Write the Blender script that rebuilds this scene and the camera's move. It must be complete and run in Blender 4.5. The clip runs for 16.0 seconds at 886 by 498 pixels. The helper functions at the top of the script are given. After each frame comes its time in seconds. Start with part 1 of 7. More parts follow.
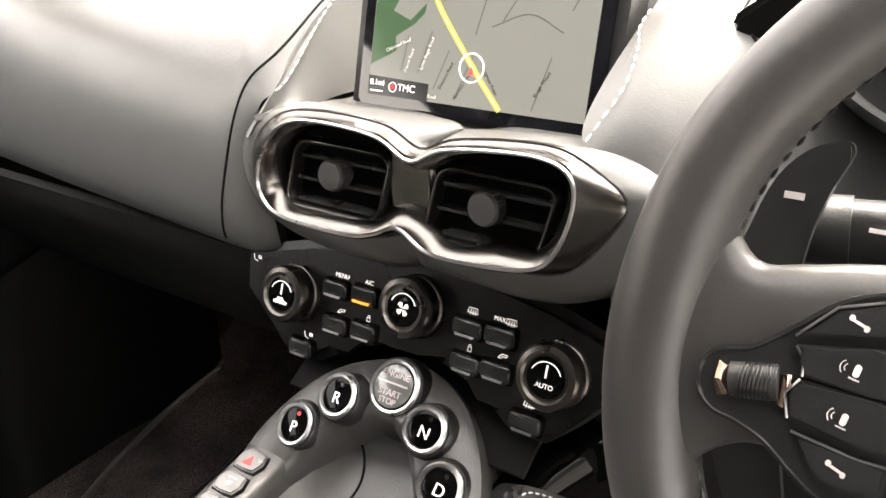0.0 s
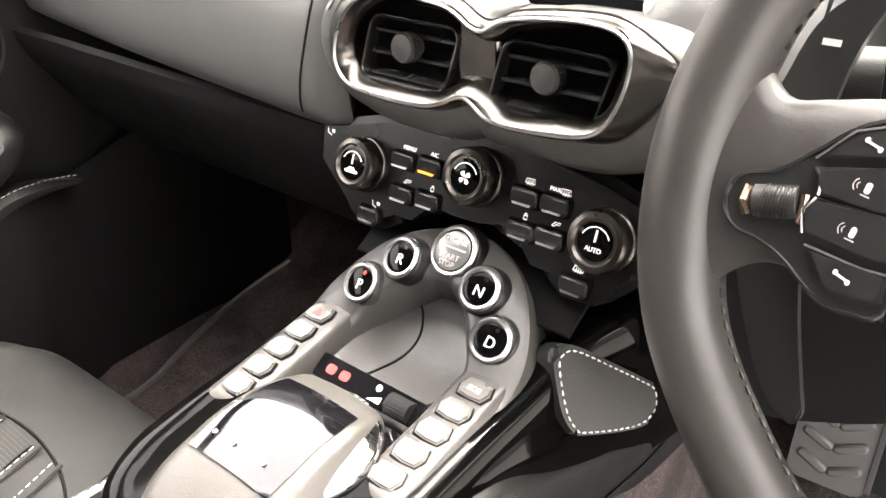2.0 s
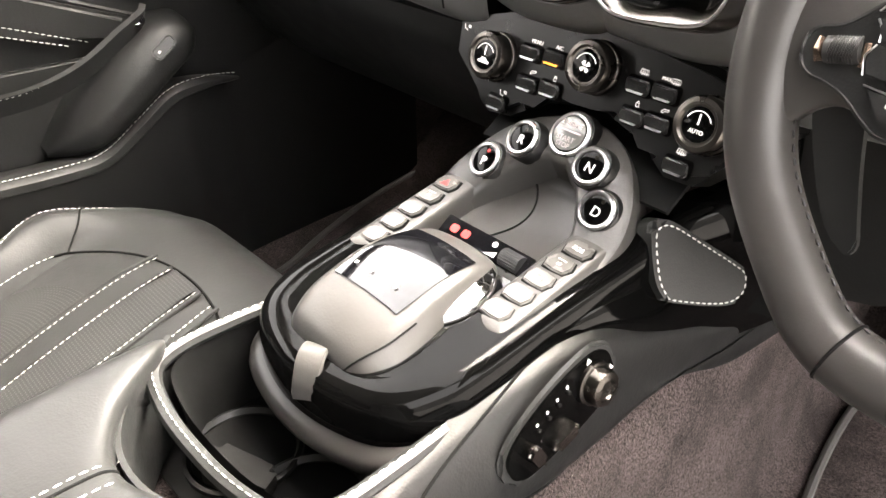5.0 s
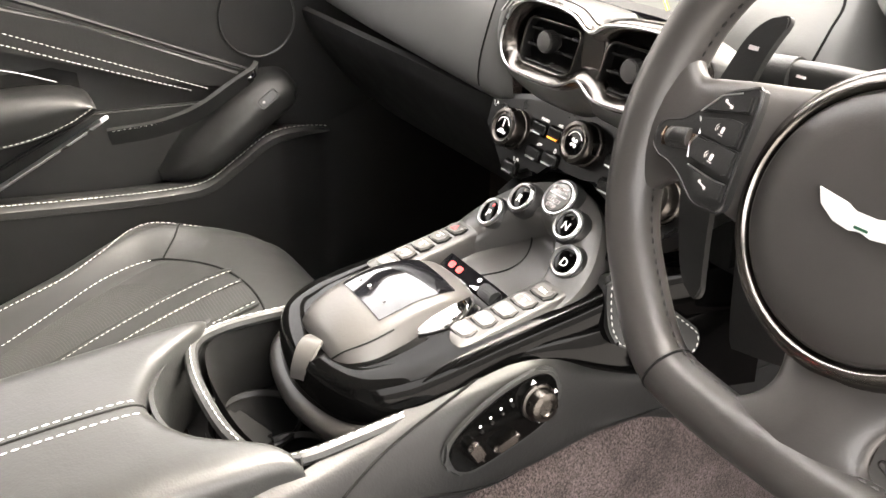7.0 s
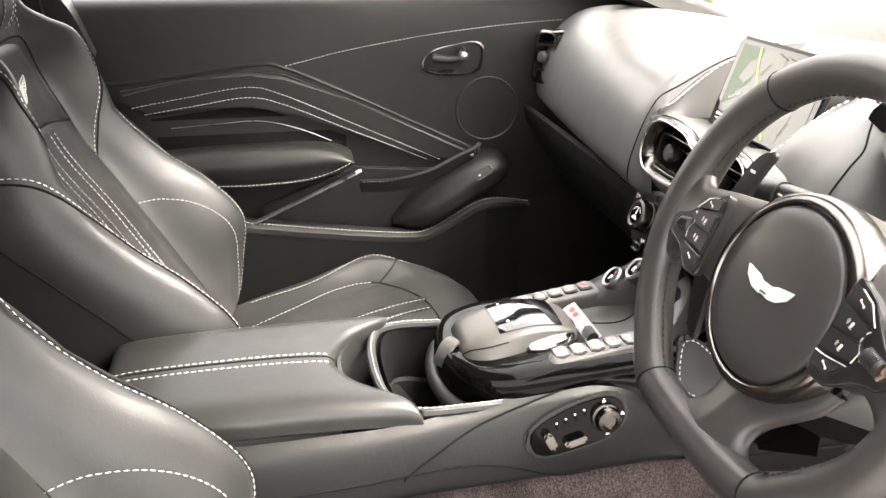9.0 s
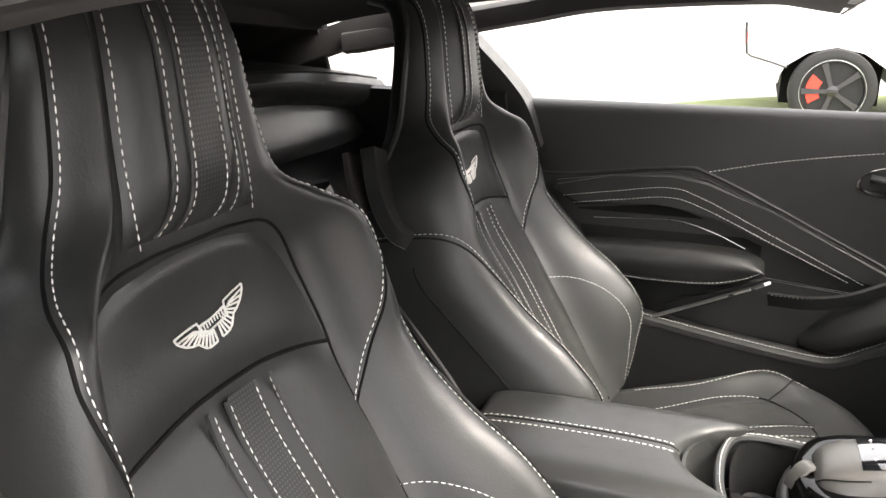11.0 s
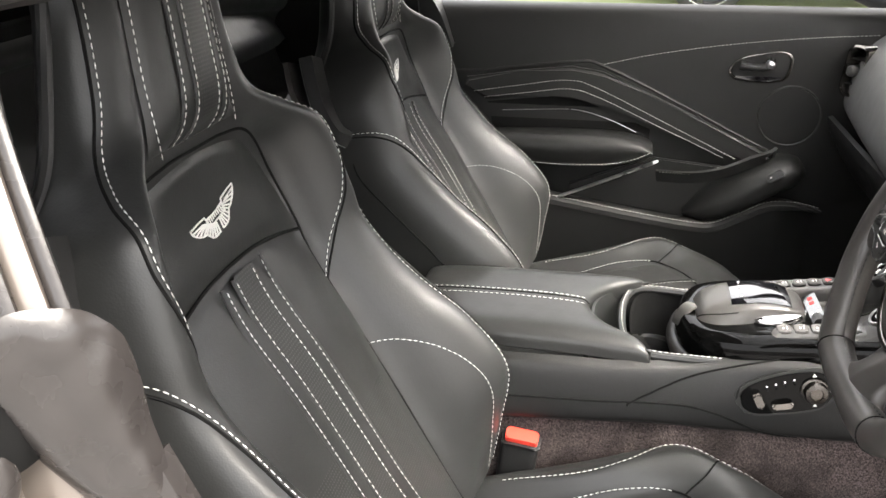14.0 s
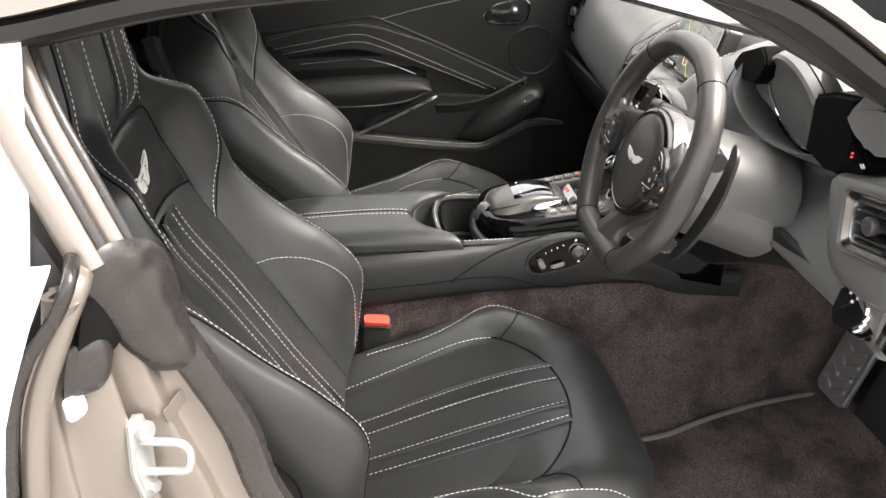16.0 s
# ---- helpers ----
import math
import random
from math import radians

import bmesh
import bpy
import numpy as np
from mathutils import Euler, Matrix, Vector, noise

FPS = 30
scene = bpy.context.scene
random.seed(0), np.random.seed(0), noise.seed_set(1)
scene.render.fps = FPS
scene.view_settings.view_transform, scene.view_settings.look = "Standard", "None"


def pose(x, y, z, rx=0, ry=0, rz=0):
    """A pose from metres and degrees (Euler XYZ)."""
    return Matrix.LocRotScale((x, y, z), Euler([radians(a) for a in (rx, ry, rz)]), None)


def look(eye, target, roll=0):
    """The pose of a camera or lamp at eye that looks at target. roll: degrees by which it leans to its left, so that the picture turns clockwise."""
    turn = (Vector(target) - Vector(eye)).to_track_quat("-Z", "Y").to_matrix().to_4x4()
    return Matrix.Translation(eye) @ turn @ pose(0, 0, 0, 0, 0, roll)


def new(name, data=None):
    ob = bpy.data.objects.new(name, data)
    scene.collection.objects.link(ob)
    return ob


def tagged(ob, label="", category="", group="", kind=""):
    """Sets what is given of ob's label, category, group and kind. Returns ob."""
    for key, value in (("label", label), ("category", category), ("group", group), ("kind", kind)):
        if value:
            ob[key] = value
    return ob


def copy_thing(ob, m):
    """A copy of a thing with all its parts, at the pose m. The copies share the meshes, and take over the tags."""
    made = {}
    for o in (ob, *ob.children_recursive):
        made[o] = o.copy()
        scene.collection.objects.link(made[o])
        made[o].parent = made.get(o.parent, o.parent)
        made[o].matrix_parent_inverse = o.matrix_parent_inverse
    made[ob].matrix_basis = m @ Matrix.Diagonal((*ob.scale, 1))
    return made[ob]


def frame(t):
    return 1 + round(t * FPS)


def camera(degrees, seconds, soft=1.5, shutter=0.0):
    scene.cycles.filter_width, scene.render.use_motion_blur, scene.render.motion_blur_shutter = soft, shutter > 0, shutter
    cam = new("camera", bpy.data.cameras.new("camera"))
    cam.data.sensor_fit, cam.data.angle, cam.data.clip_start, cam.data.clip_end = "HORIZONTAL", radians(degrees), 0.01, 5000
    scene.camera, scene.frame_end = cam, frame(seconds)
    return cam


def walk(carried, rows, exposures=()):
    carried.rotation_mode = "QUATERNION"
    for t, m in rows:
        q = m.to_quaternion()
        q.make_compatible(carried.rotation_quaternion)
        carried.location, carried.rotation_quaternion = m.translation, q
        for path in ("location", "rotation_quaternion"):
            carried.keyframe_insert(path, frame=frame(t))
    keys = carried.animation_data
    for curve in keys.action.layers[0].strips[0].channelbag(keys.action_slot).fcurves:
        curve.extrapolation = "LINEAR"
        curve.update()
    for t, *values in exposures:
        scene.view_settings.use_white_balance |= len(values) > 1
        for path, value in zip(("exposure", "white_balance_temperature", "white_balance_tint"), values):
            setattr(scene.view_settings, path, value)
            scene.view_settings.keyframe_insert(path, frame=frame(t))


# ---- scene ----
cam = camera(55.5, 16.0)
PATH = [
    (0, (0.307, 0.044, 0.767), (-0.747, 1.499, -0.11), -3.3),
    (0.5, (0.312, 0.037, 0.756), (-0.752, 1.462, -0.158), -3.2),
    (1, (0.32, 0.028, 0.749), (-0.76, 1.41, -0.213), -3.4),
    (1.5, (0.329, 0.022, 0.747), (-0.777, 1.359, -0.246), -3.3),
    (2, (0.34, 0.004, 0.749), (-0.795, 1.297, -0.271), -3.1),
    (2.5, (0.351, -0.012, 0.751), (-0.82, 1.22, -0.303), -3.2),
    (3, (0.363, -0.027, 0.745), (-0.84, 1.15, -0.334), -3.4),
    (3.5, (0.378, -0.042, 0.742), (-0.845, 1.088, -0.366), -4.1),
    (4, (0.388, -0.052, 0.741), (-0.854, 1.038, -0.384), -4.1),
    (4.2, (0.394, -0.056, 0.742), (-0.857, 1.019, -0.389), -4.2),
    (6.3, (0.479, -0.085, 0.745), (-0.933, 0.903, -0.271), -2.2),
    (6.5, (0.507, -0.081, 0.754), (-0.936, 0.881, -0.242), -1.9),
    (7, (0.578, -0.066, 0.781), (-0.94, 0.823, -0.171), -1.4),
    (7.5, (0.645, -0.052, 0.805), (-0.964, 0.731, -0.088), -1.0),
    (8, (0.709, -0.071, 0.82), (-0.966, 0.619, -0.027), -1.0),
    (8.5, (0.798, -0.098, 0.844), (-0.927, 0.509, 0.034), -0.2),
    (9, (0.87, -0.062, 0.857), (-0.937, 0.328, 0.093), 0.5),
    (9.5, (0.919, -0.025, 0.854), (-0.957, 0.002, 0.159), 0.4),
    (10, (0.93, 0.006, 0.845), (-0.951, -0.31, 0.244), -0.2),
    (10.2, (0.933, 0.018, 0.848), (-0.937, -0.407, 0.283), -0.3),
    (12.3, (0.964, 0.028, 0.867), (-0.821, -0.683, 0.312), 1.1),
    (12.5, (0.967, 0.03, 0.869), (-0.816, -0.664, 0.287), 1.0),
    (13, (0.999, 0.028, 0.884), (-0.786, -0.596, 0.232), 0.2),
    (13.5, (1.048, 0.018, 0.9), (-0.744, -0.491, 0.173), -0.1),
    (14, (1.117, 0.011, 0.905), (-0.689, -0.364, 0.131), -0.2),
    (14.5, (1.199, -0.022, 0.924), (-0.622, -0.215, 0.119), 0.1),
    (15, (1.285, -0.056, 0.954), (-0.526, -0.101, 0.105), -0.2),
    (15.5, (1.366, -0.064, 0.979), (-0.419, 0.005, 0.079), -0.5),
    (16, (1.443, -0.084, 1.018), (-0.331, 0.088, 0.11), -0.8),
]
walk(cam, [(t, look(eye, target, roll)) for t, eye, target, roll in PATH],
     exposures=[(0, 2.72, 7300, 12), (1.0, 3.08, 7300, 12), (2.5, 3.38, 7300, 12), (4.0, 3.26, 7300, 12), (6.3, 3.16, 7300, 12), (9, 2.73, 7200, 12), (12.3, 2.05, 6900, 10), (13.5, 2.20, 6900, 10), (14.5, 2.14, 6900, 10), (16, 1.80, 6900, 10)])
# ---- world ----
world = bpy.data.worlds.new("sky")
scene.world = world
world.use_nodes = True
wn = world.node_tree.nodes
sky = wn.new("ShaderNodeTexSky")
sky.sky_type, sky.sun_disc = "NISHITA", False
sky.sun_elevation, sky.sun_rotation = radians(55), radians(16)
sky.air_density, sky.dust_density, sky.ozone_density = 1.0, 4.0, 1.0
wn["Background"].inputs["Strength"].default_value = 0.15
veil = wn.new("ShaderNodeMix")
veil.data_type, veil.blend_type = "RGBA", "MIX"
veil.inputs["Factor"].default_value = 0.75
veil.inputs["B"].default_value = (9.0, 9.1, 9.4, 1)
world.node_tree.links.new(sky.outputs[0], veil.inputs["A"])
world.node_tree.links.new(veil.outputs["Result"], wn["Background"].inputs[0])
sun = new("sun", bpy.data.lights.new("sun", "SUN"))
sun.data.energy, sun.data.angle, sun.data.color = 2.8, radians(34), (1.0, 0.97, 0.93)
sun.matrix_world = look((0.5, 1.7, 2.5), (0, 0, 0))


# ---- materials ----
def mat(name, col, rough=0.5, metal=0.0, grain=0.0, scale=300.0, blotch=0.15, emit=0.0, ecol=None, coat=0.0, spec=0.5, rvar=0.08, per=0.0):
    m = bpy.data.materials.new(name)
    m.use_nodes = True
    nt = m.node_tree
    b = nt.nodes["Principled BSDF"]
    b.inputs["Metallic"].default_value = metal
    b.inputs["Specular IOR Level"].default_value = spec
    b.inputs["Coat Weight"].default_value = coat
    b.inputs["Coat Roughness"].default_value = 0.04
    tc = nt.nodes.new("ShaderNodeTexCoord")
    n1 = nt.nodes.new("ShaderNodeTexNoise")
    n1.inputs["Scale"].default_value, n1.inputs["Detail"].default_value = 9.0, 4.0
    nt.links.new(tc.outputs["Object"], n1.inputs["Vector"])
    ramp = nt.nodes.new("ShaderNodeMapRange")
    ramp.inputs["To Min"].default_value, ramp.inputs["To Max"].default_value = 1 - blotch, 1 + blotch
    nt.links.new(n1.outputs["Fac"], ramp.inputs["Value"])
    mul = nt.nodes.new("ShaderNodeMix")
    mul.data_type, mul.blend_type = "RGBA", "MULTIPLY"
    mul.inputs["Factor"].default_value = 1.0
    mul.inputs["A"].default_value = (*col, 1)
    nt.links.new(ramp.outputs["Result"], mul.inputs["B"])
    nt.links.new(mul.outputs["Result"], b.inputs["Base Color"])
    rr = nt.nodes.new("ShaderNodeMapRange")
    rr.inputs["To Min"].default_value, rr.inputs["To Max"].default_value = rough - rvar, rough + rvar
    n2 = nt.nodes.new("ShaderNodeTexNoise")
    n2.inputs["Scale"].default_value, n2.inputs["Detail"].default_value = 40.0, 3.0
    nt.links.new(tc.outputs["Object"], n2.inputs["Vector"])
    nt.links.new(n2.outputs["Fac"], rr.inputs["Value"])
    nt.links.new(rr.outputs["Result"], b.inputs["Roughness"])
    if grain:
        v = nt.nodes.new("ShaderNodeTexVoronoi")
        v.inputs["Scale"].default_value = scale
        nt.links.new(tc.outputs["Object"], v.inputs["Vector"])
        n3 = nt.nodes.new("ShaderNodeTexNoise")
        n3.inputs["Scale"].default_value = scale * 0.35
        n3.inputs["Detail"].default_value = 3.0
        nt.links.new(tc.outputs["Object"], n3.inputs["Vector"])
        add = nt.nodes.new("ShaderNodeMath")
        add.operation = "MULTIPLY_ADD"
        add.inputs[1].default_value = 0.5
        nt.links.new(v.outputs["Distance"], add.inputs[0])
        nt.links.new(n3.outputs["Fac"], add.inputs[2])
        bump = nt.nodes.new("ShaderNodeBump")
        bump.inputs["Strength"].default_value = grain
        bump.inputs["Distance"].default_value = 0.001
        nt.links.new(add.outputs[0], bump.inputs["Height"])
        nt.links.new(bump.outputs["Normal"], b.inputs["Normal"])
    if emit:
        b.inputs["Emission Color"].default_value = (*(ecol or col), 1)
        b.inputs["Emission Strength"].default_value = emit
    return m


# black pad leather, base colour raised to carry the windscreen's sky sheen
DASHPAD = mat("dash_pad_leather_sheen", (0.092, 0.092, 0.090), 0.33, spec=0.5, grain=0.09, scale=700, blotch=0.08)
WHEELLEATHER = mat("wheel_leather", (0.035, 0.0325, 0.031), 0.36, grain=0.05, scale=800, blotch=0.10)
LEATHER = mat("black_leather", (0.021, 0.0215, 0.0212), 0.37, spec=0.40, grain=0.14, scale=520, blotch=0.12)
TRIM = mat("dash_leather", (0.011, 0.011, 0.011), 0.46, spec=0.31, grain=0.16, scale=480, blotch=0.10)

SOFT = mat("soft_touch_plastic", (0.050, 0.048, 0.046), 0.34, grain=0.1, scale=600, blotch=0.06)
KEYCAP = mat("satin_key_cap", (0.10, 0.096, 0.092), 0.26, coat=0.25, blotch=0.05)
PLASTIC = mat("black_plastic", (0.012, 0.012, 0.012), 0.38, grain=0.12, scale=700)
# near-zero black; behind the vent slats it puts the shade into the colour
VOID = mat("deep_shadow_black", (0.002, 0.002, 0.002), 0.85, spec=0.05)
PANELBLACK = mat("control_panel_black", (0.006, 0.006, 0.006), 0.30, spec=0.25, blotch=0.05)
GREYRUBBER = mat("grey_rubber", (0.11, 0.105, 0.10), 0.45, grain=0.1, scale=500)
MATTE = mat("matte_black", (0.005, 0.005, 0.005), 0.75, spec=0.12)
GLOSS = mat("piano_black", (0.004, 0.004, 0.005), 0.04, coat=1.0, rvar=0.015, blotch=0.05)
LACQUER = mat("black_lacquer", (0.002, 0.002, 0.002), 0.05, spec=0.11, rvar=0.015, blotch=0.05)
COPPER = mat("copper_tinted_metal", (0.50, 0.36, 0.28), 0.25, metal=1.0)
SMOKE = mat("smoked_chrome", (0.18, 0.168, 0.157), 0.22, metal=1.0, rvar=0.05, blotch=0.05)
DARKMETAL = mat("dark_metal", (0.095, 0.087, 0.08), 0.28, metal=1.0, rvar=0.05)
CHROME = mat("chrome", (0.85, 0.85, 0.86), 0.07, metal=1.0, rvar=0.03, blotch=0.04)
BADGE = mat("bright_badge", (0.85, 0.85, 0.84), 0.38, metal=0.35, blotch=0.03)
SILVER = mat("satin_silver", (0.6, 0.6, 0.6), 0.3, metal=1.0)
THREAD = mat("white_thread", (0.70, 0.69, 0.66), 0.7, blotch=0.1)
MARK = mat("white_marking", (0.66, 0.60, 0.60), 0.5)
LIT = mat("lit_marking", (0.9, 0.88, 0.88), 0.5, emit=0.10)
REDLIT = mat("red_marking", (0.75, 0.05, 0.05), 0.5, emit=0.08)
AMBER = mat("amber_light", (0.9, 0.3, 0.04), 0.5, emit=0.25)
BLUELIT = mat("blue_light", (0.05, 0.3, 0.85), 0.5, emit=0.04)
RED = mat("red_plastic", (0.75, 0.05, 0.03), 0.4)
WHITEPAINT = mat("white_paint", (0.78, 0.78, 0.78), 0.25, coat=0.6, blotch=0.03)
SILVERPAINT = mat("silver_paint", (0.20, 0.172, 0.150), 0.34, metal=0.4, coat=0.4, blotch=0.05)
RUBBER = mat("rubber_seal", (0.028, 0.025, 0.024), 0.27, spec=0.5, grain=0.2, scale=160, blotch=0.3)
ZINC = mat("galvanised_striker", (0.42, 0.42, 0.41), 0.38, metal=0.6)
DARKSTRIP = mat("dark_weather_strip", (0.016, 0.0145, 0.0138), 0.5, grain=0.12, scale=300)
HEADLINER = mat("headliner", (0.03, 0.028, 0.027), 0.85, grain=0.2, scale=900)
TYRE = mat("tyre_rubber", (0.010, 0.010, 0.010), 0.7, grain=0.3, scale=120)
RIM = mat("dark_alloy", (0.018, 0.018, 0.019), 0.22, metal=0.0, coat=0.5)
RENDERWALL = mat("white_render_wall", (0.8, 0.79, 0.77), 0.8, grain=0.5, scale=60, blotch=0.06)
TARMAC = mat("pale_tarmac", (0.30, 0.29, 0.28), 0.85, grain=0.8, scale=90, blotch=0.2)
GRASS = mat("mown_grass", (0.11, 0.14, 0.04), 0.8, grain=1.0, scale=70, blotch=0.4)


def carpet_mat(name, col):
    m = mat(name, col, 0.95, grain=1.0, scale=900, blotch=0.75, spec=0.06)
    nt = m.node_tree
    b = nt.nodes["Principled BSDF"]
    b.inputs["Sheen Weight"].default_value = 0.22
    b.inputs["Sheen Roughness"].default_value = 0.6
    b.inputs["Sheen Tint"].default_value = (0.5, 0.42, 0.4, 1)
    for n in nt.nodes:
        if n.type == "BUMP":
            n.inputs["Distance"].default_value = 0.004
        if n.type == "TEX_NOISE" and abs(n.inputs["Scale"].default_value - 9) < 0.1:
            n.inputs["Scale"].default_value, n.inputs["Detail"].default_value, n.inputs["Roughness"].default_value = 420.0, 5.0, 0.75
        if n.type == "MAP_RANGE" and abs(n.inputs["To Min"].default_value - 0.25) < 1e-3:
            n.inputs["From Min"].default_value, n.inputs["From Max"].default_value = 0.40, 0.64
            n.inputs["To Min"].default_value, n.inputs["To Max"].default_value = 0.15, 2.3
    return m


def patchy(m, scale, lo, hi):
    """Trodden and brushed patches over a pile."""
    nt = m.node_tree
    b = nt.nodes["Principled BSDF"]
    tc = nt.nodes.new("ShaderNodeTexCoord")
    n = nt.nodes.new("ShaderNodeTexNoise")
    n.inputs["Scale"].default_value, n.inputs["Detail"].default_value, n.inputs["Roughness"].default_value = scale, 5.0, 0.6
    nt.links.new(tc.outputs["Object"], n.inputs["Vector"])
    r = nt.nodes.new("ShaderNodeMapRange")
    r.inputs["From Min"].default_value, r.inputs["From Max"].default_value = 0.38, 0.58
    r.inputs["To Min"].default_value, r.inputs["To Max"].default_value = lo, hi
    nt.links.new(n.outputs["Fac"], r.inputs["Value"])
    mul = nt.nodes.new("ShaderNodeMix")
    mul.data_type, mul.blend_type = "RGBA", "MULTIPLY"
    mul.inputs["Factor"].default_value = 1.0
    nt.links.new(b.inputs["Base Color"].links[0].from_socket, mul.inputs["A"])
    nt.links.new(r.outputs["Result"], mul.inputs["B"])
    nt.links.new(mul.outputs["Result"], b.inputs["Base Color"])
    return m


CARPET = carpet_mat("dark_carpet", (0.060, 0.0465, 0.045))
patchy(CARPET, 9.0, 0.35, 1.35)


def dotted(name, base, hole, pitch):
    m = mat(name, base, 0.40, spec=0.38, grain=0.16, scale=480)
    nt = m.node_tree
    b = nt.nodes["Principled BSDF"]
    uv = nt.nodes.new("ShaderNodeUVMap")
    sc = nt.nodes.new("ShaderNodeVectorMath")
    sc.operation = "SCALE"
    sc.inputs["Scale"].default_value = 1.0 / pitch
    nt.links.new(uv.outputs[0], sc.inputs[0])
    v = nt.nodes.new("ShaderNodeTexVoronoi")
    v.voronoi_dimensions = "2D"
    v.inputs["Scale"].default_value, v.inputs["Randomness"].default_value = 1.0, 0.0
    nt.links.new(sc.outputs[0], v.inputs["Vector"])
    lt = nt.nodes.new("ShaderNodeMath")
    lt.operation = "LESS_THAN"
    lt.inputs[1].default_value = 0.24
    nt.links.new(v.outputs["Distance"], lt.inputs[0])
    mix = nt.nodes.new("ShaderNodeMix")
    mix.data_type = "RGBA"
    old = b.inputs["Base Color"].links[0].from_socket
    nt.links.new(lt.outputs[0], mix.inputs["Factor"])
    nt.links.new(old, mix.inputs["A"])
    mix.inputs["B"].default_value = (*hole, 1)
    nt.links.new(mix.outputs["Result"], b.inputs["Base Color"])
    return m


PERFDOT = dotted("perforated_panel", (0.019, 0.0195, 0.0192), (0.052, 0.052, 0.050), 0.0040)


def glass_mat(name, tint=(1, 1, 1), rough=0.0):
    m = bpy.data.materials.new(name)
    m.use_nodes = True
    nt = m.node_tree
    b = nt.nodes["Principled BSDF"]
    b.inputs["Base Color"].default_value = (*tint, 1)
    b.inputs["Roughness"].default_value = rough
    b.inputs["Transmission Weight"].default_value = 1.0
    b.inputs["IOR"].default_value = 1.45
    return m


GLASS = glass_mat("clear_glass")


# ---- mesh helpers ----
def V(*a):
    return Vector(a)


def cr1(p0, p1, p2, p3, t):
    return 0.5 * ((2 * p1) + (-p0 + p2) * t + (2 * p0 - 5 * p1 + 4 * p2 - p3) * t * t + (-p0 + 3 * p1 - 3 * p2 + p3) * t ** 3)


def cr_at(pts, t, closed=False):
    n = len(pts)
    if closed:
        t = (t % 1.0) * n
        i = int(t) % n
        return cr1(pts[i - 1], pts[i], pts[(i + 1) % n], pts[(i + 2) % n], t - int(t))
    t = min(max(t, 0.0), 1.0) * (n - 1)
    i = min(int(t), n - 2)
    a = pts[i - 1] if i > 0 else 2 * pts[0] - pts[1]
    d = pts[i + 2] if i + 2 < n else 2 * pts[-1] - pts[-2]
    return cr1(a, pts[i], pts[i + 1], d, t - i)


def curve(pts, n=24, closed=False):
    """A smooth line through the points, as n places."""
    q = [Vector(p) for p in pts]
    return [cr_at(q, i / (n if closed else n - 1), closed) for i in range(n)]


def even(path, step):
    """The same line with even steps."""
    out, need = [path[0].copy()], step
    for a, b in zip(path, path[1:]):
        d = (b - a).length
        pos = 0.0
        while d - pos >= need:
            pos += need
            need = step
            out.append(a.lerp(b, pos / d))
        need -= d - pos
    return out


class Surf:
    """A smooth surface through a small grid of places: u across a row, v from row to row."""

    def __init__(self, rows, out=None):
        """out: the side to which the surface looks."""
        self.rows = [[Vector(p) for p in r] for r in rows]
        self.sign = 1.0
        if out and self.normal(0.5, 0.5).dot(Vector(out)) < 0:
            self.sign = -1.0

    def at(self, u, v, off=0.0):
        p = cr_at([cr_at(r, u) for r in self.rows], v)
        return p + self.normal(u, v) * off if off else p

    def normal(self, u, v):
        e = 0.004
        a, b = self.at(min(u + e, 1), v) - self.at(max(u - e, 0), v), self.at(u, min(v + e, 1)) - self.at(u, max(v - e, 0))
        n = a.cross(b)
        return n.normalized() * self.sign if n.length else V(0, 0, 1)

    def mesh(self, nu=24, nv=24, u=(0, 1), v=(0, 1), off=0.0, thick=0.0, puff=0.0, bm=None, soft=6):
        bm = bm or bmesh.new()
        g = []
        for j in range(nv + 1):
            row = []
            for i in range(nu + 1):
                s, t = i / nu, j / nv
                uu = u(t)[0] + (u(t)[1] - u(t)[0]) * s if callable(u) else u[0] + (u[1] - u[0]) * s
                vr = v(s) if callable(v) else v
                vv = vr[0] + (vr[1] - vr[0]) * t
                d = off + puff * (1 - abs(2 * s - 1) ** soft) * (1 - abs(2 * t - 1) ** soft)
                row.append(bm.verts.new(self.at(uu, vv, d)))
            g.append(row)
        return sheet(bm, g, thick)

    def line(self, uv, n=40, off=0.0012):
        return [self.at(p.x, p.y, off) for p in curve([(a, b, 0) for a, b in uv], n)]


def sheet(bm, g, thick=0.0, wrap=False):
    uvl = bm.loops.layers.uv.verify()
    faces = []
    nv, nu = len(g), len(g[0])
    acc_u = [0.0]
    mid = g[nv // 2]
    for a, b in zip(mid, mid[1:]):
        acc_u.append(acc_u[-1] + (b.co - a.co).length)
    acc_v = [0.0]
    for j in range(1, nv):
        acc_v.append(acc_v[-1] + (g[j][nu // 2].co - g[j - 1][nu // 2].co).length)
    for j in range(nv - 1):
        for i in range(nu if wrap else nu - 1):
            k = (i + 1) % nu
            try:
                f = bm.faces.new((g[j][i], g[j][k], g[j + 1][k], g[j + 1][i]))
            except ValueError:
                continue
            for lp, (a, b) in zip(f.loops, ((i, j), (k, j), (k, j + 1), (i, j + 1))):
                lp[uvl].uv = (acc_u[a], acc_v[b])
            faces.append(f)
    if thick:
        bm.normal_update()
        bmesh.ops.solidify(bm, geom=faces, thickness=thick)
    return bm


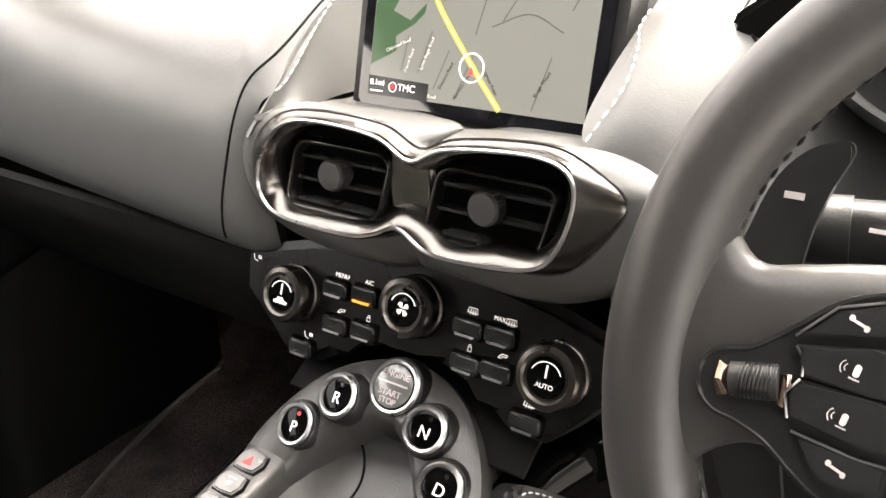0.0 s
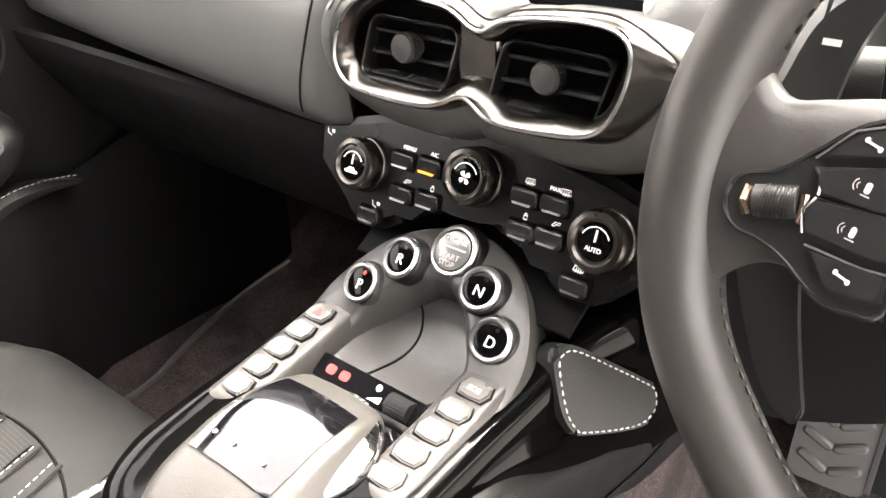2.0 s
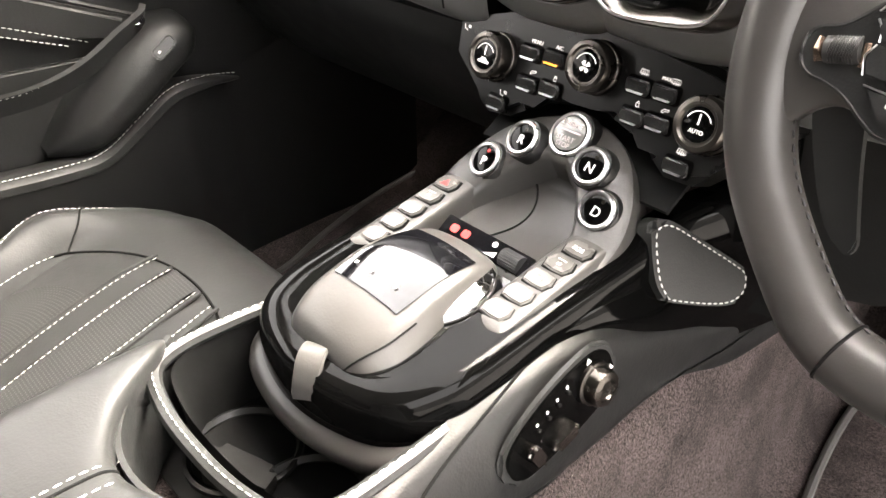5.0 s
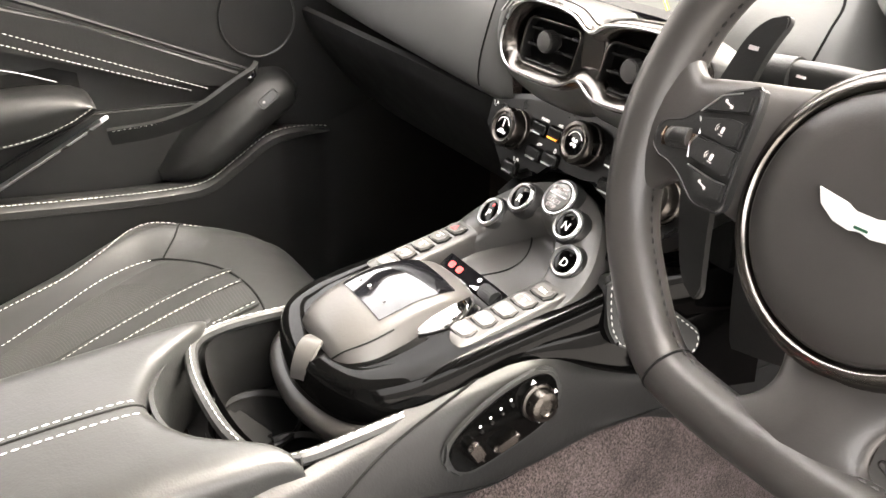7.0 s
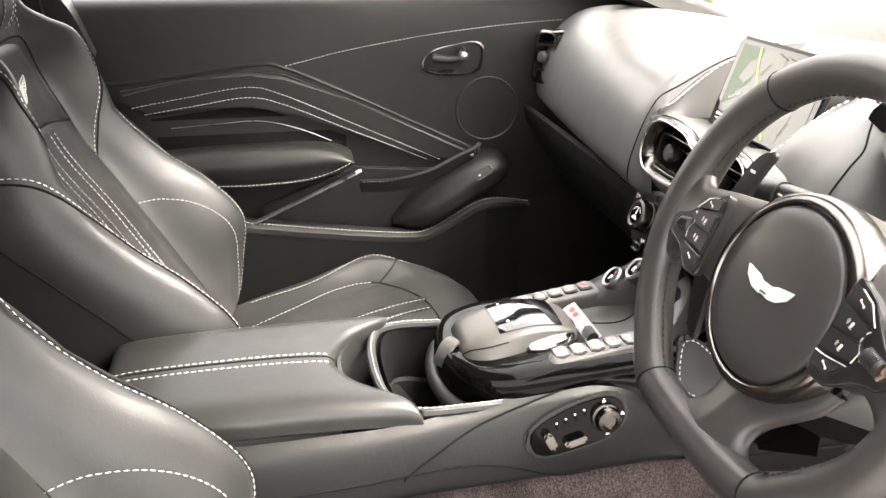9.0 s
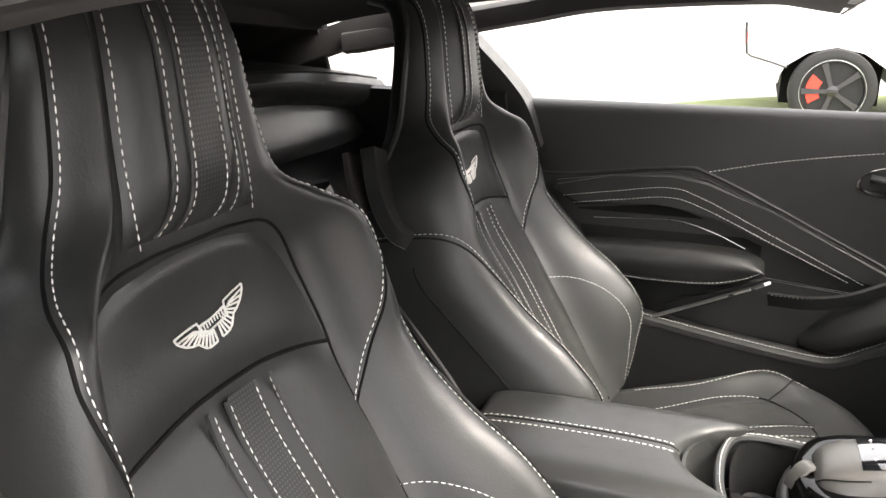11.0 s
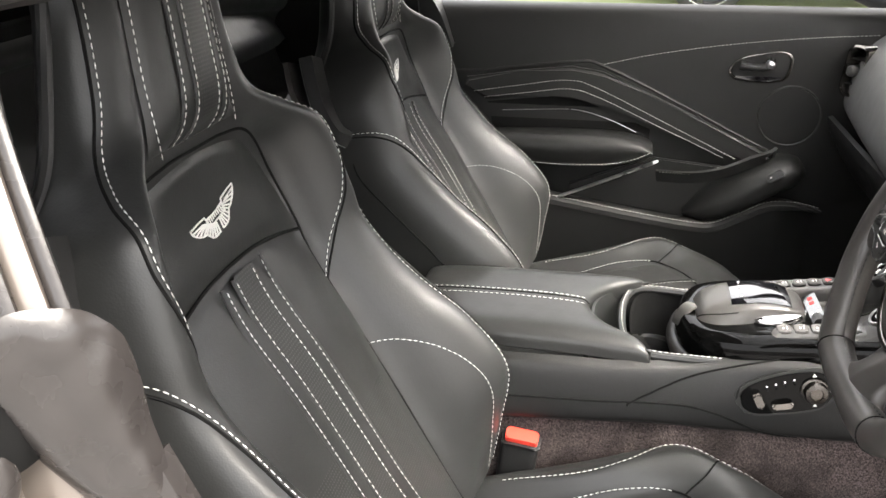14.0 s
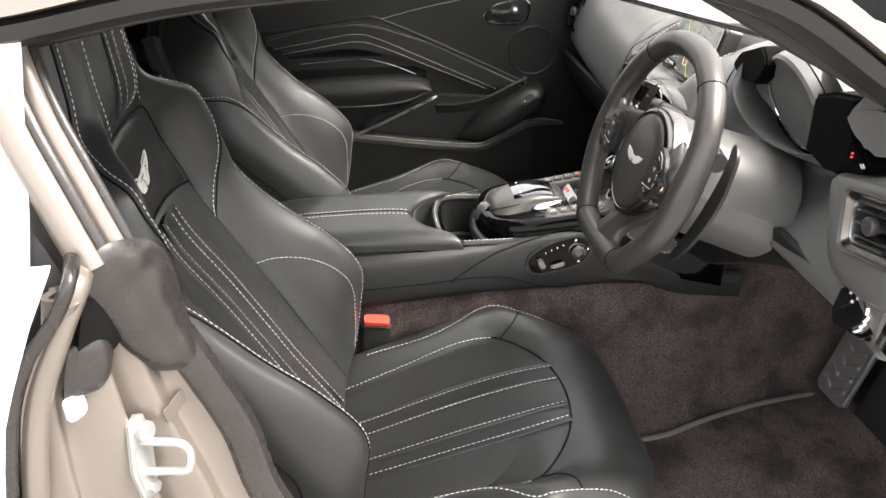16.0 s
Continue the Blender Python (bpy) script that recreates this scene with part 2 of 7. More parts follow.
def sweep(path, section, closed=False, bm=None, up=(0, 0, 1), scales=None, caps=True, ring=True):
    """Draws a section (places across, up) along a line."""
    bm = bm or bmesh.new()
    n = len(path)
    g = []
    up = Vector(up)
    for i, p in enumerate(path):
        a, b = path[i - 1] if i or closed else p, path[(i + 1) % n] if i < n - 1 or closed else p
        d = (b - a).normalized()
        side = d.cross(up)
        side = side.normalized() if side.length > 1e-5 else V(1, 0, 0)
        top = side.cross(d)
        k = scales[i] if scales else 1.0
        g.append([bm.verts.new(p + side * (x * k) + top * (y * k)) for x, y in section])
    if closed:
        g.append(g[0])
    sheet(bm, g, wrap=ring)
    if caps and not closed and ring:
        for r in (g[0], g[-1]):
            try:
                bm.faces.new(r)
            except ValueError:
                pass
    return bm


def circle(r, n=10, sx=1.0):
    return [(r * sx * math.cos(2 * math.pi * i / n), r * math.sin(2 * math.pi * i / n)) for i in range(n)]


def tube(path, r, n=8, closed=False, bm=None, up=(0, 0, 1)):
    return sweep(path, circle(r, n), closed, bm, up)


def stitch(path, bm=None, length=0.0048, gap=0.0025, r=0.00063, up=(0, 0, 1)):
    """A row of single stitches along a line."""
    bm = bm or bmesh.new()
    pts = even(path, 0.0013)
    n, skip = max(2, round(length / 0.0013)), max(1, round(gap / 0.0013))
    i = 0
    while i + n < len(pts):
        a, m, b = pts[i], pts[i + n // 2], pts[i + n]
        d = (b - a).normalized()
        side = d.cross(Vector(up))
        side = side.normalized() if side.length > 1e-4 else V(1, 0, 0)
        top = side.cross(d)
        g = []
        for q, k in ((a, 0.45), (m, 1.0), (b, 0.45)):
            g.append([bm.verts.new(q + side * (x * k) + top * (y * k)) for x, y in circle(r, 5)])
        for ra, rb in zip(g, g[1:]):
            for j in range(5):
                bm.faces.new((ra[j], ra[(j + 1) % 5], rb[(j + 1) % 5], rb[j]))
        bm.faces.new(g[0]), bm.faces.new(g[-1])
        i += n + skip
    return bm


def prism(outline, depth, m=None, bevel=0.0, seg=2, bm=None):
    """A flat outline (x, y) drawn out along z to the given depth, with rounded front edges."""
    bm = bm or bmesh.new()
    m = m or Matrix()
    old = set(bm.verts)
    lo = [bm.verts.new((x, y, 0)) for x, y in outline]
    hi = [bm.verts.new((x, y, depth)) for x, y in outline]
    n = len(lo)
    top = bm.faces.new(hi)
    bm.faces.new(lo[::-1])
    for i in range(n):
        bm.faces.new((lo[i], lo[(i + 1) % n], hi[(i + 1) % n], hi[i]))
    if bevel:
        bmesh.ops.bevel(bm, geom=[e for e in top.edges], offset=bevel, segments=seg, affect="EDGES", clamp_overlap=True)
    bmesh.ops.transform(bm, matrix=m, verts=[v for v in bm.verts if v not in old])
    bm.normal_update()
    return bm


def rounded(w, h, r, n=5, cx=0.0, cy=0.0):
    out = []
    for sx, sy, a0 in ((1, 1, 0), (-1, 1, 90), (-1, -1, 180), (1, -1, 270)):
        for i in range(n + 1):
            a = radians(a0 + 90 * i / n)
            out.append((cx + sx * (w / 2 - r) + r * math.cos(a), cy + sy * (h / 2 - r) + r * math.sin(a)))
    return out


def lathe(profile, m=None, seg=40, bm=None):
    """A profile (radius, height) turned round z."""
    bm = bm or bmesh.new()
    m = m or Matrix()
    g = []
    for r, z in profile:
        g.append([bm.verts.new(m @ V(r * math.cos(2 * math.pi * i / seg), r * math.sin(2 * math.pi * i / seg), z)) for i in range(seg)])
    sheet(bm, g, wrap=True)
    if profile[-1][0] > 1e-6:
        bm.faces.new(g[-1])
    return bm


def box(sx, sy, sz, m=None, bevel=0.0, seg=2, bm=None):
    b2 = bmesh.new()
    bmesh.ops.create_cube(b2, size=1.0)
    bmesh.ops.scale(b2, vec=(sx, sy, sz), verts=b2.verts)
    if bevel:
        bmesh.ops.bevel(b2, geom=b2.edges[:], offset=bevel, segments=seg, affect="EDGES", clamp_overlap=True)
    if m:
        bmesh.ops.transform(b2, matrix=m, verts=b2.verts)
    if bm is None:
        return b2
    tmp = bpy.data.meshes.new("tmp")
    b2.to_mesh(tmp)
    bm.from_mesh(tmp)
    bpy.data.meshes.remove(tmp)
    return bm


def part(name, bm, material, parent=None, label="", sharp=40):
    me = bpy.data.meshes.new(name)
    bmesh.ops.recalc_face_normals(bm, faces=bm.faces[:])
    bm.to_mesh(me)
    bm.free()
    me.materials.append(material)
    me.shade_smooth()
    me.set_sharp_from_angle(angle=radians(sharp))
    ob = new(name, me)
    if parent:
        ob.parent = parent
        ob.matrix_parent_inverse = parent.matrix_basis.inverted()
    if label:
        ob["label"] = label
    return ob


def thing(name, label, category, at=(0, 0, 0), group="", kind=""):
    ob = new(name)
    ob.empty_display_size = 0.05
    ob.matrix_basis = Matrix.Translation(at)
    return tagged(ob, label, category, group, kind)


def facing(p, n, up=(0, 0, 1)):
    """The pose at p whose z looks along n, and whose y is as upright as can be."""
    z = Vector(n).normalized()
    x = Vector(up).cross(z).normalized()
    y = z.cross(x)
    m = Matrix((x, y, z)).transposed().to_4x4()
    m.translation = Vector(p)
    return m


def words(text, size, m, material, parent, name="lettering", depth=0.0003, align="CENTER"):
    c = bpy.data.curves.new(name, "FONT")
    c.body, c.size, c.align_x, c.align_y, c.extrude = text, size, align, "CENTER", depth
    tmp = bpy.data.objects.new("tmp", c)
    scene.collection.objects.link(tmp)
    me = bpy.data.meshes.new_from_object(tmp.evaluated_get(bpy.context.evaluated_depsgraph_get()))
    bpy.data.objects.remove(tmp)
    me.transform(m)
    me.materials.clear()
    me.materials.append(material)
    ob = new(name, me)
    ob.parent = parent
    ob.matrix_parent_inverse = parent.matrix_basis.inverted()
    return ob

# ---- structure: outside ----
# the yard falls away towards the driver's side
YARD = pose(0, 0, -0.36, 0, 3.7, 0)


def slab(x0, x1, y0, y1, z):
    bm = bmesh.new()
    bm.faces.new([bm.verts.new(YARD @ V(x, y, z)) for x, y in ((x0, y0), (x1, y0), (x1, y1), (x0, y1))])
    return bm


tagged(part("ground", slab(-400, 400, -400, 400, 0), TARMAC), "pale grey tarmac ground round the car", "ground", kind="structure")
bm = bmesh.new()
edge = curve([(-5.6, -1.7, 0.012), (-6.5, -1.05, 0.012), (-7.1, -0.4, 0.012), (-7.8, 0.8, 0.012), (-8.1, 3.0, 0.012), (-6.6, 4.5, 0.012), (-5.3, 3.0, 0.012), (-4.9, 0.5, 0.012)], 40, True)
bm.faces.new([bm.verts.new(YARD @ p) for p in edge])
bmesh.ops.triangulate(bm, faces=bm.faces[:])
tagged(part("lawn", bm, GRASS), "strip of yellowish green mown lawn", "grass", kind="structure")
m = YARD @ Matrix.Translation((-12.0, -2, 2.2))
tagged(part("wall_west", box(0.3, 60, 5.0, m), RENDERWALL), "bright white rendered wall beyond the lawn", "wall", kind="structure")
# unseen wall, added only to cut the sky's light from the east
m = YARD @ Matrix.Translation((9.0, -2, 0.9))
tagged(part("shade_wall_east", box(0.3, 60, 2.2, m), mat("grey_shade_wall", (0.34, 0.33, 0.32), 0.8, grain=0.5, scale=60)), "plain grey unseen wall added to block side light", "wall", kind="structure")

# ---- structure: the car's body ----
bm = Surf([[(x, y, -0.03 if y < 0.8 else -0.03 + (y - 0.8) * 0.75) for x in (-0.76, -0.3, 0.0, 0.3, 0.78)] for y in (-0.75, -0.3, 0.2, 0.6, 0.75, 1.0, 1.35)]).mesh(20, 40, thick=0.02)
tagged(part("floor", bm, CARPET), "dark brown-black carpet on the car floor", "carpet", kind="structure")

TUNNEL = [(-0.27, -0.028), (-0.205, 0.01), (-0.152, 0.12), (-0.122, 0.25), (0.0, 0.258), (0.122, 0.25), (0.152, 0.12), (0.205, 0.01), (0.27, -0.028)]
rows = []
for y, k in ((-0.55, 1.0), (-0.2, 1.0), (0.2, 1.0), (0.5, 0.92), (0.8, 0.66), (1.2, 0.6)):
    foot = 1.0 if y < 0.3 else 0.84 if y < 0.6 else 0.80
    rows.append([(x * k * (foot if z < 0.05 else 1.0), y, z + (max(y - 0.5, 0) * 0.25 if z > 0.1 else 0)) for x, z in TUNNEL])
bm = Surf(rows).mesh(40, 30)
tagged(part("tunnel_carpet", bm, CARPET), "dark deep-pile carpet over the transmission tunnel", "carpet", kind="structure")

bm = Surf([[(x, 1.02 + 0.14 * (z > 0.5), z) for x in (-0.76, 0, 0.78)] for z in (-0.06, 0.3, 0.5, 0.7)]).mesh(8, 8, thick=0.03)
tagged(part("firewall", bm, MATTE), "black bulkhead ahead of the footwells", "bulkhead", kind="structure")

for side, nm in ((1, "east"), (-1, "west")):
    S = Surf([[(0.748 * side, y, z) for y in ((0.80 if side > 0 else 0.40), 0.9, 1.05, 1.2)] for z in (-0.06, 0.2, 0.45, 0.56 if side > 0 else 0.60)])
    tagged(part("kick_panel_" + nm, S.mesh(8, 8, thick=0.012), CARPET), "dark carpeted kick panel at the side of the footwell", "panel", kind="structure")

# roof, header and pillars
rows = []
for y, z, w in ((0.16, 0.885, 0.60), (0.0, 0.905, 0.60), (-0.3, 0.91, 0.60), (-0.6, 0.88, 0.56), (-0.78, 0.845, 0.53)):
    rows.append([(-w, y, z - 0.02), (-w * 0.6, y, z + 0.012), (0, y, z + 0.02), (w * 0.6, y, z + 0.012), (w, y, z - 0.02)])
tagged(part("ceiling", Surf(rows).mesh(20, 20, thick=0.03), HEADLINER), "black headliner under the car roof", "ceiling", kind="structure")

RAIL = [(0.60, -0.72, 0.80), (0.615, -0.45, 0.848), (0.622, -0.365, 0.863), (0.622, -0.2, 0.889), (0.62, 0.12, 0.900), (0.635, 0.30, 0.866), (0.655, 0.48, 0.758), (0.685, 0.75, 0.665), (0.70, 1.0, 0.575)]
RAILSEC = [(-0.030, -0.016), (-0.022, 0.016), (0.004, 0.026), (0.03, 0.018), (0.034, -0.004), (0.012, -0.018), (-0.012, -0.022)]
RAILOUT = [(0.036, 0.012), (0.034, 0.024), (0.045, 0.036), (0.075, 0.032), (0.084, 0.016), (0.060, 0.010)]
RAILSEAL = [(0.020, -0.018), (0.032, 0.012), (0.060, 0.012), (0.078, 0.008), (0.072, -0.006), (0.045, -0.016)]
for side, nm in ((1, "east"), (-1, "west")):
    path = curve([(x * side, y, z) for x, y, z in RAIL], 60)
    sec = [(a * side, b) for a, b in RAILSEC]
    t = tagged(thing("roof_rail_" + nm, "black-lined roof rail and windscreen pillar of the car", "roof rail", (0.62 * side, 0, 0.86), kind="structure"))
    part("lining", sweep(path, sec), HEADLINER, t)
    part("painted_rail", sweep(path, [(a * side, b) for a, b in RAILOUT]), SILVERPAINT, t, "pale metallic painted outer rail")
    part("weather_strip", sweep(path, [(a * side, b) for a, b in RAILSEAL]), DARKSTRIP, t, "black rubber weather strip")
    pil = curve([(x * side, y, z) for x, y, z in ((0.612, 0.26, 0.872), (0.636, 0.45, 0.772), (0.668, 0.72, 0.668), (0.69, 1.0, 0.575))], 24)
    part("pillar_trim", sweep(pil, [(a * side, b) for a, b in ((-0.040, -0.010), (0.0, -0.016), (0.030, -0.012), (0.034, 0.012), (-0.036, 0.016))]), HEADLINER, t, "black fabric windscreen pillar trim")
    part("door_seal", tube([p + V(0.028 * side, 0, -0.014) for p in path], 0.008), DARKSTRIP, t, "black rubber door seal")

# windscreen
rows = []
for y, z, w in ((0.16, 0.895, 0.60), (0.45, 0.815, 0.63), (0.75, 0.715, 0.66), (1.02, 0.61, 0.68)):
    rows.append([(-w, y, z - 0.03), (-w * 0.5, y + 0.02, z), (0, y + 0.03, z + 0.006), (w * 0.5, y + 0.02, z), (w, y, z - 0.03)])
ws = part("window_screen", Surf(rows).mesh(16, 12, thick=0.005), GLASS)
ws.visible_shadow = False
tagged(ws, "clear curved windscreen glass above the dashboard", "windscreen", kind="structure")

# rear bulkhead, shelf and rear quarters
t = thing("rear_bulkhead", "black leather rear bulkhead and parcel shelf with white stitching", "bulkhead", (0, -0.72, 0.4), kind="structure")
S = Surf([[(x, y, z - 0.046 * arch * (x / 0.74) ** 2) for x in (-0.74, -0.55, -0.35, 0.0, 0.35, 0.55, 0.74)] for y, z, arch in ((-0.55, -0.06, 0), (-0.57, 0.2, 0), (-0.61, 0.42, 0), (-0.69, 0.50, 0), (-0.745, 0.54, 0), (-0.765, 0.62, 0.3), (-0.755, 0.69, 0.8), (-0.738, 0.725, 1), (-0.722, 0.735, 1), (-0.716, 0.745, 1), (-0.722, 0.752, 1))])
part("panel", S.mesh(16, 24, thick=0.02), LEATHER, t)
S2 = Surf([[(x, y, z - 0.046 * (x / 0.74) ** 2) for x in (-0.74, -0.55, -0.35, 0.0, 0.35, 0.55, 0.74)] for y, z in ((-0.722, 0.752), (-0.75, 0.758), (-0.85, 0.765), (-1.0, 0.77), (-1.3, 0.78))])
part("shelf", S2.mesh(16, 12, thick=0.02), TRIM, t)
part("stitching", stitch(S2.line([(0.01, 0.03), (0.25, 0.03), (0.5, 0.03), (0.75, 0.03), (0.99, 0.03)], 80, 0.0015), r=0.0008, up=(0, 1, 0)), THREAD, t, "white stitched seam")
t = thing("storage_pouch", "black leather storage pouch flap on the rear bulkhead", "pouch", (-0.38, -0.78, 0.64))
S3 = Surf([[(-0.10 - 0.55 * k, -0.715 - 0.040 * k + 0.030 * d, 0.692 - 0.040 * k - (0.070 - 0.028 * k) * d) for k in (0, 0.3, 0.7, 1.0)] for d in (-0.1, 0.0, 0.5, 1.0)], (0, 1, 0))
part("flap", S3.mesh(20, 10, thick=0.02, puff=0.008), LEATHER, t, "soft leather flap")
part("stitching", stitch(S3.line([(0.03, 0.90), (0.5, 0.92), (0.97, 0.90)], 40, 0.004), r=0.0008, up=(0, 1, 0)), THREAD, t)

for side, nm in ((1, "east"), (-1, "west")):
    ring = facing((0.688 * side, -0.69, 0.567), (-side, 0, 0.08))
    t = thing("rear_quarter_" + nm, "black trimmed rear quarter panel round the small side window", "quarter panel", (0.7 * side, -0.6, 0.5), kind="structure")
    # inner trim: lower panel, pillar and strip over the small window
    S = Surf([[(x * side, y, z) for y in (-0.41, -0.55, -0.70, -0.9, -1.3)] for x, z in ((0.70, -0.06), (0.715, 0.3), (0.70, 0.55), (0.69, 0.66), (0.675, 0.715))])
    part("lower_trim", S.mesh(14, 14, thick=0.02), TRIM, t)
    part("speaker_ring", lathe([(0.0640, -0.006), (0.0635, 0.004), (0.0610, 0.005), (0.0590, 0.003), (0.0590, -0.006)], ring, 48), PLASTIC, t, "round rear speaker ring")
    path = curve([(0.735 * side, -0.365, 0.60), (0.72 * side, -0.40, 0.69), (0.675 * side, -0.48, 0.79), (0.625 * side, -0.545, 0.86)], 24)
    part("pillar_trim", sweep(path, [(-0.022, -0.04), (0.022, -0.04), (0.028, 0.03), (-0.018, 0.05)], up=(side, 0, 0)), PLASTIC, t, "black plastic pillar trim")
    path = curve([(0.60 * side, -0.50, 0.868), (0.615 * side, -0.66, 0.828), (0.62 * side, -0.80, 0.785), (0.625 * side, -0.94, 0.735), (0.63 * side, -1.1, 0.69)], 24)
    part("window_top_trim", sweep(path, [(-0.03, -0.02), (0.03, -0.02), (0.035, 0.03), (-0.03, 0.03)]), HEADLINER, t)
    part("belt_anchor", sweep(curve([(0.675 * side, -0.44, 0.71), (0.67 * side, -0.46, 0.745), (0.665 * side, -0.50, 0.765)], 10), circle(0.018, 10, 0.5)), PLASTIC, t, "black seat belt guide")
    g = part("glass", Surf([[(0.665 * side, y, 0.70), (0.62 * side, y + 0.02, 0.80)] for y in (-1.0, -0.8, -0.6)]).mesh(2, 2, thick=0.004), GLASS, t, "small clear quarter window")
    g.visible_shadow = False

    S = Surf([[((0.66 - 0.10 * k) * side, y, 0.68 + 0.19 * k) for k in (0, 0.5, 1)] for y in (-0.775, -0.95, -1.3)])
    part("rear_pillar_trim", S.mesh(6, 6, thick=0.012), HEADLINER, t, "black rear pillar lining")

# rear hatch frame
t = thing("rear_hatch", "black lined rear hatch at the back of the cabin", "hatch", (0, -1.2, 0.8), kind="structure")
S = Surf([[(x, y, z - 0.03 * (x / 0.6) ** 2) for x in (-0.64, -0.32, 0.0, 0.32, 0.64)] for y, z in ((-0.76, 0.885), (-0.95, 0.868), (-1.15, 0.84), (-1.36, 0.80))])
part("lining", S.mesh(12, 10, thick=0.02), HEADLINER, t, "black hatch lining")
part("tail_panel", box(1.4, 0.02, 0.36, pose(0, -1.35, 0.65)), HEADLINER, t, "black lined tail panel")
part("header", sweep(curve([(-0.56, -0.78, 0.845), (0, -0.80, 0.868), (0.56, -0.78, 0.845)], 16), [(-0.04, -0.02), (0.04, -0.02), (0.04, 0.03), (-0.04, 0.03)]), HEADLINER, t)

# passenger side body outside the door, bonnet edge
t = thing("car_body", "white painted outer body of the car", "car body", (0, 0, 0.3), kind="structure")
S = Surf([[(-0.78 - dx, y, z) for y in (-0.5, 0.0, 0.5, 1.0)] for dx, z in ((0.0, 0.668), (0.05, 0.655), (0.10, 0.60), (0.13, 0.4), (0.10, 0.0))])
part("outer_door_skin", S.mesh(10, 14, thick=0.015), WHITEPAINT, t)
S = Surf([[(x, y, 0.60 - (y - 1.03) * 0.12 - 0.10 * (abs(x) / 0.9) ** 3) for x in (-0.9, -0.5, 0, 0.5, 0.9)] for y in (1.03, 1.3, 1.7, 2.1)])
part("bonnet", S.mesh(16, 10, thick=0.02), WHITEPAINT, t)

# ---- driver side door aperture ----
t = thing("door_aperture", "open door frame with pale metallic paint, rubber seals and striker", "door frame", (0.74, -0.32, 0.4), kind="structure")
# pillar rails above the waist
for dx, dy, r, mt, nm in ((0.032, -0.020, 0.010, SILVERPAINT, "outer_rail"), (0.018, -0.010, 0.007, RUBBER, "rubber_channel"), (0.005, -0.001, 0.008, SILVERPAINT, "inner_rail"), (-0.008, 0.006, 0.006, RUBBER, "inner_seal")):
    path = curve([(0.730 + dx, -0.311 + dy, 0.668), (0.712 + dx, -0.338 + dy, 0.73), (0.690 + dx, -0.364 + dy, 0.785), (0.665 + dx, -0.382 + dy, 0.83), (0.645 + dx, -0.394 + dy, 0.866)], 20)
    part(nm, sweep(path, circle(r, 10, 1.5), up=(1, 0, 0)), mt, t)
# shut face below the waist: folded sheet metal
FOLD = []
for z, s1, s2, s3, s4, s5 in ((0.655, -0.312, -0.335, -0.345, -0.358, -0.340), (0.60, -0.295, -0.328, -0.340, -0.370, -0.372), (0.55, -0.280, -0.318, -0.335, -0.377, -0.393), (0.48, -0.255, -0.305, -0.328, -0.380, -0.408),
                              (0.40, -0.232, -0.282, -0.315, -0.380, -0.420), (0.33, -0.217, -0.262, -0.300, -0.372, -0.420), (0.20, -0.15, -0.19, -0.23, -0.31, -0.36), (0.06, 0.02, -0.02, -0.06, -0.16, -0.22), (-0.04, 0.25, 0.2, 0.15, 0.05, 0.0)):
    FOLD.append([(0.704, s1 - 0.012, z), (0.711, s2 + 0.012, z), (0.721, s2 + 0.008, z), (0.733, s2 + 0.002, z), (0.738, s3 - 0.014, z), (0.744, s3 - 0.006, z), (0.756, s3, z), (0.764, s3 - 0.016, z), (0.772, s4, z), (0.784, s4 - 0.004, z), (0.789, s5 + 0.004, z), (0.798, s5 + 0.006, z), (0.808, s5 - 0.008, z)])
S = Surf(FOLD)
part("shut_panel", S.mesh(60, 40, thick=0.006), SILVERPAINT, t, "pale metallic painted shut face with pressed folds")
path = curve([(0.702, -0.286, 0.556), (0.7005, -0.263, 0.50), (0.700, -0.238, 0.433), (0.700, -0.216, 0.333), (0.702, -0.15, 0.21), (0.703, -0.02, 0.09), (0.703, 0.14, 0.035), (0.703, 0.5, 0.02), (0.703, 0.95, 0.05)], 60)
part("door_seal", sweep(path, [(-0.020, -0.012), (-0.018, 0.004), (-0.006, 0.012), (0.008, 0.012), (0.019, 0.002), (0.021, -0.010)], up=(1, 0, 0)), RUBBER, t, "broad dark rubber door seal")
rows = []
for z, p in ((0.672, ((0.768, -0.343), (0.748, -0.326), (0.726, -0.306), (0.706, -0.289))), (0.645, ((0.758, -0.344), (0.739, -0.322), (0.720, -0.301), (0.701, -0.284))), (0.60, ((0.742, -0.336), (0.728, -0.314), (0.714, -0.296), (0.698, -0.280))),
             (0.565, ((0.728, -0.322), (0.718, -0.307), (0.707, -0.290), (0.696, -0.274))), (0.540, ((0.714, -0.305), (0.709, -0.296), (0.703, -0.283), (0.697, -0.271)))):
    rows.append([(x, y, z + 0.012 * math.sin(70 * x)) for x, y in p])
S = Surf(rows, (0.4, 0.9, 0.1))
bm = bmesh.new()
g = []
for j in range(29):
    row = []
    for i in range(25):
        u, v = i / 24, j / 28
        edge = (1 - abs(2 * u - 1) ** 4) * (1 - abs(2 * v - 1) ** 6)
        fold = 0.0030 * math.sin(9 * u + 5 * v) * math.sin(11 * v - 4 * u) + 0.0022 * math.sin(26 * v + 12 * u * u) * (1 - v)
        row.append(bm.verts.new(S.at(u, v, 0.003 + 0.009 * edge + 0.6 * fold * edge)))
    g.append(row)
part("rubber_cover", sheet(bm, g, 0.008), RUBBER, t, "wrinkled black rubber corner cover")
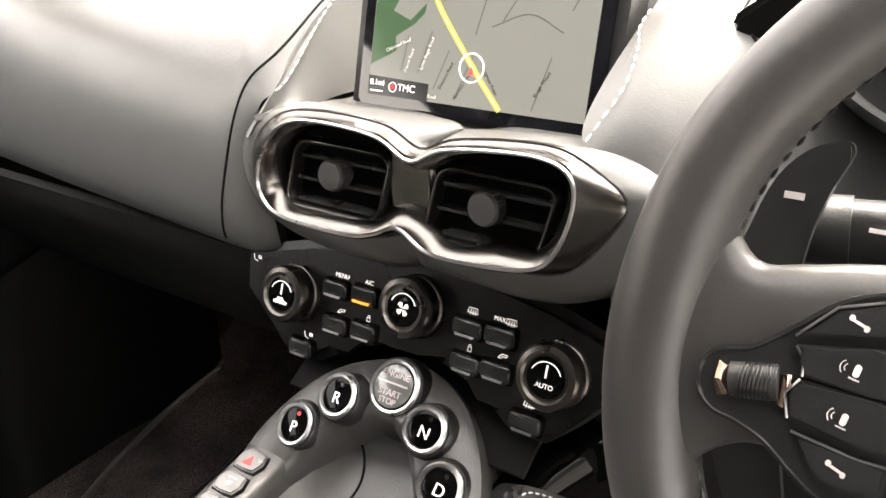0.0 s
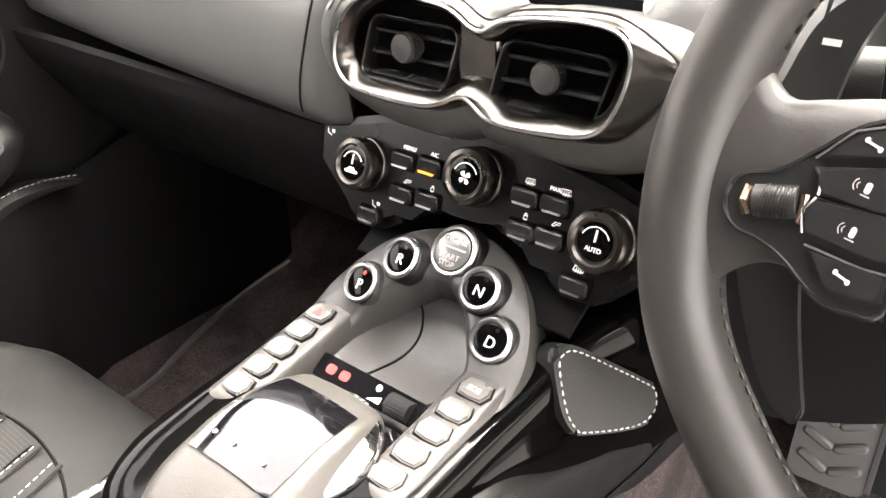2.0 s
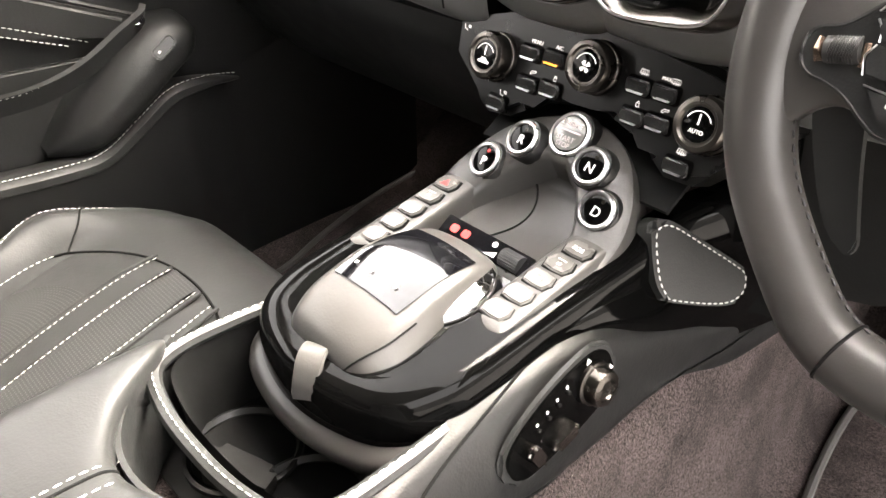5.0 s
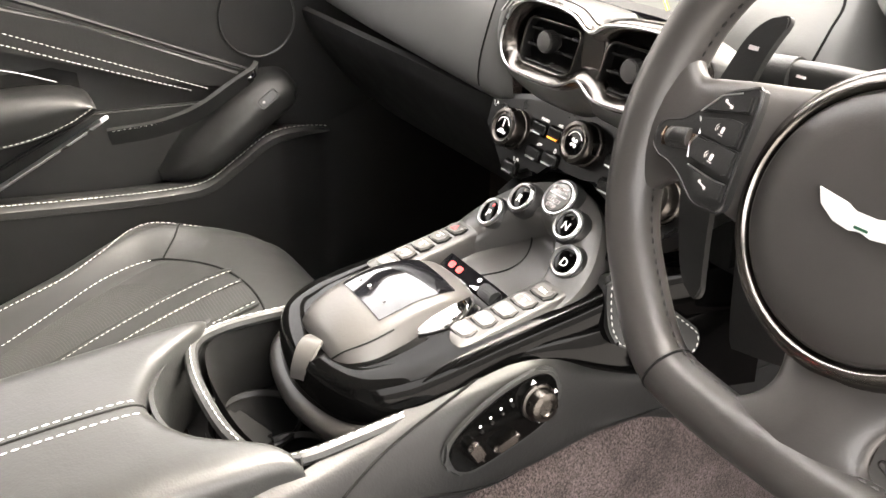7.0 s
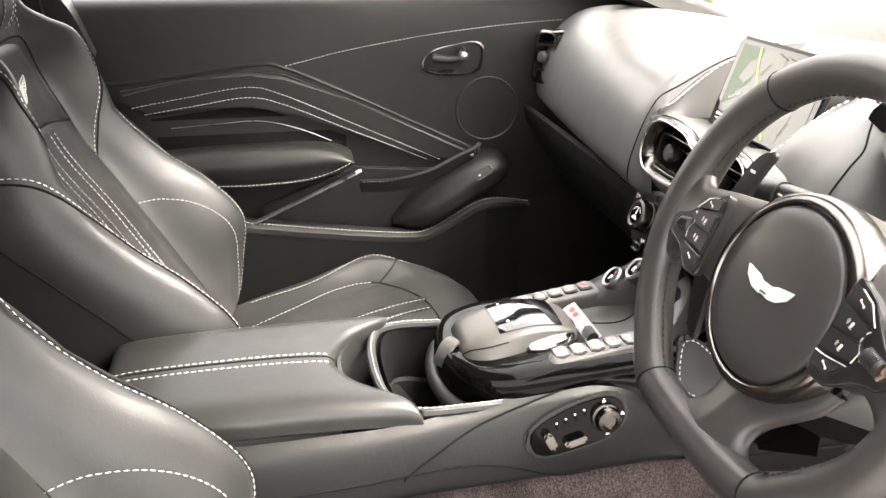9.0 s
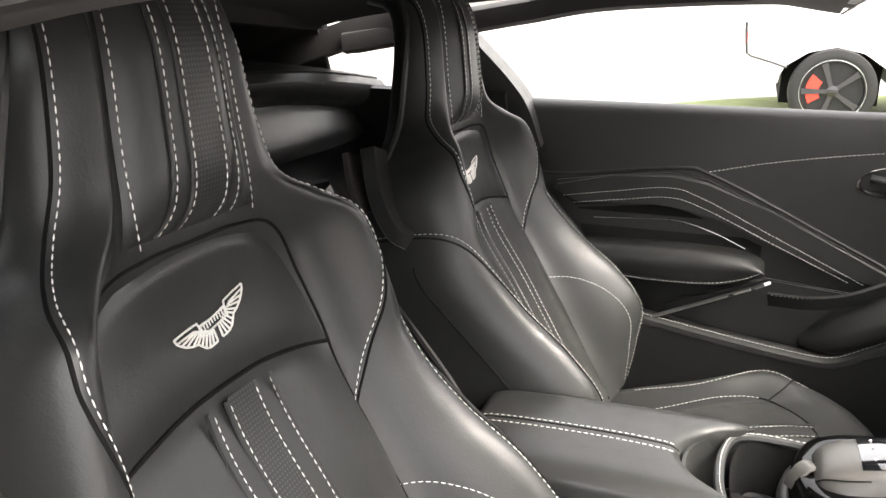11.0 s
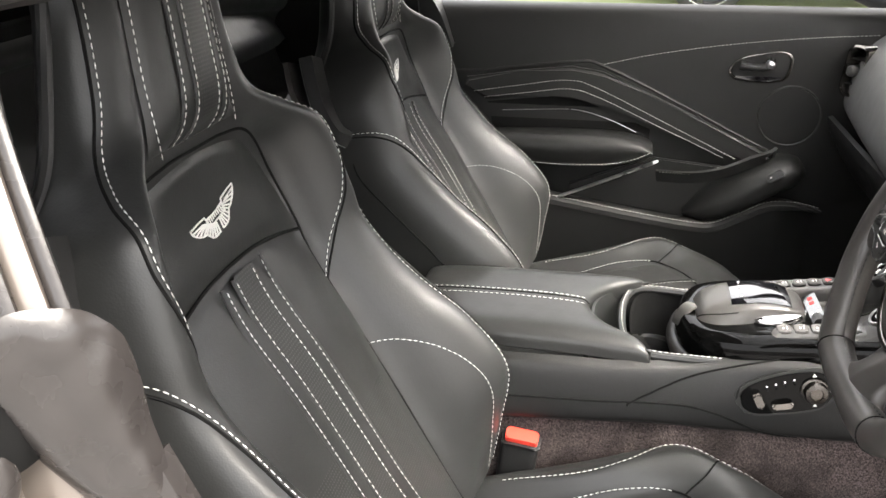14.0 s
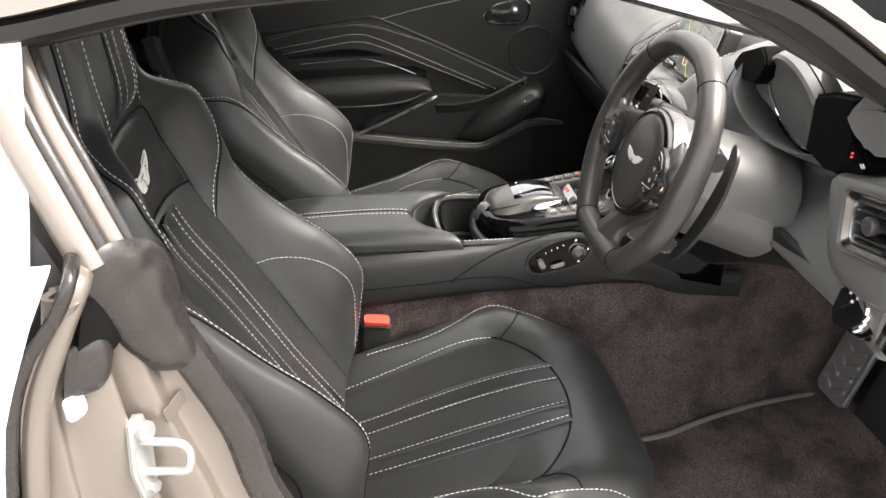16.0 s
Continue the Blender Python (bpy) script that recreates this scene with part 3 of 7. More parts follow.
path = curve([(0.765, -0.338, 0.668), (0.785, -0.340, 0.660), (0.797, -0.362, 0.615), (0.800, -0.388, 0.555), (0.802, -0.408, 0.47), (0.802, -0.418, 0.38), (0.795, -0.36, 0.2), (0.79, -0.2, 0.02)], 44)
part("painted_lip", sweep(path, circle(0.011, 10, 1.1), up=(1, 0, 0)), SILVERPAINT, t, "pale painted flange lip")
path = curve([(0.775, -0.338, 0.688), (0.806, -0.334, 0.680), (0.812, -0.350, 0.650), (0.814, -0.380, 0.612), (0.815, -0.404, 0.56), (0.816, -0.428, 0.455), (0.816, -0.438, 0.37), (0.808, -0.39, 0.2), (0.80, -0.2, 0.0)], 44)
part("outer_seal", sweep(path, circle(0.007, 10, 0.9), up=(1, 0, 0)), RUBBER, t, "dark rubber seal along the shut edge")
# black sheet: stands in for the shade between rubber cover and bulb
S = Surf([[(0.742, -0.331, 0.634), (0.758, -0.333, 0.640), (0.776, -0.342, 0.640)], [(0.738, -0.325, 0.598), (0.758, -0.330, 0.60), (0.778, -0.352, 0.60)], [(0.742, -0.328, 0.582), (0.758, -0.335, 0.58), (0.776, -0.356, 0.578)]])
part("cavity_shade", S.mesh(8, 8, off=0.004, thick=0.006), MATTE, t, "black sheet for the shade behind the rubber cover")
S = Surf([[(0.752, -0.338, 0.602), (0.765, -0.336, 0.605), (0.784, -0.358, 0.60)], [(0.750, -0.338, 0.575), (0.765, -0.338, 0.575), (0.786, -0.366, 0.572)], [(0.754, -0.345, 0.550), (0.766, -0.346, 0.545), (0.784, -0.372, 0.548)]])
part("rubber_bulb", S.mesh(12, 12, off=0.001, thick=0.008, puff=0.007, soft=3), RUBBER, t, "grey rubber blanking bulb")
# white plate added in place of a white hole in the shut face
part("white_hole_patch", prism(rounded(0.022, 0.024, 0.005), 0.004, facing((0.781, -0.366, 0.538), (0.5, 0.86, 0.1)), 0.001), WHITEPAINT, t, "white patch standing in for a hole")
part("data_plate", prism(rounded(0.036, 0.016, 0.003), 0.002, facing((0.722, -0.293, 0.487), (0.4, 0.9, 0.1)) @ pose(0, 0, 0, 0, 0, 8), 0.001), SILVERPAINT, t, "small painted over plate")
# fender behind
S = Surf([[(0.822 + 0.13 * math.sin(k * 1.5), -0.40 - dy - 0.9 * k, z + 0.05 * k) for k in (0, 0.15, 0.4, 1.0)] for z, dy in ((0.70, -0.06), (0.62, -0.02), (0.5, 0.022), (0.3, 0.03), (0.0, -0.15))])
part("rear_fender", S.mesh(14, 12, thick=0.01), WHITEPAINT, t, "white painted rear fender")
S = Surf([[(x, y, z) for x, y in ((x0, -0.372), (x0 + 0.012, -0.43), (x0 + 0.02, -0.52), (x0 + 0.03, -0.66))] for z, x0 in ((0.87, 0.675), (0.80, 0.715), (0.73, 0.752), (0.68, 0.785))])
part("pillar_skin", S.mesh(8, 12, thick=0.004), WHITEPAINT, t, "white painted pillar skin")
# sill
path = [V(0.74, 0.15, 0.0), V(0.74, 0.95, 0.0)]
part("sill", sweep(path, [(-0.05, -0.06), (0.07, -0.06), (0.07, 0.0), (0.03, 0.02), (-0.03, 0.02), (-0.05, 0.0)]), SILVERPAINT, t)
# striker
st = thing("door_striker", "pale galvanised door striker loop bolted to the pillar", "striker", (0.755, -0.32, 0.452))
mm = facing((0.756, -0.326, 0.452), (0.45, 0.88, 0.1)) @ pose(0, 0, 0, 0, 0, -8)
part("plate", prism([(-0.012, 0.040), (0.0, 0.048), (0.010, 0.044), (0.016, 0.02), (0.014, -0.034), (0.004, -0.048), (-0.008, -0.044), (-0.016, -0.01)], 0.007, mm, 0.003, 3), ZINC, st)
part("boss", lathe([(0.011, 0), (0.011, 0.008), (0.008, 0.011), (0, 0.011)], mm @ pose(0.002, 0.030, 0.006), 16), ZINC, st)
part("loop", tube(curve([mm @ Vector(p) for p in ((0.0, -0.016, 0.004), (0.008, -0.016, 0.026), (0.014, -0.014, 0.046), (0.016, 0.004, 0.050), (0.012, 0.016, 0.044), (0.006, 0.018, 0.024), (0.0, 0.018, 0.004))], 30), 0.0045), ZINC, st)
part("bolt", lathe([(0.007, 0), (0.007, 0.005), (0, 0.005)], mm @ pose(0.004, -0.034, 0.007), 6), ZINC, st)


# ---- seats ----
SEAT = []


def on_back(a, z):
    """The place (u, v) on the backrest at a sideways offset and height."""
    n = len(SEAT) - 1
    i = max(k for k in range(n) if SEAT[k][0] <= z or k == 0)
    f = min(max((z - SEAT[i][0]) / (SEAT[i + 1][0] - SEAT[i][0]), 0), 1)
    half = [p + (q - p) * f for p, q in zip(SEAT[i][1], SEAT[i + 1][1])]
    k = max(j for j in range(7) if half[j] <= abs(a) or j == 0)
    g = min(max((abs(a) - half[k]) / max(half[k + 1] - half[k], 1e-4), 0), 1)
    u = (k + g) / 14
    return (0.5 + u if a > 0 else 0.5 - u, (i + f) / n)


def seat_back_rows():
    # height, centre depth, panel half width, then (half width, forward) of crest, shoulder, side and rear edge
    spec = ((0.17, -0.140, 0.130, (0.213, 0.020), (0.235, 0.014), (0.250, -0.03), (0.246, -0.12)), (0.23, -0.178, 0.133, (0.214, 0.073), (0.240, 0.066), (0.258, 0.010), (0.254, -0.10)),
            (0.29, -0.216, 0.138, (0.215, 0.118), (0.242, 0.112), (0.262, 0.055), (0.256, -0.08)), (0.36, -0.256, 0.142, (0.215, 0.108), (0.242, 0.100), (0.262, 0.040), (0.256, -0.08)),
            (0.43, -0.297, 0.148, (0.212, 0.078), (0.240, 0.070), (0.258, 0.012), (0.252, -0.09)), (0.50, -0.342, 0.154, (0.207, 0.064), (0.235, 0.050), (0.252, -0.010), (0.248, -0.10)),
            (0.55, -0.365, 0.154, (0.205, 0.070), (0.231, 0.054), (0.246, 0.00), (0.243, -0.105)), (0.60, -0.384, 0.150, (0.200, 0.074), (0.225, 0.054), (0.240, 0.0), (0.238, -0.11)),
            (0.645, -0.392, 0.135, (0.185, 0.066), (0.210, 0.046), (0.220, -0.004), (0.218, -0.078)), (0.68, -0.390, 0.102, (0.148, 0.034), (0.175, 0.022), (0.188, -0.014), (0.190, -0.064)),
            (0.712, -0.394, 0.084, (0.108, 0.016), (0.136, 0.006), (0.155, -0.018), (0.162, -0.054)), (0.76, -0.402, 0.076, (0.096, 0.014), (0.120, 0.002), (0.136, -0.016), (0.144, -0.044)),
            (0.84, -0.412, 0.070, (0.088, 0.012), (0.106, 0.000), (0.118, -0.012), (0.124, -0.034)), (0.885, -0.428, 0.066, (0.080, 0.004), (0.094, -0.006), (0.103, -0.016), (0.108, -0.034)),
            (0.895, -0.470, 0.06, (0.072, 0.0), (0.084, -0.006), (0.093, -0.016), (0.097, -0.03)))
    SEAT.clear()
    SEAT.extend((q[0], (0, 0.55 * q[2], q[2], (q[2] + q[3][0]) / 2, q[3][0], q[4][0], q[5][0], q[6][0])) for q in spec)
    rows, back = [], []
    c, s = math.cos(radians(22)), math.sin(radians(22))
    for z, y, wi, (wc, fc), (w1, f1), (w2, f2), (w3, f3) in spec:
        half = ((0, 0), (0.55 * wi, 0.0), (wi, 0.004), ((wi + wc) / 2, fc * 0.6 + 0.001), (wc, fc), (w1, f1), (w2, f2), (w3, f3))
        full = [(-a, f) for a, f in half[:0:-1]] + list(half)
        rows.append([(a, y + f * c, z + f * s) for a, f in full])
        back.append([(a * w3, y + (f3 - g) * c, z + (f3 - g) * s) for a, g in ((-1, 0), (-0.75, 0.03), (0, 0.04), (0.75, 0.03), (1, 0))])
    return rows, back


def seat_cushion_rows():
    # depth, height, half widths of insert, bolster crest and side, height of the crest
    spec = ((-0.20, 0.095, 0.150, 0.196, 0.225, 0.045), (-0.10, 0.124, 0.158, 0.198, 0.232, 0.050), (0.0, 0.156, 0.168, 0.200, 0.246, 0.044), (0.06, 0.174, 0.172, 0.210, 0.254, 0.044), (0.12, 0.190, 0.172, 0.224, 0.262, 0.040), (0.17, 0.202, 0.165, 0.226, 0.262, 0.030),
            (0.22, 0.209, 0.150, 0.216, 0.252, 0.014), (0.270, 0.204, 0.138, 0.202, 0.242, 0.004), (0.306, 0.182, 0.130, 0.192, 0.232, 0.0), (0.322, 0.135, 0.125, 0.186, 0.226, -0.004), (0.318, 0.04, 0.12, 0.176, 0.214, -0.004))
    rows = []
    for y, z, wi, wc, w, hc in spec:
        half = ((0, 0), (0.6 * wi, 0.0), (wi, 0.004), ((wi + wc) / 2, hc * 0.6), (wc, hc), (w - 0.008, hc - 0.016), (w, hc * 0.5 - 0.06), (w - 0.008, -0.16))
        full = [(-a, f) for a, f in half[:0:-1]] + list(half)
        turn = 0.085 * min(max((y - 0.10) / 0.16, 0), 1)
        rows.append([(a, y - turn * (abs(a) / 0.26) ** 4, max(z + f, 0.0)) for a, f in full])
    return rows


def badge_wings(m, w):
    """A plain pair of spread wings made of fine stitched feathers."""
    bm = bmesh.new()

    def line(p, q, r):
        p, q = [(a, b - 0.10 * abs(a)) for a, b in (p, q)]
        tube([m @ V(p[0] * w, p[1] * w, 0.0008), m @ V(q[0] * w, q[1] * w, 0.0008)], r, 5, bm=bm)

    lead = [(0.03, 0.030), (0.10, 0.045), (0.19, 0.060), (0.20, 0.095), (0.34, 0.120), (0.50, 0.140)]
    trail = [(0.50, 0.140), (0.49, 0.100), (0.45, 0.055), (0.40, 0.015), (0.33, -0.025), (0.27, -0.045), (0.235, -0.085), (0.20, -0.125), (0.15, -0.150), (0.10, -0.160), (0.04, -0.165)]
    for s in (-1, 1):
        for row in (lead, trail):
            for p, q in zip(row, row[1:]):
                line((s * p[0], p[1]), (s * q[0], q[1]), 0.0010)
        for i, q in enumerate(trail[1:]):
            k = i / 9.0
            line((s * (0.26 - 0.22 * k), 0.062 - 0.12 * k), (s * q[0], q[1]), 0.0010)
        line((s * 0.19, 0.05), (s * 0.19, -0.03), 0.0009)
    line((-0.19, 0.05), (0.19, 0.05), 0.0009)
    line((-0.19, -0.03), (0.19, -0.03), 0.0009)
    for i in range(10):
        line((-0.17 + 0.038 * i, -0.012), (-0.17 + 0.038 * i, 0.035), 0.0007)
    return bm


def make_seat():
    t = thing("car_seat", "black leather sports seat with white contrast stitching", "car seat", (0.383, 0, 0), "front seats")
    at = Matrix.Translation((0.383, 0, 0))
    rows, back = seat_back_rows()
    B = Surf([[at @ Vector(p) for p in r] for r in rows], (0, 1, 0))
    K = Surf([[at @ Vector(p) for p in r] for r in back])
    C = Surf([[at @ Vector(p) for p in r] for r in seat_cushion_rows()])
    sh = lambda n, bm, mt=LEATHER, lab="": part(n, bm, mt, t, lab)
    sh("backrest", B.mesh(70, 70))
    sh("back_shell", K.mesh(14, 40))
    W = lambda pts, n=70, off=0.0015: B.line([on_back(a, z) for a, z in pts], n, off)
    vz = lambda z: on_back(0, z)[1]
    fwd = (0, 1, 0.4)
    # upper panel with the badge, and the ribbed insert below
    sh("shoulder_panel", B.mesh(24, 20, u=lambda k: (0.354 + 0.038 * k ** 2, 0.646 - 0.038 * k ** 2), v=lambda k: (vz(0.555 - 0.020 * (2 * k - 1) ** 2), vz(0.672 - 0.012 * (2 * k - 1) ** 2)), off=0.0005, puff=0.007))
    sh("back_insert", B.mesh(30, 40, u=lambda k: (0.350, 0.650), v=lambda k: (vz(0.18), vz(0.551 - 0.022 * (2 * k - 1) ** 2)), off=0.0005, puff=0.010))
    sh("back_strip", B.mesh(6, 50, u=lambda k: (0.5 - 0.0172 + 0.001 * k, 0.5 + 0.0172 - 0.001 * k), v=(vz(0.185), vz(0.546)), off=0.0108), PERFDOT, "perforated leather strip")
    for s in (-1, 1):
        sh("perforated_field", B.mesh(10, 24, u=(0.5 + s * 0.046, 0.5 + s * 0.125), v=(vz(0.185), vz(0.36)), off=0.0106), PERFDOT, "perforated leather field")
    for a in (-0.042, -0.0195, 0.0195, 0.042):
        sh("stitching", stitch(W([(a, 0.185), (a, 0.30), (a, 0.42), (a * 0.98, 0.546)], 80, 0.0114), up=fwd), THREAD, "white stitched line")
        sh("rib", tube(W([(a * 1.13, 0.185), (a * 1.13, 0.35), (a * 1.12, 0.544)], 50, 0.0098), 0.0024, 6))
    # headrest pillow
    pw = lambda k: 0.368 - 0.010 * math.sin(3.1 * k)
    sh("headrest_pillow", B.mesh(30, 40, u=lambda k: (pw(k), 1 - pw(k)), v=(vz(0.690), vz(0.888)), off=0.001, puff=0.031, soft=3.0))
    g, bm = [], bmesh.new()
    for k in range(31):
        tt = 0.02 + 0.96 * k / 30
        vv = vz(0.690) + (vz(0.888) - vz(0.690)) * tt
        row = []
        for i in range(7):
            uu = on_back(-0.0185 + 0.037 * i / 6, 0.76)[0]
            ss = (uu - pw(tt)) / (1 - 2 * pw(tt))
            row.append(bm.verts.new(B.at(uu, vv, 0.0018 + 0.031 * (1 - abs(2 * ss - 1) ** 3.0) * (1 - abs(2 * tt - 1) ** 3.0))))
        g.append(row)
    sh("headrest_strip", sheet(bm, g), PERFDOT, "perforated leather strip")
    for a in (-0.040, -0.019, 0.019, 0.040):
        q = []
        for k in range(60):
            tt = 0.02 + 0.96 * k / 59
            vv = vz(0.690) + (vz(0.888) - vz(0.690)) * tt
            uu = on_back(a, 0.76)[0]
            ss = (uu - pw(tt)) / (1 - 2 * pw(tt))
            q.append(B.at(uu, vv, 0.0022 + 0.031 * (1 - abs(2 * ss - 1) ** 3.0) * (1 - abs(2 * tt - 1) ** 3.0)))
        sh("stitching", stitch(q, up=fwd), THREAD, "white stitched line")
        sh("rib", tube([p + V(0.004 * (1 if a > 0 else -1), -0.0008, 0) for p in q], 0.0018, 6))
    for s in (-1, 1):
        L = lambda pts, n=70, off=0.0015: W([(s * a, z) for a, z in pts], n, off)
        sh("stitching", stitch(L([(0.076, 0.688), (0.078, 0.72), (0.0765, 0.80), (0.072, 0.88)], 60, 0.009), up=fwd), THREAD, "white stitched pillow seam")
        sh("stitching", stitch(L([(0.100, 0.884), (0.109, 0.84), (0.122, 0.76), (0.142, 0.712), (0.176, 0.676), (0.196, 0.645), (0.203, 0.61), (0.200, 0.575), (0.190, 0.54), (0.170, 0.502), (0.142, 0.462)], 120), up=fwd), THREAD, "white stitched wing seam")
        sh("seam", tube(L([(0.104, 0.884), (0.113, 0.84), (0.126, 0.76), (0.146, 0.712), (0.180, 0.676), (0.200, 0.645), (0.207, 0.61), (0.204, 0.575), (0.194, 0.54), (0.174, 0.502), (0.146, 0.462)], 100, 0.0), 0.0016, 6), MATTE)
        sh("stitching", stitch(L([(0.2475, 0.578), (0.238, 0.548), (0.224, 0.512), (0.216, 0.47), (0.217, 0.43), (0.222, 0.36), (0.222, 0.29), (0.220, 0.23), (0.218, 0.175)], 110), up=fwd), THREAD, "white stitched bolster seam")
        sh("seam", tube(L([(0.2495, 0.574), (0.241, 0.546), (0.227, 0.510), (0.219, 0.468), (0.220, 0.43), (0.225, 0.36), (0.225, 0.29), (0.223, 0.23), (0.221, 0.175)], 90, 0.0), 0.0016, 6), MATTE)
        sh("stitching", stitch(L([(0.144, 0.392), (0.165, 0.378), (0.184, 0.345), (0.194, 0.30), (0.198, 0.24), (0.198, 0.175)], 80), up=fwd), THREAD, "white stitched bolster seam")
        sh("seam", tube(L([(0.132, 0.175), (0.142, 0.30), (0.149, 0.42), (0.156, 0.50), (0.157, 0.55), (0.148, 0.61), (0.112, 0.665), (0.06, 0.676), (0.0, 0.677)], 90, 0.0), 0.0018, 6), MATTE)
        sh("seam", tube(L([(0.156, 0.532), (0.10, 0.545), (0.05, 0.552), (0.0, 0.5535)], 40, 0.0004), 0.0022, 6), MATTE)
        sh("seam", tube(B.line([(0.5 + s * 0.445, on_back(0, z)[1]) for z in (0.20, 0.30, 0.40, 0.52)], 40, 0.0), 0.0015, 6), MATTE)
        sh("shell_edge", tube(B.line([(0.5 + s * 0.487, v) for v in (0.02, 0.4, 0.75, 0.97)], 50, 0.0), 0.006, 8), PLASTIC, "black piped shell edge")
    mm = facing(B.at(0.5, vz(0.606), 0.0094), B.normal(0.5, vz(0.606))) @ pose(0, 0, 0, 0, 0, 9)
    sh("badge", badge_wings(mm, 0.104), THREAD, "white embroidered winged emblem")
    # cushion
    sh("cushion", C.mesh(64, 50))
    front = lambda k: 0.580 - 0.135 * (2 * k - 1) ** 2
    sh("cushion_insert", C.mesh(36, 36, u=lambda k: (0.352, 0.648), v=lambda k: (0.03, front(k)), off=0.0, puff=0.006))
    sh("cushion_strip", C.mesh(6, 40, u=(0.481, 0.519), v=(0.03, 0.572), off=0.0072), PERFDOT, "perforated leather strip")
    for s in (-1, 1):
        sh("perforated_field", C.mesh(14, 28, u=(0.5 + s * 0.052, 0.5 + s * 0.138), v=lambda k: (0.04, 0.40 - 0.10 * k ** 2), off=0.0064), PERFDOT, "perforated leather field")
    for a in (-0.0475, -0.0225, 0.0225, 0.0475):
        sh("stitching", stitch(C.line([(0.5 + a, 0.03), (0.5 + a, 0.3), (0.5 + a, 0.571)], 70, 0.0080)), THREAD, "white stitched line")
        sh("rib", tube(C.line([(0.5 + a * 1.14, 0.03), (0.5 + a * 1.14, 0.3), (0.5 + a * 1.14, 0.571)], 60, 0.0062), 0.0024, 6))
    sh("seam", tube(C.line([(0.335, 0.405), (0.352, 0.445), (0.40, 0.517), (0.45, 0.566), (0.5, 0.582), (0.55, 0.566), (0.60, 0.517), (0.648, 0.445), (0.665, 0.405)], 60, 0.0008), 0.0015, 6), MATTE)
    for s in (-1, 1):
        o = lambda u: 0.5 + s * (u - 0.5)
        sh("stitching", stitch(C.line([(o(0.668), 0.04), (o(0.676), 0.14), (o(0.690), 0.25), (o(0.682), 0.34), (o(0.662), 0.415)], 70, 0.0015)), THREAD, "white stitched cushion seam")
        sh("stitching", stitch(C.line([(o(0.775), 0.10), (o(0.775), 0.20), (o(0.785), 0.30), (o(0.822), 0.395), (o(0.815), 0.48), (o(0.812), 0.58), (o(0.818), 0.68), (o(0.83), 0.75), (o(0.85), 0.83)], 100, 0.0015)), THREAD, "white stitched cushion seam")
        sh("seam", tube(C.line([(o(0.652), 0.436), (o(0.70), 0.490), (o(0.76), 0.545), (o(0.812), 0.592)], 40, 0.0005), 0.0013, 6), MATTE)
    # side trim, base and grab lever on the shell
    sh("seat_base", box(0.42, 0.46, 0.10, at @ pose(0, 0.06, -0.005), 0.02, 2), PLASTIC, "black plastic seat base")
    return t


def belt_guides(seat, x0, dy):
    """The hooked belt guides on both sides of a seat's shell."""
    for s in (-1, 1):
        path = curve([(x0 + s * 0.232, dy - 0.455, 0.672), (x0 + s * 0.242, dy - 0.446, 0.640), (x0 + s * 0.250, dy - 0.432, 0.600), (x0 + s * 0.250, dy - 0.412, 0.565), (x0 + s * 0.243, dy - 0.394, 0.552)], 24)
        hook = part("belt_guide", sweep(path, [(-0.012, -0.020), (0.010, -0.022), (0.014, -0.010), (0.014, 0.012), (0.008, 0.022), (-0.012, 0.020)], up=(s, 0, 0)), PLASTIC, seat, "black plastic belt guide on the shell")
        back = curve([(x0 + s * 0.236, dy - 0.485, 0.664), (x0 + s * 0.246, dy - 0.474, 0.625), (x0 + s * 0.250, dy - 0.454, 0.586)], 14)
        part("guide_plate", sweep(back, [(-0.004, -0.022), (0.004, -0.022), (0.006, 0.0), (0.004, 0.022), (-0.004, 0.022)], up=(s, 0, 0)), WHEELLEATHER, hook, "dark grey guide plate")


driver_seat = make_seat()
passenger_seat = copy_thing(driver_seat, Matrix.Translation((-0.366, -0.012, 0)))
belt_guides(driver_seat, 0.383, 0.055)
belt_guides(passenger_seat, -0.366, -0.004)
passenger_seat["label"] = "black leather passenger seat with white contrast stitching"

t = thing("seat_belt_buckle", "black seat belt buckle with a red release button", "buckle", (0.148, -0.08, 0.19))
part("stalk", sweep(curve([(0.160, -0.10, 0.05), (0.152, -0.092, 0.12), (0.148, -0.082, 0.212)], 10), [(a, b) for a, b in rounded(0.024, 0.052, 0.009, 3)], up=(0, 1, 0)), PLASTIC, t)
mm = facing((0.148, -0.081, 0.212), (0.30, 0.12, 0.95), (1, 0, 0))
part("collar", prism(rounded(0.054, 0.028, 0.008), 0.006, mm, 0.002), PLASTIC, t)
part("release_button", prism(rounded(0.045, 0.020, 0.004), 0.010, mm @ pose(0, 0, 0.004), 0.002), RED, t, "red release button")

# ---- dashboard ----
dash = thing("dashboard", "black leather dashboard with white stitched edges", "dashboard", (0, 0.5, 0.5))


def dash_profile(x, k, r=0.0):
    """Front of the pad at x, from its lower edge over the crest to the screen; k pulls the ends forward, r hollows it behind the instruments."""
    return [(x, 0.455 + 0.03 * k, 0.478 + 0.012 * k), (x, 0.432 + 0.035 * k, 0.490 + 0.01 * k), (x, 0.424 + 0.04 * k + 0.4 * r, 0.525 + 0.01 * k), (x, 0.436 + 0.04 * k + r, 0.590), (x, 0.475 + 0.035 * k + r, 0.645 - 0.005 * k),
            (x, 0.55 + 0.02 * k + 0.5 * r, 0.682 - 0.012 * k), (x, 0.68, 0.692 - 0.02 * k), (x, 0.85, 0.66 - 0.02 * k), (x, 1.03, 0.60 - 0.02 * k)]


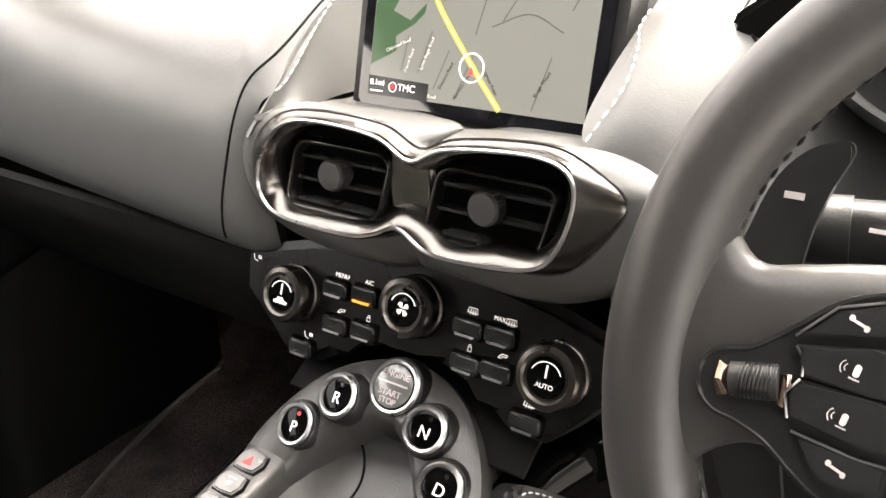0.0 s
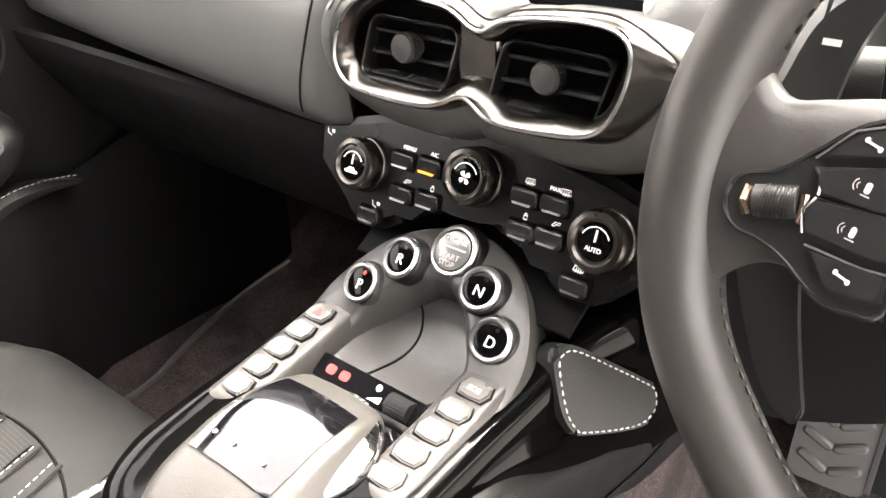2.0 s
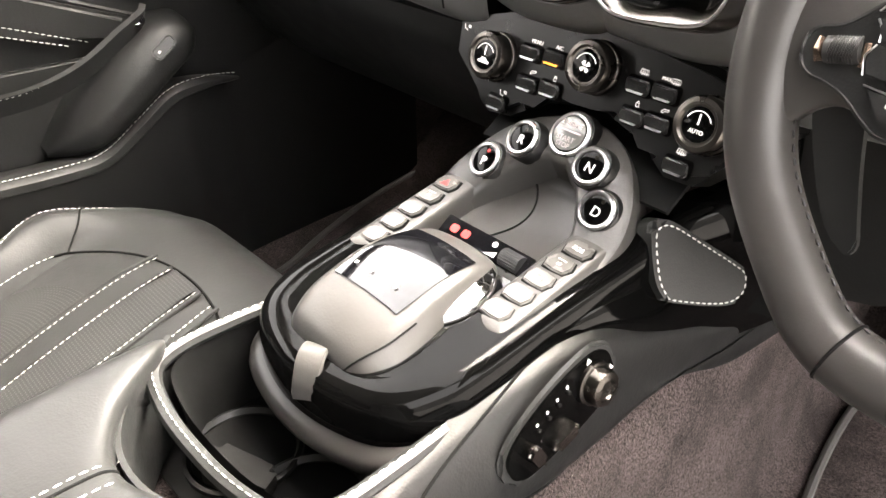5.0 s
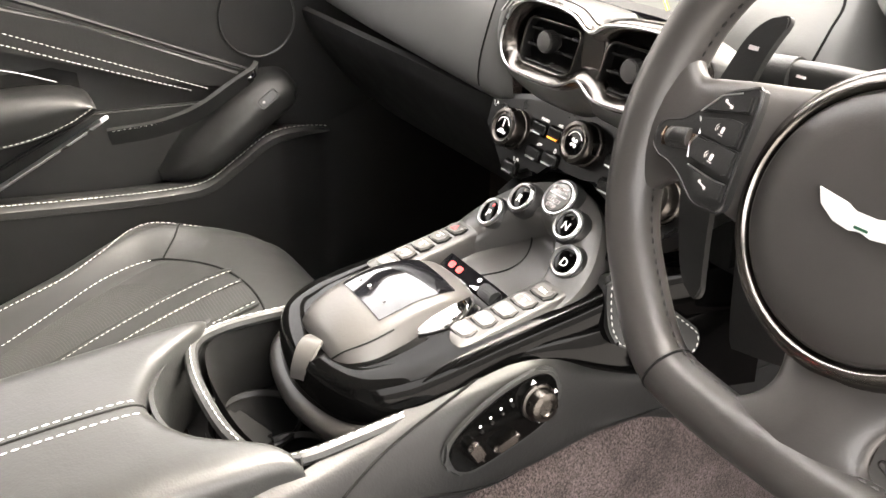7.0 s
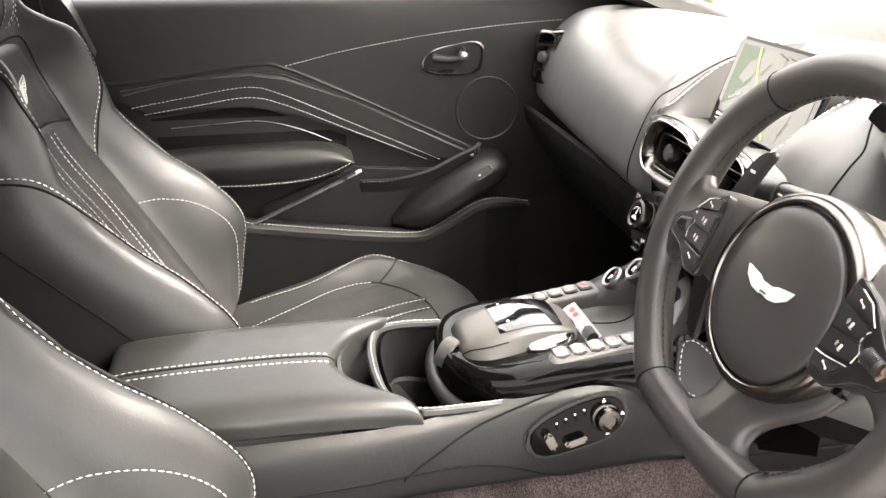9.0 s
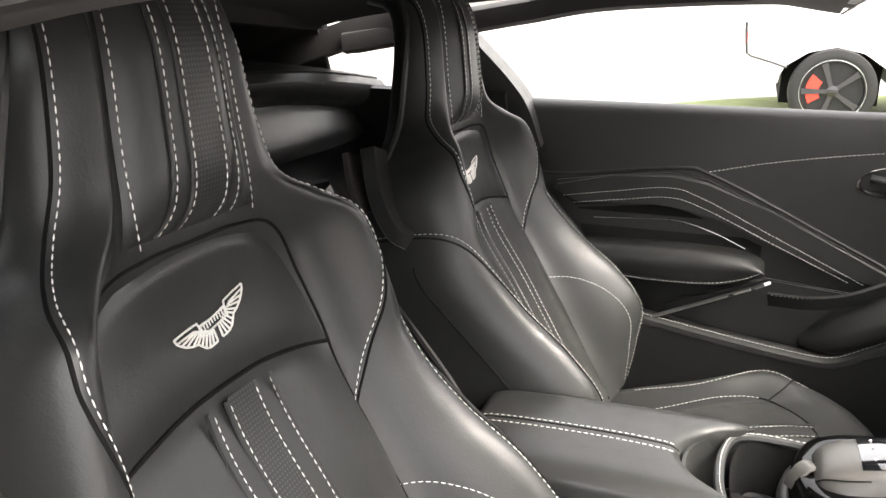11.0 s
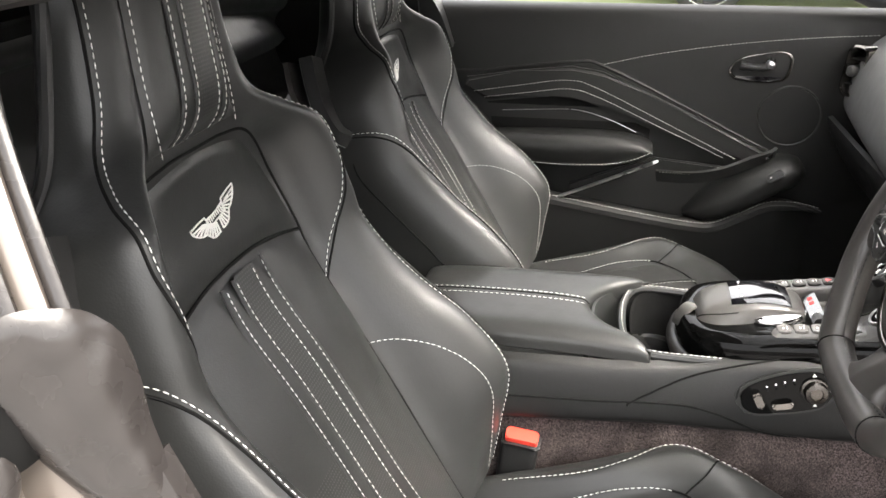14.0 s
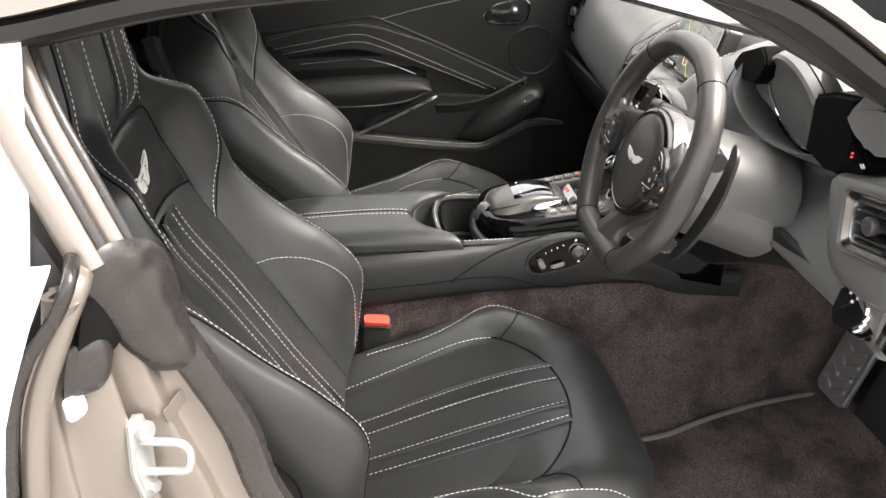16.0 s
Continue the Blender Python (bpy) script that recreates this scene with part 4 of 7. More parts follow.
def cheek(s):
    """The pad's end beside the screen: two more profiles towards the middle."""
    return [[(s * 0.150, 0.455, 0.478), (s * 0.150, 0.438, 0.49), (s * 0.150, 0.432, 0.525), (s * 0.148, 0.436, 0.595), (s * 0.142, 0.464, 0.643), (s * 0.142, 0.538, 0.683), (s * 0.142, 0.66, 0.694), (s * 0.14, 0.85, 0.66), (s * 0.14, 1.03, 0.60)],
            [(s * 0.136, 0.456, 0.478), (s * 0.136, 0.446, 0.49), (s * 0.136, 0.442, 0.525), (s * 0.130, 0.436, 0.600), (s * 0.112, 0.452, 0.622), (s * 0.118, 0.522, 0.668), (s * 0.118, 0.62, 0.690), (s * 0.11, 0.85, 0.66), (s * 0.11, 1.03, 0.60)]]


DASH_W = Surf([dash_profile(x, k) for x, k in ((-0.725, 1.15), (-0.66, 0.95), (-0.52, 0.62), (-0.38, 0.35), (-0.24, 0.12), (-0.175, 0.02))] + cheek(-1), (0, -1, 0.3))
DASH_E = Surf([dash_profile(x, k, r) for x, k, r in ((0.735, 0.6, 0), (0.66, 0.8, 0), (0.55, 0.8, 0.02), (0.46, 0.8, 0.08), (0.38, 0.8, 0.095), (0.30, 0.55, 0.09), (0.245, 0.3, 0.075), (0.214, 0.2, 0.006), (0.175, 0.03, 0))] + cheek(1), (0, -1, 0.3))
for S, nm in ((DASH_W, "passenger_pad"), (DASH_E, "driver_pad")):
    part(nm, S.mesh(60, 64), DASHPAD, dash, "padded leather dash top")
    part("pad_seam", tube(S.line([(0.155, 0.70), (0.22, 0.715), (0.287, 0.738), (0.388, 0.812), (0.487, 0.905), (0.60, 0.955), (0.72, 0.965)] if nm == "passenger_pad" else [(0.405, 0.712), (0.46, 0.713), (0.51, 0.725), (0.575, 0.798), (0.62, 0.811), (0.72, 0.82)], 50, 0.0), 0.0011, 6), MATTE, dash)
    part("stitching", stitch(S.line([(0.465, 0.998), (0.50, 0.998), (0.53, 0.998), (0.58, 0.998), (0.625, 0.996), (0.68, 0.99)] if nm == "passenger_pad" else [(0.452, 0.9955), (0.475, 0.970), (0.512, 0.937), (0.562, 0.9505), (0.605, 0.991), (0.64, 0.997)], 60, 0.0014), r=0.0008), THREAD, dash, "white stitched edge of the screen recess")
for s in (-1, 1):
    edge = [(0.128, 0.424, 0.588), (0.119, 0.438, 0.609), (0.116, 0.450, 0.622), (0.117, 0.468, 0.638), (0.118, 0.500, 0.660), (0.119, 0.56, 0.682), (0.119, 0.63, 0.692)]
    S = Surf([[(s * (x + 0.004 - 0.012 * k), y + 0.030 * k * (1 - k), z * (1 - k) + k * (0.600 if y < 0.52 else 0.594)) for x, y, z in edge] for k in (0.0, 0.3, 0.65, 1.0)])
    part("recess_side", S.mesh(24, 12, thick=0.004), DASHPAD, dash, "padded wall of the screen recess")
S = Surf([[(x, y, z) for x in (-0.13, -0.06, 0, 0.06, 0.13)] for y, z in ((0.585, 0.60), (0.60, 0.66), (0.63, 0.688), (0.72, 0.69), (0.85, 0.662), (1.03, 0.602))])
part("top_pad", S.mesh(10, 20, thick=0.006), DASHPAD, dash)
# fascia between screen and vents
S = Surf([[(x, y + 0.3 * x * x, z + dz * f) for x, dz in ((-0.150, -0.016), (-0.10, -0.002), (-0.06, 0.001), (-0.015, 0.0), (0.018, -0.010), (0.05, 0.0), (0.09, 0.001), (0.12, -0.003), (0.155, -0.018))]
          for y, z, f in ((0.450, 0.588, 1), (0.434, 0.598, 1), (0.434, 0.604, 1), (0.446, 0.6070, 1), (0.48, 0.6025, 0.6), (0.51, 0.596, 0.2), (0.59, 0.594, 0))])
part("fascia", S.mesh(24, 20), DASHPAD, dash)
part("release_tab", prism([(-0.014, 0), (0.014, 0), (0.008, -0.006), (0.0, -0.009), (-0.008, -0.006)], 0.003, facing((0.0, 0.496, 0.606), (0, -0.35, 0.9)), 0.001), PLASTIC, dash)

# leather hump that carries the vents
OUT8 = [(-0.130, 0.558), (-0.122, 0.586), (-0.097, 0.6075), (-0.062, 0.6155), (-0.006, 0.6135), (0.020, 0.6025), (0.043, 0.611), (0.076, 0.616), (0.112, 0.6165), (0.138, 0.605), (0.152, 0.590), (0.136, 0.562), (0.114, 0.541), (0.078, 0.534), (0.028, 0.531), (0.006, 0.541), (-0.015, 0.535), (-0.035, 0.530), (-0.078, 0.529), (-0.113, 0.535)]
RIDGE8 = [(-0.1145, 0.558), (-0.106, 0.583), (-0.088, 0.602), (-0.060, 0.6110), (-0.008, 0.6090), (0.019, 0.597), (0.042, 0.607), (0.075, 0.612), (0.106, 0.6130), (0.122, 0.607), (0.1255, 0.592), (0.118, 0.566), (0.104, 0.548), (0.076, 0.541), (0.030, 0.539), (0.006, 0.551), (-0.014, 0.543), (-0.034, 0.5375), (-0.075, 0.5365), (-0.104, 0.541)]


def loop8(pts, grow, y, n=140):
    """A figure-eight line, grown outwards from the middle of each lobe."""
    q = []
    for i, (x, z) in enumerate(pts):
        d = V(x - (0.063 if x > 0.012 else -0.053), z - 0.570)
        if i in (5, 15):
            d = V(0, z - 0.570)
        d = d.normalized() * grow
        if grow > 0.004 and d.y > 0:
            d.y *= -0.22
        q.append((x + d.x, y, z + d.y))
    return curve(q, n, True)


def ring_sheet(loops):
    bm = bmesh.new()
    g = [[bm.verts.new(p) for p in lp] for lp in loops]
    return sheet(bm, g, wrap=True)


part("vent_hump", ring_sheet([loop8(OUT8, 0.036, 0.460), loop8(OUT8, 0.030, 0.444), loop8(OUT8, 0.020, 0.433), loop8(OUT8, 0.009, 0.4265), loop8(OUT8, 0.0005, 0.4232), loop8(OUT8, -0.002, 0.4240)]), DASHPAD, dash)

SKEW = 0.28  # the vents lean outwards
SLAT = mat("satin_black_slat", (0.030, 0.030, 0.030), 0.26, blotch=0.05)
KNOB = mat("satin_black_knob", (0.035, 0.034, 0.033), 0.42, grain=0.05, scale=700, blotch=0.05)
vent = thing("air_vent", "twin centre air vents in a smoked chrome figure-eight bezel", "air vent", (0, 0.42, 0.5685))
part("bezel", ring_sheet([loop8(OUT8, -0.001, 0.428), loop8(OUT8, -0.001, 0.4225), loop8(OUT8, -0.003, 0.4205), loop8(RIDGE8, 0.003, 0.4135), loop8(RIDGE8, 0.0005, 0.412), loop8(RIDGE8, -0.003, 0.4145), loop8(RIDGE8, -0.008, 0.4215), loop8(RIDGE8, -0.011, 0.431), loop8(RIDGE8, -0.012, 0.440)]), SMOKE, vent, "smoked chrome bezel")
part("bezel_highlight", ring_sheet([loop8(RIDGE8, 0.0018, 0.4130), loop8(RIDGE8, 0.0010, 0.4113), loop8(RIDGE8, -0.0004, 0.4112), loop8(RIDGE8, -0.0012, 0.4130)]), SILVER, vent, "bright chrome edge")
# shallow plate: the depth of shade behind the vents is its black colour
part("back_plate", prism([(p.x, p.z) for p in loop8(RIDGE8, -0.009, 0)], 0.004, Matrix(((1, 0, 0, 0), (0, 0, -1, 0.438), (0, 1, 0, 0), (0, 0, 0, 1)))), VOID, vent, "black plate that paints the shade behind the frames")
part("centre_bar", prism([(-0.010, 0.546), (0.002, 0.554), (0.018, 0.543), (0.024, 0.560), (0.024, 0.592), (0.018, 0.598), (0.004, 0.603), (-0.008, 0.600), (-0.009, 0.570)], 0.006, Matrix(((1, 0, 0, 0), (0, 0, -1, 0.4345), (0, 1, 0, 0), (0, 0, 0, 1))), 0.003, 3), SMOKE, vent, "smoked chrome bar between the vents")
for cx in (-0.053, 0.0635):
    w, h = (0.074, 0.041)
    mm = facing((cx, 0.4285, 0.5675), (0.0, -1, 0.10))
    bm = bmesh.new()
    g = [[bm.verts.new(mm @ V(a + b * SKEW, b, z)) for a, b in rounded(w + k, h + k, 0.009)] for k, z in ((0.010, -0.008), (0.009, 0.001), (0.006, 0.0035), (0.003, 0.003), (0.0, -0.001), (-0.001, -0.012), (-0.002, -0.03))]
    part("vent_frame", sheet(bm, g, wrap=True), PANELBLACK, vent, "black vent frame")
    part("frame_line", tube([mm @ V(a + b * SKEW, b, 0.0036) for a, b in rounded(w + 0.006, h + 0.006, 0.010)], 0.0007, 6, True), SMOKE, vent, "thin metal frame line")
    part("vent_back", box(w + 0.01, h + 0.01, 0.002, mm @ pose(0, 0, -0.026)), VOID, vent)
    for k in range(3):
        z = -0.0168 + 0.0160 * k
        sl = [(-w / 2, -0.0011), (w / 2, -0.0011), (w / 2, 0.0011), (-w / 2, 0.0011)]
        part("slat", prism(sl, 0.020, mm @ pose(z * SKEW, z, -0.0190, 10, 0, 0), 0.0009, 2), SLAT, vent)
    kn = part("vent_knob", lathe([(0.0045, -0.012), (0.006, 0.0), (0.0095, 0.006), (0.0103, 0.008), (0.0103, 0.016), (0.0092, 0.0182), (0.005, 0.0188), (0.0, 0.0189)], mm @ pose(0.002, 0.004, -0.006, -4, 0, 0), 28), KNOB, vent, "ribbed round vent knob")
    bm = bmesh.new()
    for i in range(30):
        a = 2 * math.pi * i / 30
        box(0.0009, 0.0009, 0.008, mm @ pose(0.002, 0.004, -0.006, -4, 0, 0) @ pose(0.0103 * math.cos(a), 0.0103 * math.sin(a), 0.012), bm=bm)
    part("knob_ribs", bm, PLASTIC, kn)

# ---- screen ----
scr = thing("infotainment_screen", "upright display screen showing a grey road map", "screen", (0, 0.52, 0.65))
SM = facing((0.0135, 0.5005, 0.6525), (0, -0.955, 0.296)) @ Matrix.Diagonal((0.931, 0.926, 0.878, 1))
part("housing", prism(rounded(0.212, 0.128, 0.008), 0.030, SM @ pose(0, 0, -0.032), 0.004), PLASTIC, scr)
part("bezel", prism(rounded(0.196, 0.119, 0.006), 0.004, SM @ pose(0, 0, -0.002), 0.0015), GLOSS, scr)
MAPGREY = mat("map_grey", (0.02, 0.02, 0.02), 0.15, emit=0.165, ecol=(0.34, 0.35, 0.32), blotch=0.06)
MAPGREEN = mat("map_green", (0.02, 0.02, 0.02), 0.15, emit=0.150, ecol=(0.05, 0.16, 0.05), blotch=0.05)
ROADDARK = mat("map_minor_road", (0.02, 0.02, 0.02), 0.2, emit=0.120, ecol=(0.17, 0.18, 0.17))
ROADYEL = mat("map_main_road", (0.02, 0.02, 0.02), 0.2, emit=0.210, ecol=(0.85, 0.75, 0.12))
MAPBLACK = mat("map_black", (0.01, 0.01, 0.01), 0.15)
part("display", box(0.178, 0.104, 0.001, SM @ pose(0, 0.0025, 0.0022)), MAPGREY, scr, "lit grey map display")


def flat(pts, z, mt, name, lab=""):
    bm = bmesh.new()
    bm.faces.new([bm.verts.new(SM @ V(x, y, z)) for x, y in pts])
    return part(name, bm, mt, scr, lab)


def road(pts, w, z, mt, name):
    q = curve([(x, y, 0) for x, y in pts], 24)
    bm = bmesh.new()
    g = []
    for i, p in enumerate(q):
        d = (q[min(i + 1, 23)] - q[max(i - 1, 0)]).normalized()
        g.append([bm.verts.new(SM @ V(p.x - d.y * w / 2, p.y + d.x * w / 2, z)), bm.verts.new(SM @ V(p.x + d.y * w / 2, p.y - d.x * w / 2, z))])
    return part(name, sheet(bm, g), mt, scr)


flat([(-0.0885, -0.028), (-0.066, -0.016), (-0.068, -0.006), (-0.052, 0.004), (-0.044, 0.012), (-0.040, 0.054), (-0.0885, 0.054)], 0.0030, MAPGREEN, "park_area", "green park area on the map")
flat([(-0.072, 0.012), (-0.056, 0.006), (-0.040, 0.022), (-0.046, 0.040), (-0.060, 0.034)], 0.0033, MAPGREY, "park_clearing")
road([(-0.048, 0.054), (-0.042, 0.036), (-0.034, 0.020), (-0.020, 0.002), (-0.006, -0.014), (0.008, -0.030), (0.026, -0.049)], 0.0042, 0.0034, ROADYEL, "main_road")
road([(-0.048, 0.054), (-0.042, 0.036), (-0.034, 0.020), (-0.020, 0.002), (-0.006, -0.014), (0.008, -0.030), (0.026, -0.049)], 0.0007, 0.0037, MARK, "road_line")
for pts in (((-0.06, -0.03), (-0.056, -0.005)), ((-0.045, -0.03), (-0.036, 0.0)), ((-0.03, -0.04), (-0.02, -0.012)), ((-0.012, -0.046), (0.0, -0.014)), ((0.0, 0.0), (0.012, 0.054)), ((0.012, 0.006), (0.04, 0.016), (0.066, 0.006)), ((0.02, 0.01), (0.035, 0.036)), ((0.05, -0.046), (0.06, -0.01)), ((0.03, 0.054), (0.06, 0.044), (0.088, 0.052)), ((0.07, 0.02), (0.086, 0.054))):
    road(list(pts) if len(pts) > 2 else [pts[0], ((pts[0][0] + pts[1][0]) / 2, (pts[0][1] + pts[1][1]) / 2), pts[1]], 0.0009, 0.0031, ROADDARK, "minor_road")
flat([(-0.0885, -0.0495), (-0.034, -0.0495), (-0.034, -0.0370), (-0.0885, -0.0355)], 0.0036, MAPBLACK, "scale_box", "black scale box")
words("0.1mi", 0.006, SM @ pose(-0.080, -0.0405, 0.0040), LIT, scr)
words("TMC", 0.0075, SM @ pose(-0.053, -0.0425, 0.0040), LIT, scr)
part("scale_bar", box(0.012, 0.0012, 0.0003, SM @ pose(-0.080, -0.0465, 0.004)), LIT, scr)
part("traffic_icon", tube([SM @ V(-0.0655 + 0.0034 * math.cos(radians(q)), -0.0425 + 0.0034 * math.sin(radians(q)), 0.0040) for q in range(0, 360, 15)], 0.00035, 5, True), LIT, scr, "white ringed traffic symbol")
part("traffic_mark", prism([(-0.0022, -0.0020), (0.0020, -0.0006), (0.0008, 0.0022), (-0.0014, 0.0014)], 0.0003, SM @ pose(-0.0655, -0.0425, 0.0039)), REDLIT, scr, "red traffic mark")
part("position_ring", tube([SM @ V(0.0005 + 0.0098 * math.cos(radians(q)), -0.0225 + 0.0098 * math.sin(radians(q)), 0.0042) for q in range(0, 360, 10)], 0.0006, 5, True), LIT, scr, "white position ring")
flat([(-0.0023, -0.0285), (0.0005, -0.0270), (0.0033, -0.0285), (0.0005, -0.0215)], 0.0043, REDLIT, "position_arrow", "red position arrow")
for x, y, a, s in ((-0.022, 0.030, 52, "Brighton Road"), (-0.064, -0.012, 25, "Chipstead Road"), (-0.053, -0.022, 72, "Pound Road"), (-0.038, -0.016, 70, "Lyme Regis Road"), (-0.02, -0.030, 65, "Diceland Road"), (0.016, -0.030, -52, "Brighton Road"), (0.008, 0.03, 74, "The Drive"), (0.038, 0.03, -20, "Hillside"), (0.030, 0.05, -8, "Tumblewood Road"), (0.056, -0.028, 62, "Burgh Wood"), (-0.03, -0.0455, 0, "Road"), (-0.006, -0.036, 60, "Garratts Lane"), (0.004, 0.051, -15, "Picquets Way")):
    words(s, 0.0036, SM @ pose(x, y, 0.0040, 0, 0, a), MAPBLACK if x > -0.03 else MARK, scr, "street_name", 0.0001)

# lower dashboard on the passenger side
S = Surf([[(-0.73, y, z), (-0.45, y, z), (-0.165, y, z)] for y, z in ((0.455, 0.482), (0.47, 0.44), (0.54, 0.34), (0.64, 0.26), (0.80, 0.22))])
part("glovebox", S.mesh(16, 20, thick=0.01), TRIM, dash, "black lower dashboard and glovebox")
part("stack_core", box(0.33, 0.13, 0.19, pose(0, 0.535, 0.495), 0.01), MATTE, dash)

# passenger end vent
v2 = thing("side_vent", "passenger end air vent with chrome edged frame", "air vent", (-0.69, 0.46, 0.6))
mm = facing((-0.674, 0.468, 0.584), (0.50, -0.83, 0.12))
part("frame", ring_sheet([[mm @ V(a, b, z) for a, b in rounded(0.046 + k, 0.092 + k, 0.018)] for k, z in ((0.014, -0.02), (0.008, 0.004), (0.0, 0.006), (-0.006, -0.004), (-0.008, -0.03))]), SMOKE, v2, "chrome edged frame")
for k in range(4):
    part("slat", box(0.042, 0.0025, 0.018, mm @ pose(0, -0.024 + 0.016 * k, -0.012, 12)), PLASTIC, v2)
part("vent_back", box(0.045, 0.075, 0.002, mm @ pose(0, 0, -0.026)), MATTE, v2)
part("vent_knob", lathe([(0.005, -0.01), (0.011, 0.004), (0.011, 0.012), (0.008, 0.015), (0, 0.015)], mm @ pose(0, 0, 0), 20), KNOB, v2)

# ---- climate panel ----
cl = thing("climate_panel", "black climate control panel with three rotary knobs", "control panel", (0, 0.42, 0.46))
CM = facing((0, 0.428, 0.468), (0, -0.92, 0.39))
PAN = [(-0.168, 0.0235), (-0.167, 0.010), (-0.152, -0.002), (-0.135, -0.023), (-0.123, -0.041), (-0.108, -0.0495), (-0.082, -0.047), (-0.066, -0.037), (-0.056, -0.0245), (-0.034, -0.022), (-0.016, -0.010), (0.010, -0.009),
       (0.024, -0.018), (0.042, -0.0235), (0.062, -0.025), (0.069, -0.037), (0.083, -0.0465), (0.108, -0.0455), (0.121, -0.033), (0.134, -0.018), (0.152, 0.002), (0.167, 0.014), (0.168, 0.0235), (0.10, 0.042), (0.0, 0.048), (-0.10, 0.042)]
part("panel", prism(PAN, 0.034, CM @ pose(0, 0, -0.034), 0.007, 4), PANELBLACK, cl)
for x, y, icon in ((-0.1065, -0.0005, ""), (0.001, 0.0165, "fan"), (0.110, 0.0015, "AUTO")):
    km = CM @ pose(x, y, 0) @ Matrix.Diagonal((0.83, 0.83, 0.88, 1))
    k = part("rotary_knob", lathe([(0.0265, -0.004), (0.0265, 0.004), (0.0255, 0.0055), (0.0245, 0.006), (0.0245, 0.012), (0.0255, 0.0125), (0.0255, 0.018), (0.0235, 0.0215), (0.0195, 0.0225), (0.0175, 0.0205)], km, 48), DARKMETAL, cl, "dark bronze rotary knob")
    part("knob_face", lathe([(0.0182, 0.0), (0.0182, 0.0200), (0.015, 0.0206), (0, 0.0206)], km, 40), LACQUER, k, "gloss black knob face")
    arc = [km @ V(0.0125 * math.cos(radians(a)), 0.0125 * math.sin(radians(a)) - 0.001, 0.0212) for a in range(25, 160, 6)]
    part("scale_arc", tube(arc, 0.0004, 5), LIT, k)
    if icon == "AUTO":
        words("AUTO", 0.0052, km @ pose(0, -0.0065, 0.0208), LIT, k)
    if icon != "fan":
        part("thermometer_mark", box(0.0014, 0.0095, 0.0006, km @ pose(0, 0.0045, 0.021)), LIT, k)
    if not icon:
        part("car_mark", prism([(-0.0075, -0.0085), (0.0075, -0.0085), (0.0080, -0.0060), (0.0045, -0.0055), (0.0025, -0.0030), (-0.0030, -0.0030), (-0.0050, -0.0055), (-0.0080, -0.0062)], 0.0006, km @ pose(0, 0, 0.0206)), LIT, k)
    if icon == "fan":
        bm = bmesh.new()
        for a in range(0, 360, 90):
            prism([(0.0006, 0.0), (0.0052, -0.0006), (0.0060, 0.0016), (0.0046, 0.0036), (0.0020, 0.0026)], 0.0005, km @ pose(0, -0.001, 0.0208, 0, 0, a + 20), bm=bm)
        part("fan_mark", bm, LIT, k)


def key(x, y, lit=None, w=0.0225, h=0.0125, turn=0.0):
    km = CM @ pose(x, y, 0, 0, 0, turn)
    k = part("push_key", prism([(-w * 0.43, h / 2), (w * 0.43, h / 2), (w / 2, h * 0.30), (w / 2, -h * 0.28), (w * 0.36, -h / 2), (-w * 0.36, -h / 2), (-w / 2, -h * 0.28), (-w / 2, h * 0.30)], 0.0062, km @ pose(0, 0, -0.001, 9, 0, 0), 0.0016, 3), KEYBLACK, cl)
    part("key_gap", prism(rounded(w + 0.0026, h + 0.0026, 0.003, 3), 0.0012, km @ pose(0, 0, -0.0008)), VOID, k)
    part("key_lip", prism([(-w * 0.34, 0), (w * 0.34, 0), (w * 0.30, -0.0016), (-w * 0.30, -0.0016)], 0.0008, km @ pose(0, -h * 0.34, 0.0056)), lit or SILVER, k, "lit amber edge" if lit else "bright key edge")


def outline_icon(pts, m, r=0.00032):
    """A symbol drawn as thin strokes: a list of open lines."""
    bm = bmesh.new()
    for ln in pts:
        tube([m @ V(a * 0.001, b * 0.001, 0.0004) for a, b in ln], r, 5, bm=bm)
    return bm


KEYBLACK = mat("satin_black_key", (0.010, 0.010, 0.010), 0.24, blotch=0.05)
for x, y, lit in ((-0.070, 0.0115, None), (-0.0435, 0.0130, AMBER), (-0.0655, -0.0140, None), (-0.0395, -0.0122, None), (-0.0935, -0.0385, None),
                  (0.0430, 0.0128, None), (0.0672, 0.0136, None), (0.0455, -0.0105, None), (0.0688, -0.0090, None), (0.0955, -0.0345, None)):
    key(x, y, lit)
words("MENU", 0.0046, CM @ pose(-0.0672, 0.0215, 0.0004), LIT, cl)
words("A/C", 0.0046, CM @ pose(-0.0425, 0.0222, 0.0004), LIT, cl)
words("MAX", 0.0040, CM @ pose(0.0640, 0.0238, 0.0004), LIT, cl)
SCREEN = [[(-4, -1.2), (-3.2, 2), (3.2, 2), (4, -1.2), (-4, -1.2)], [(-2, -2.4), (-1.4, 1)], [(0, -2.4), (0.4, 1)], [(2, -2.4), (2, 1)]]
FLAP = [[(-3.4, -1.4), (-1.2, 1.2), (3.4, 1.2), (2.4, -0.2), (-0.4, -0.2), (-1.4, -1.6), (-3.4, -1.4)]]
PERSON = [[(-3.4, 2), (-2, -2.0), (0.6, -2.4), (1.4, -3.2)], [(1.8, 1.6), (4.4, 1.4), (4.8, -0.6), (2.0, -0.4), (1.8, 1.6)], [(2.4, 0.4), (4.4, 0.4)]]
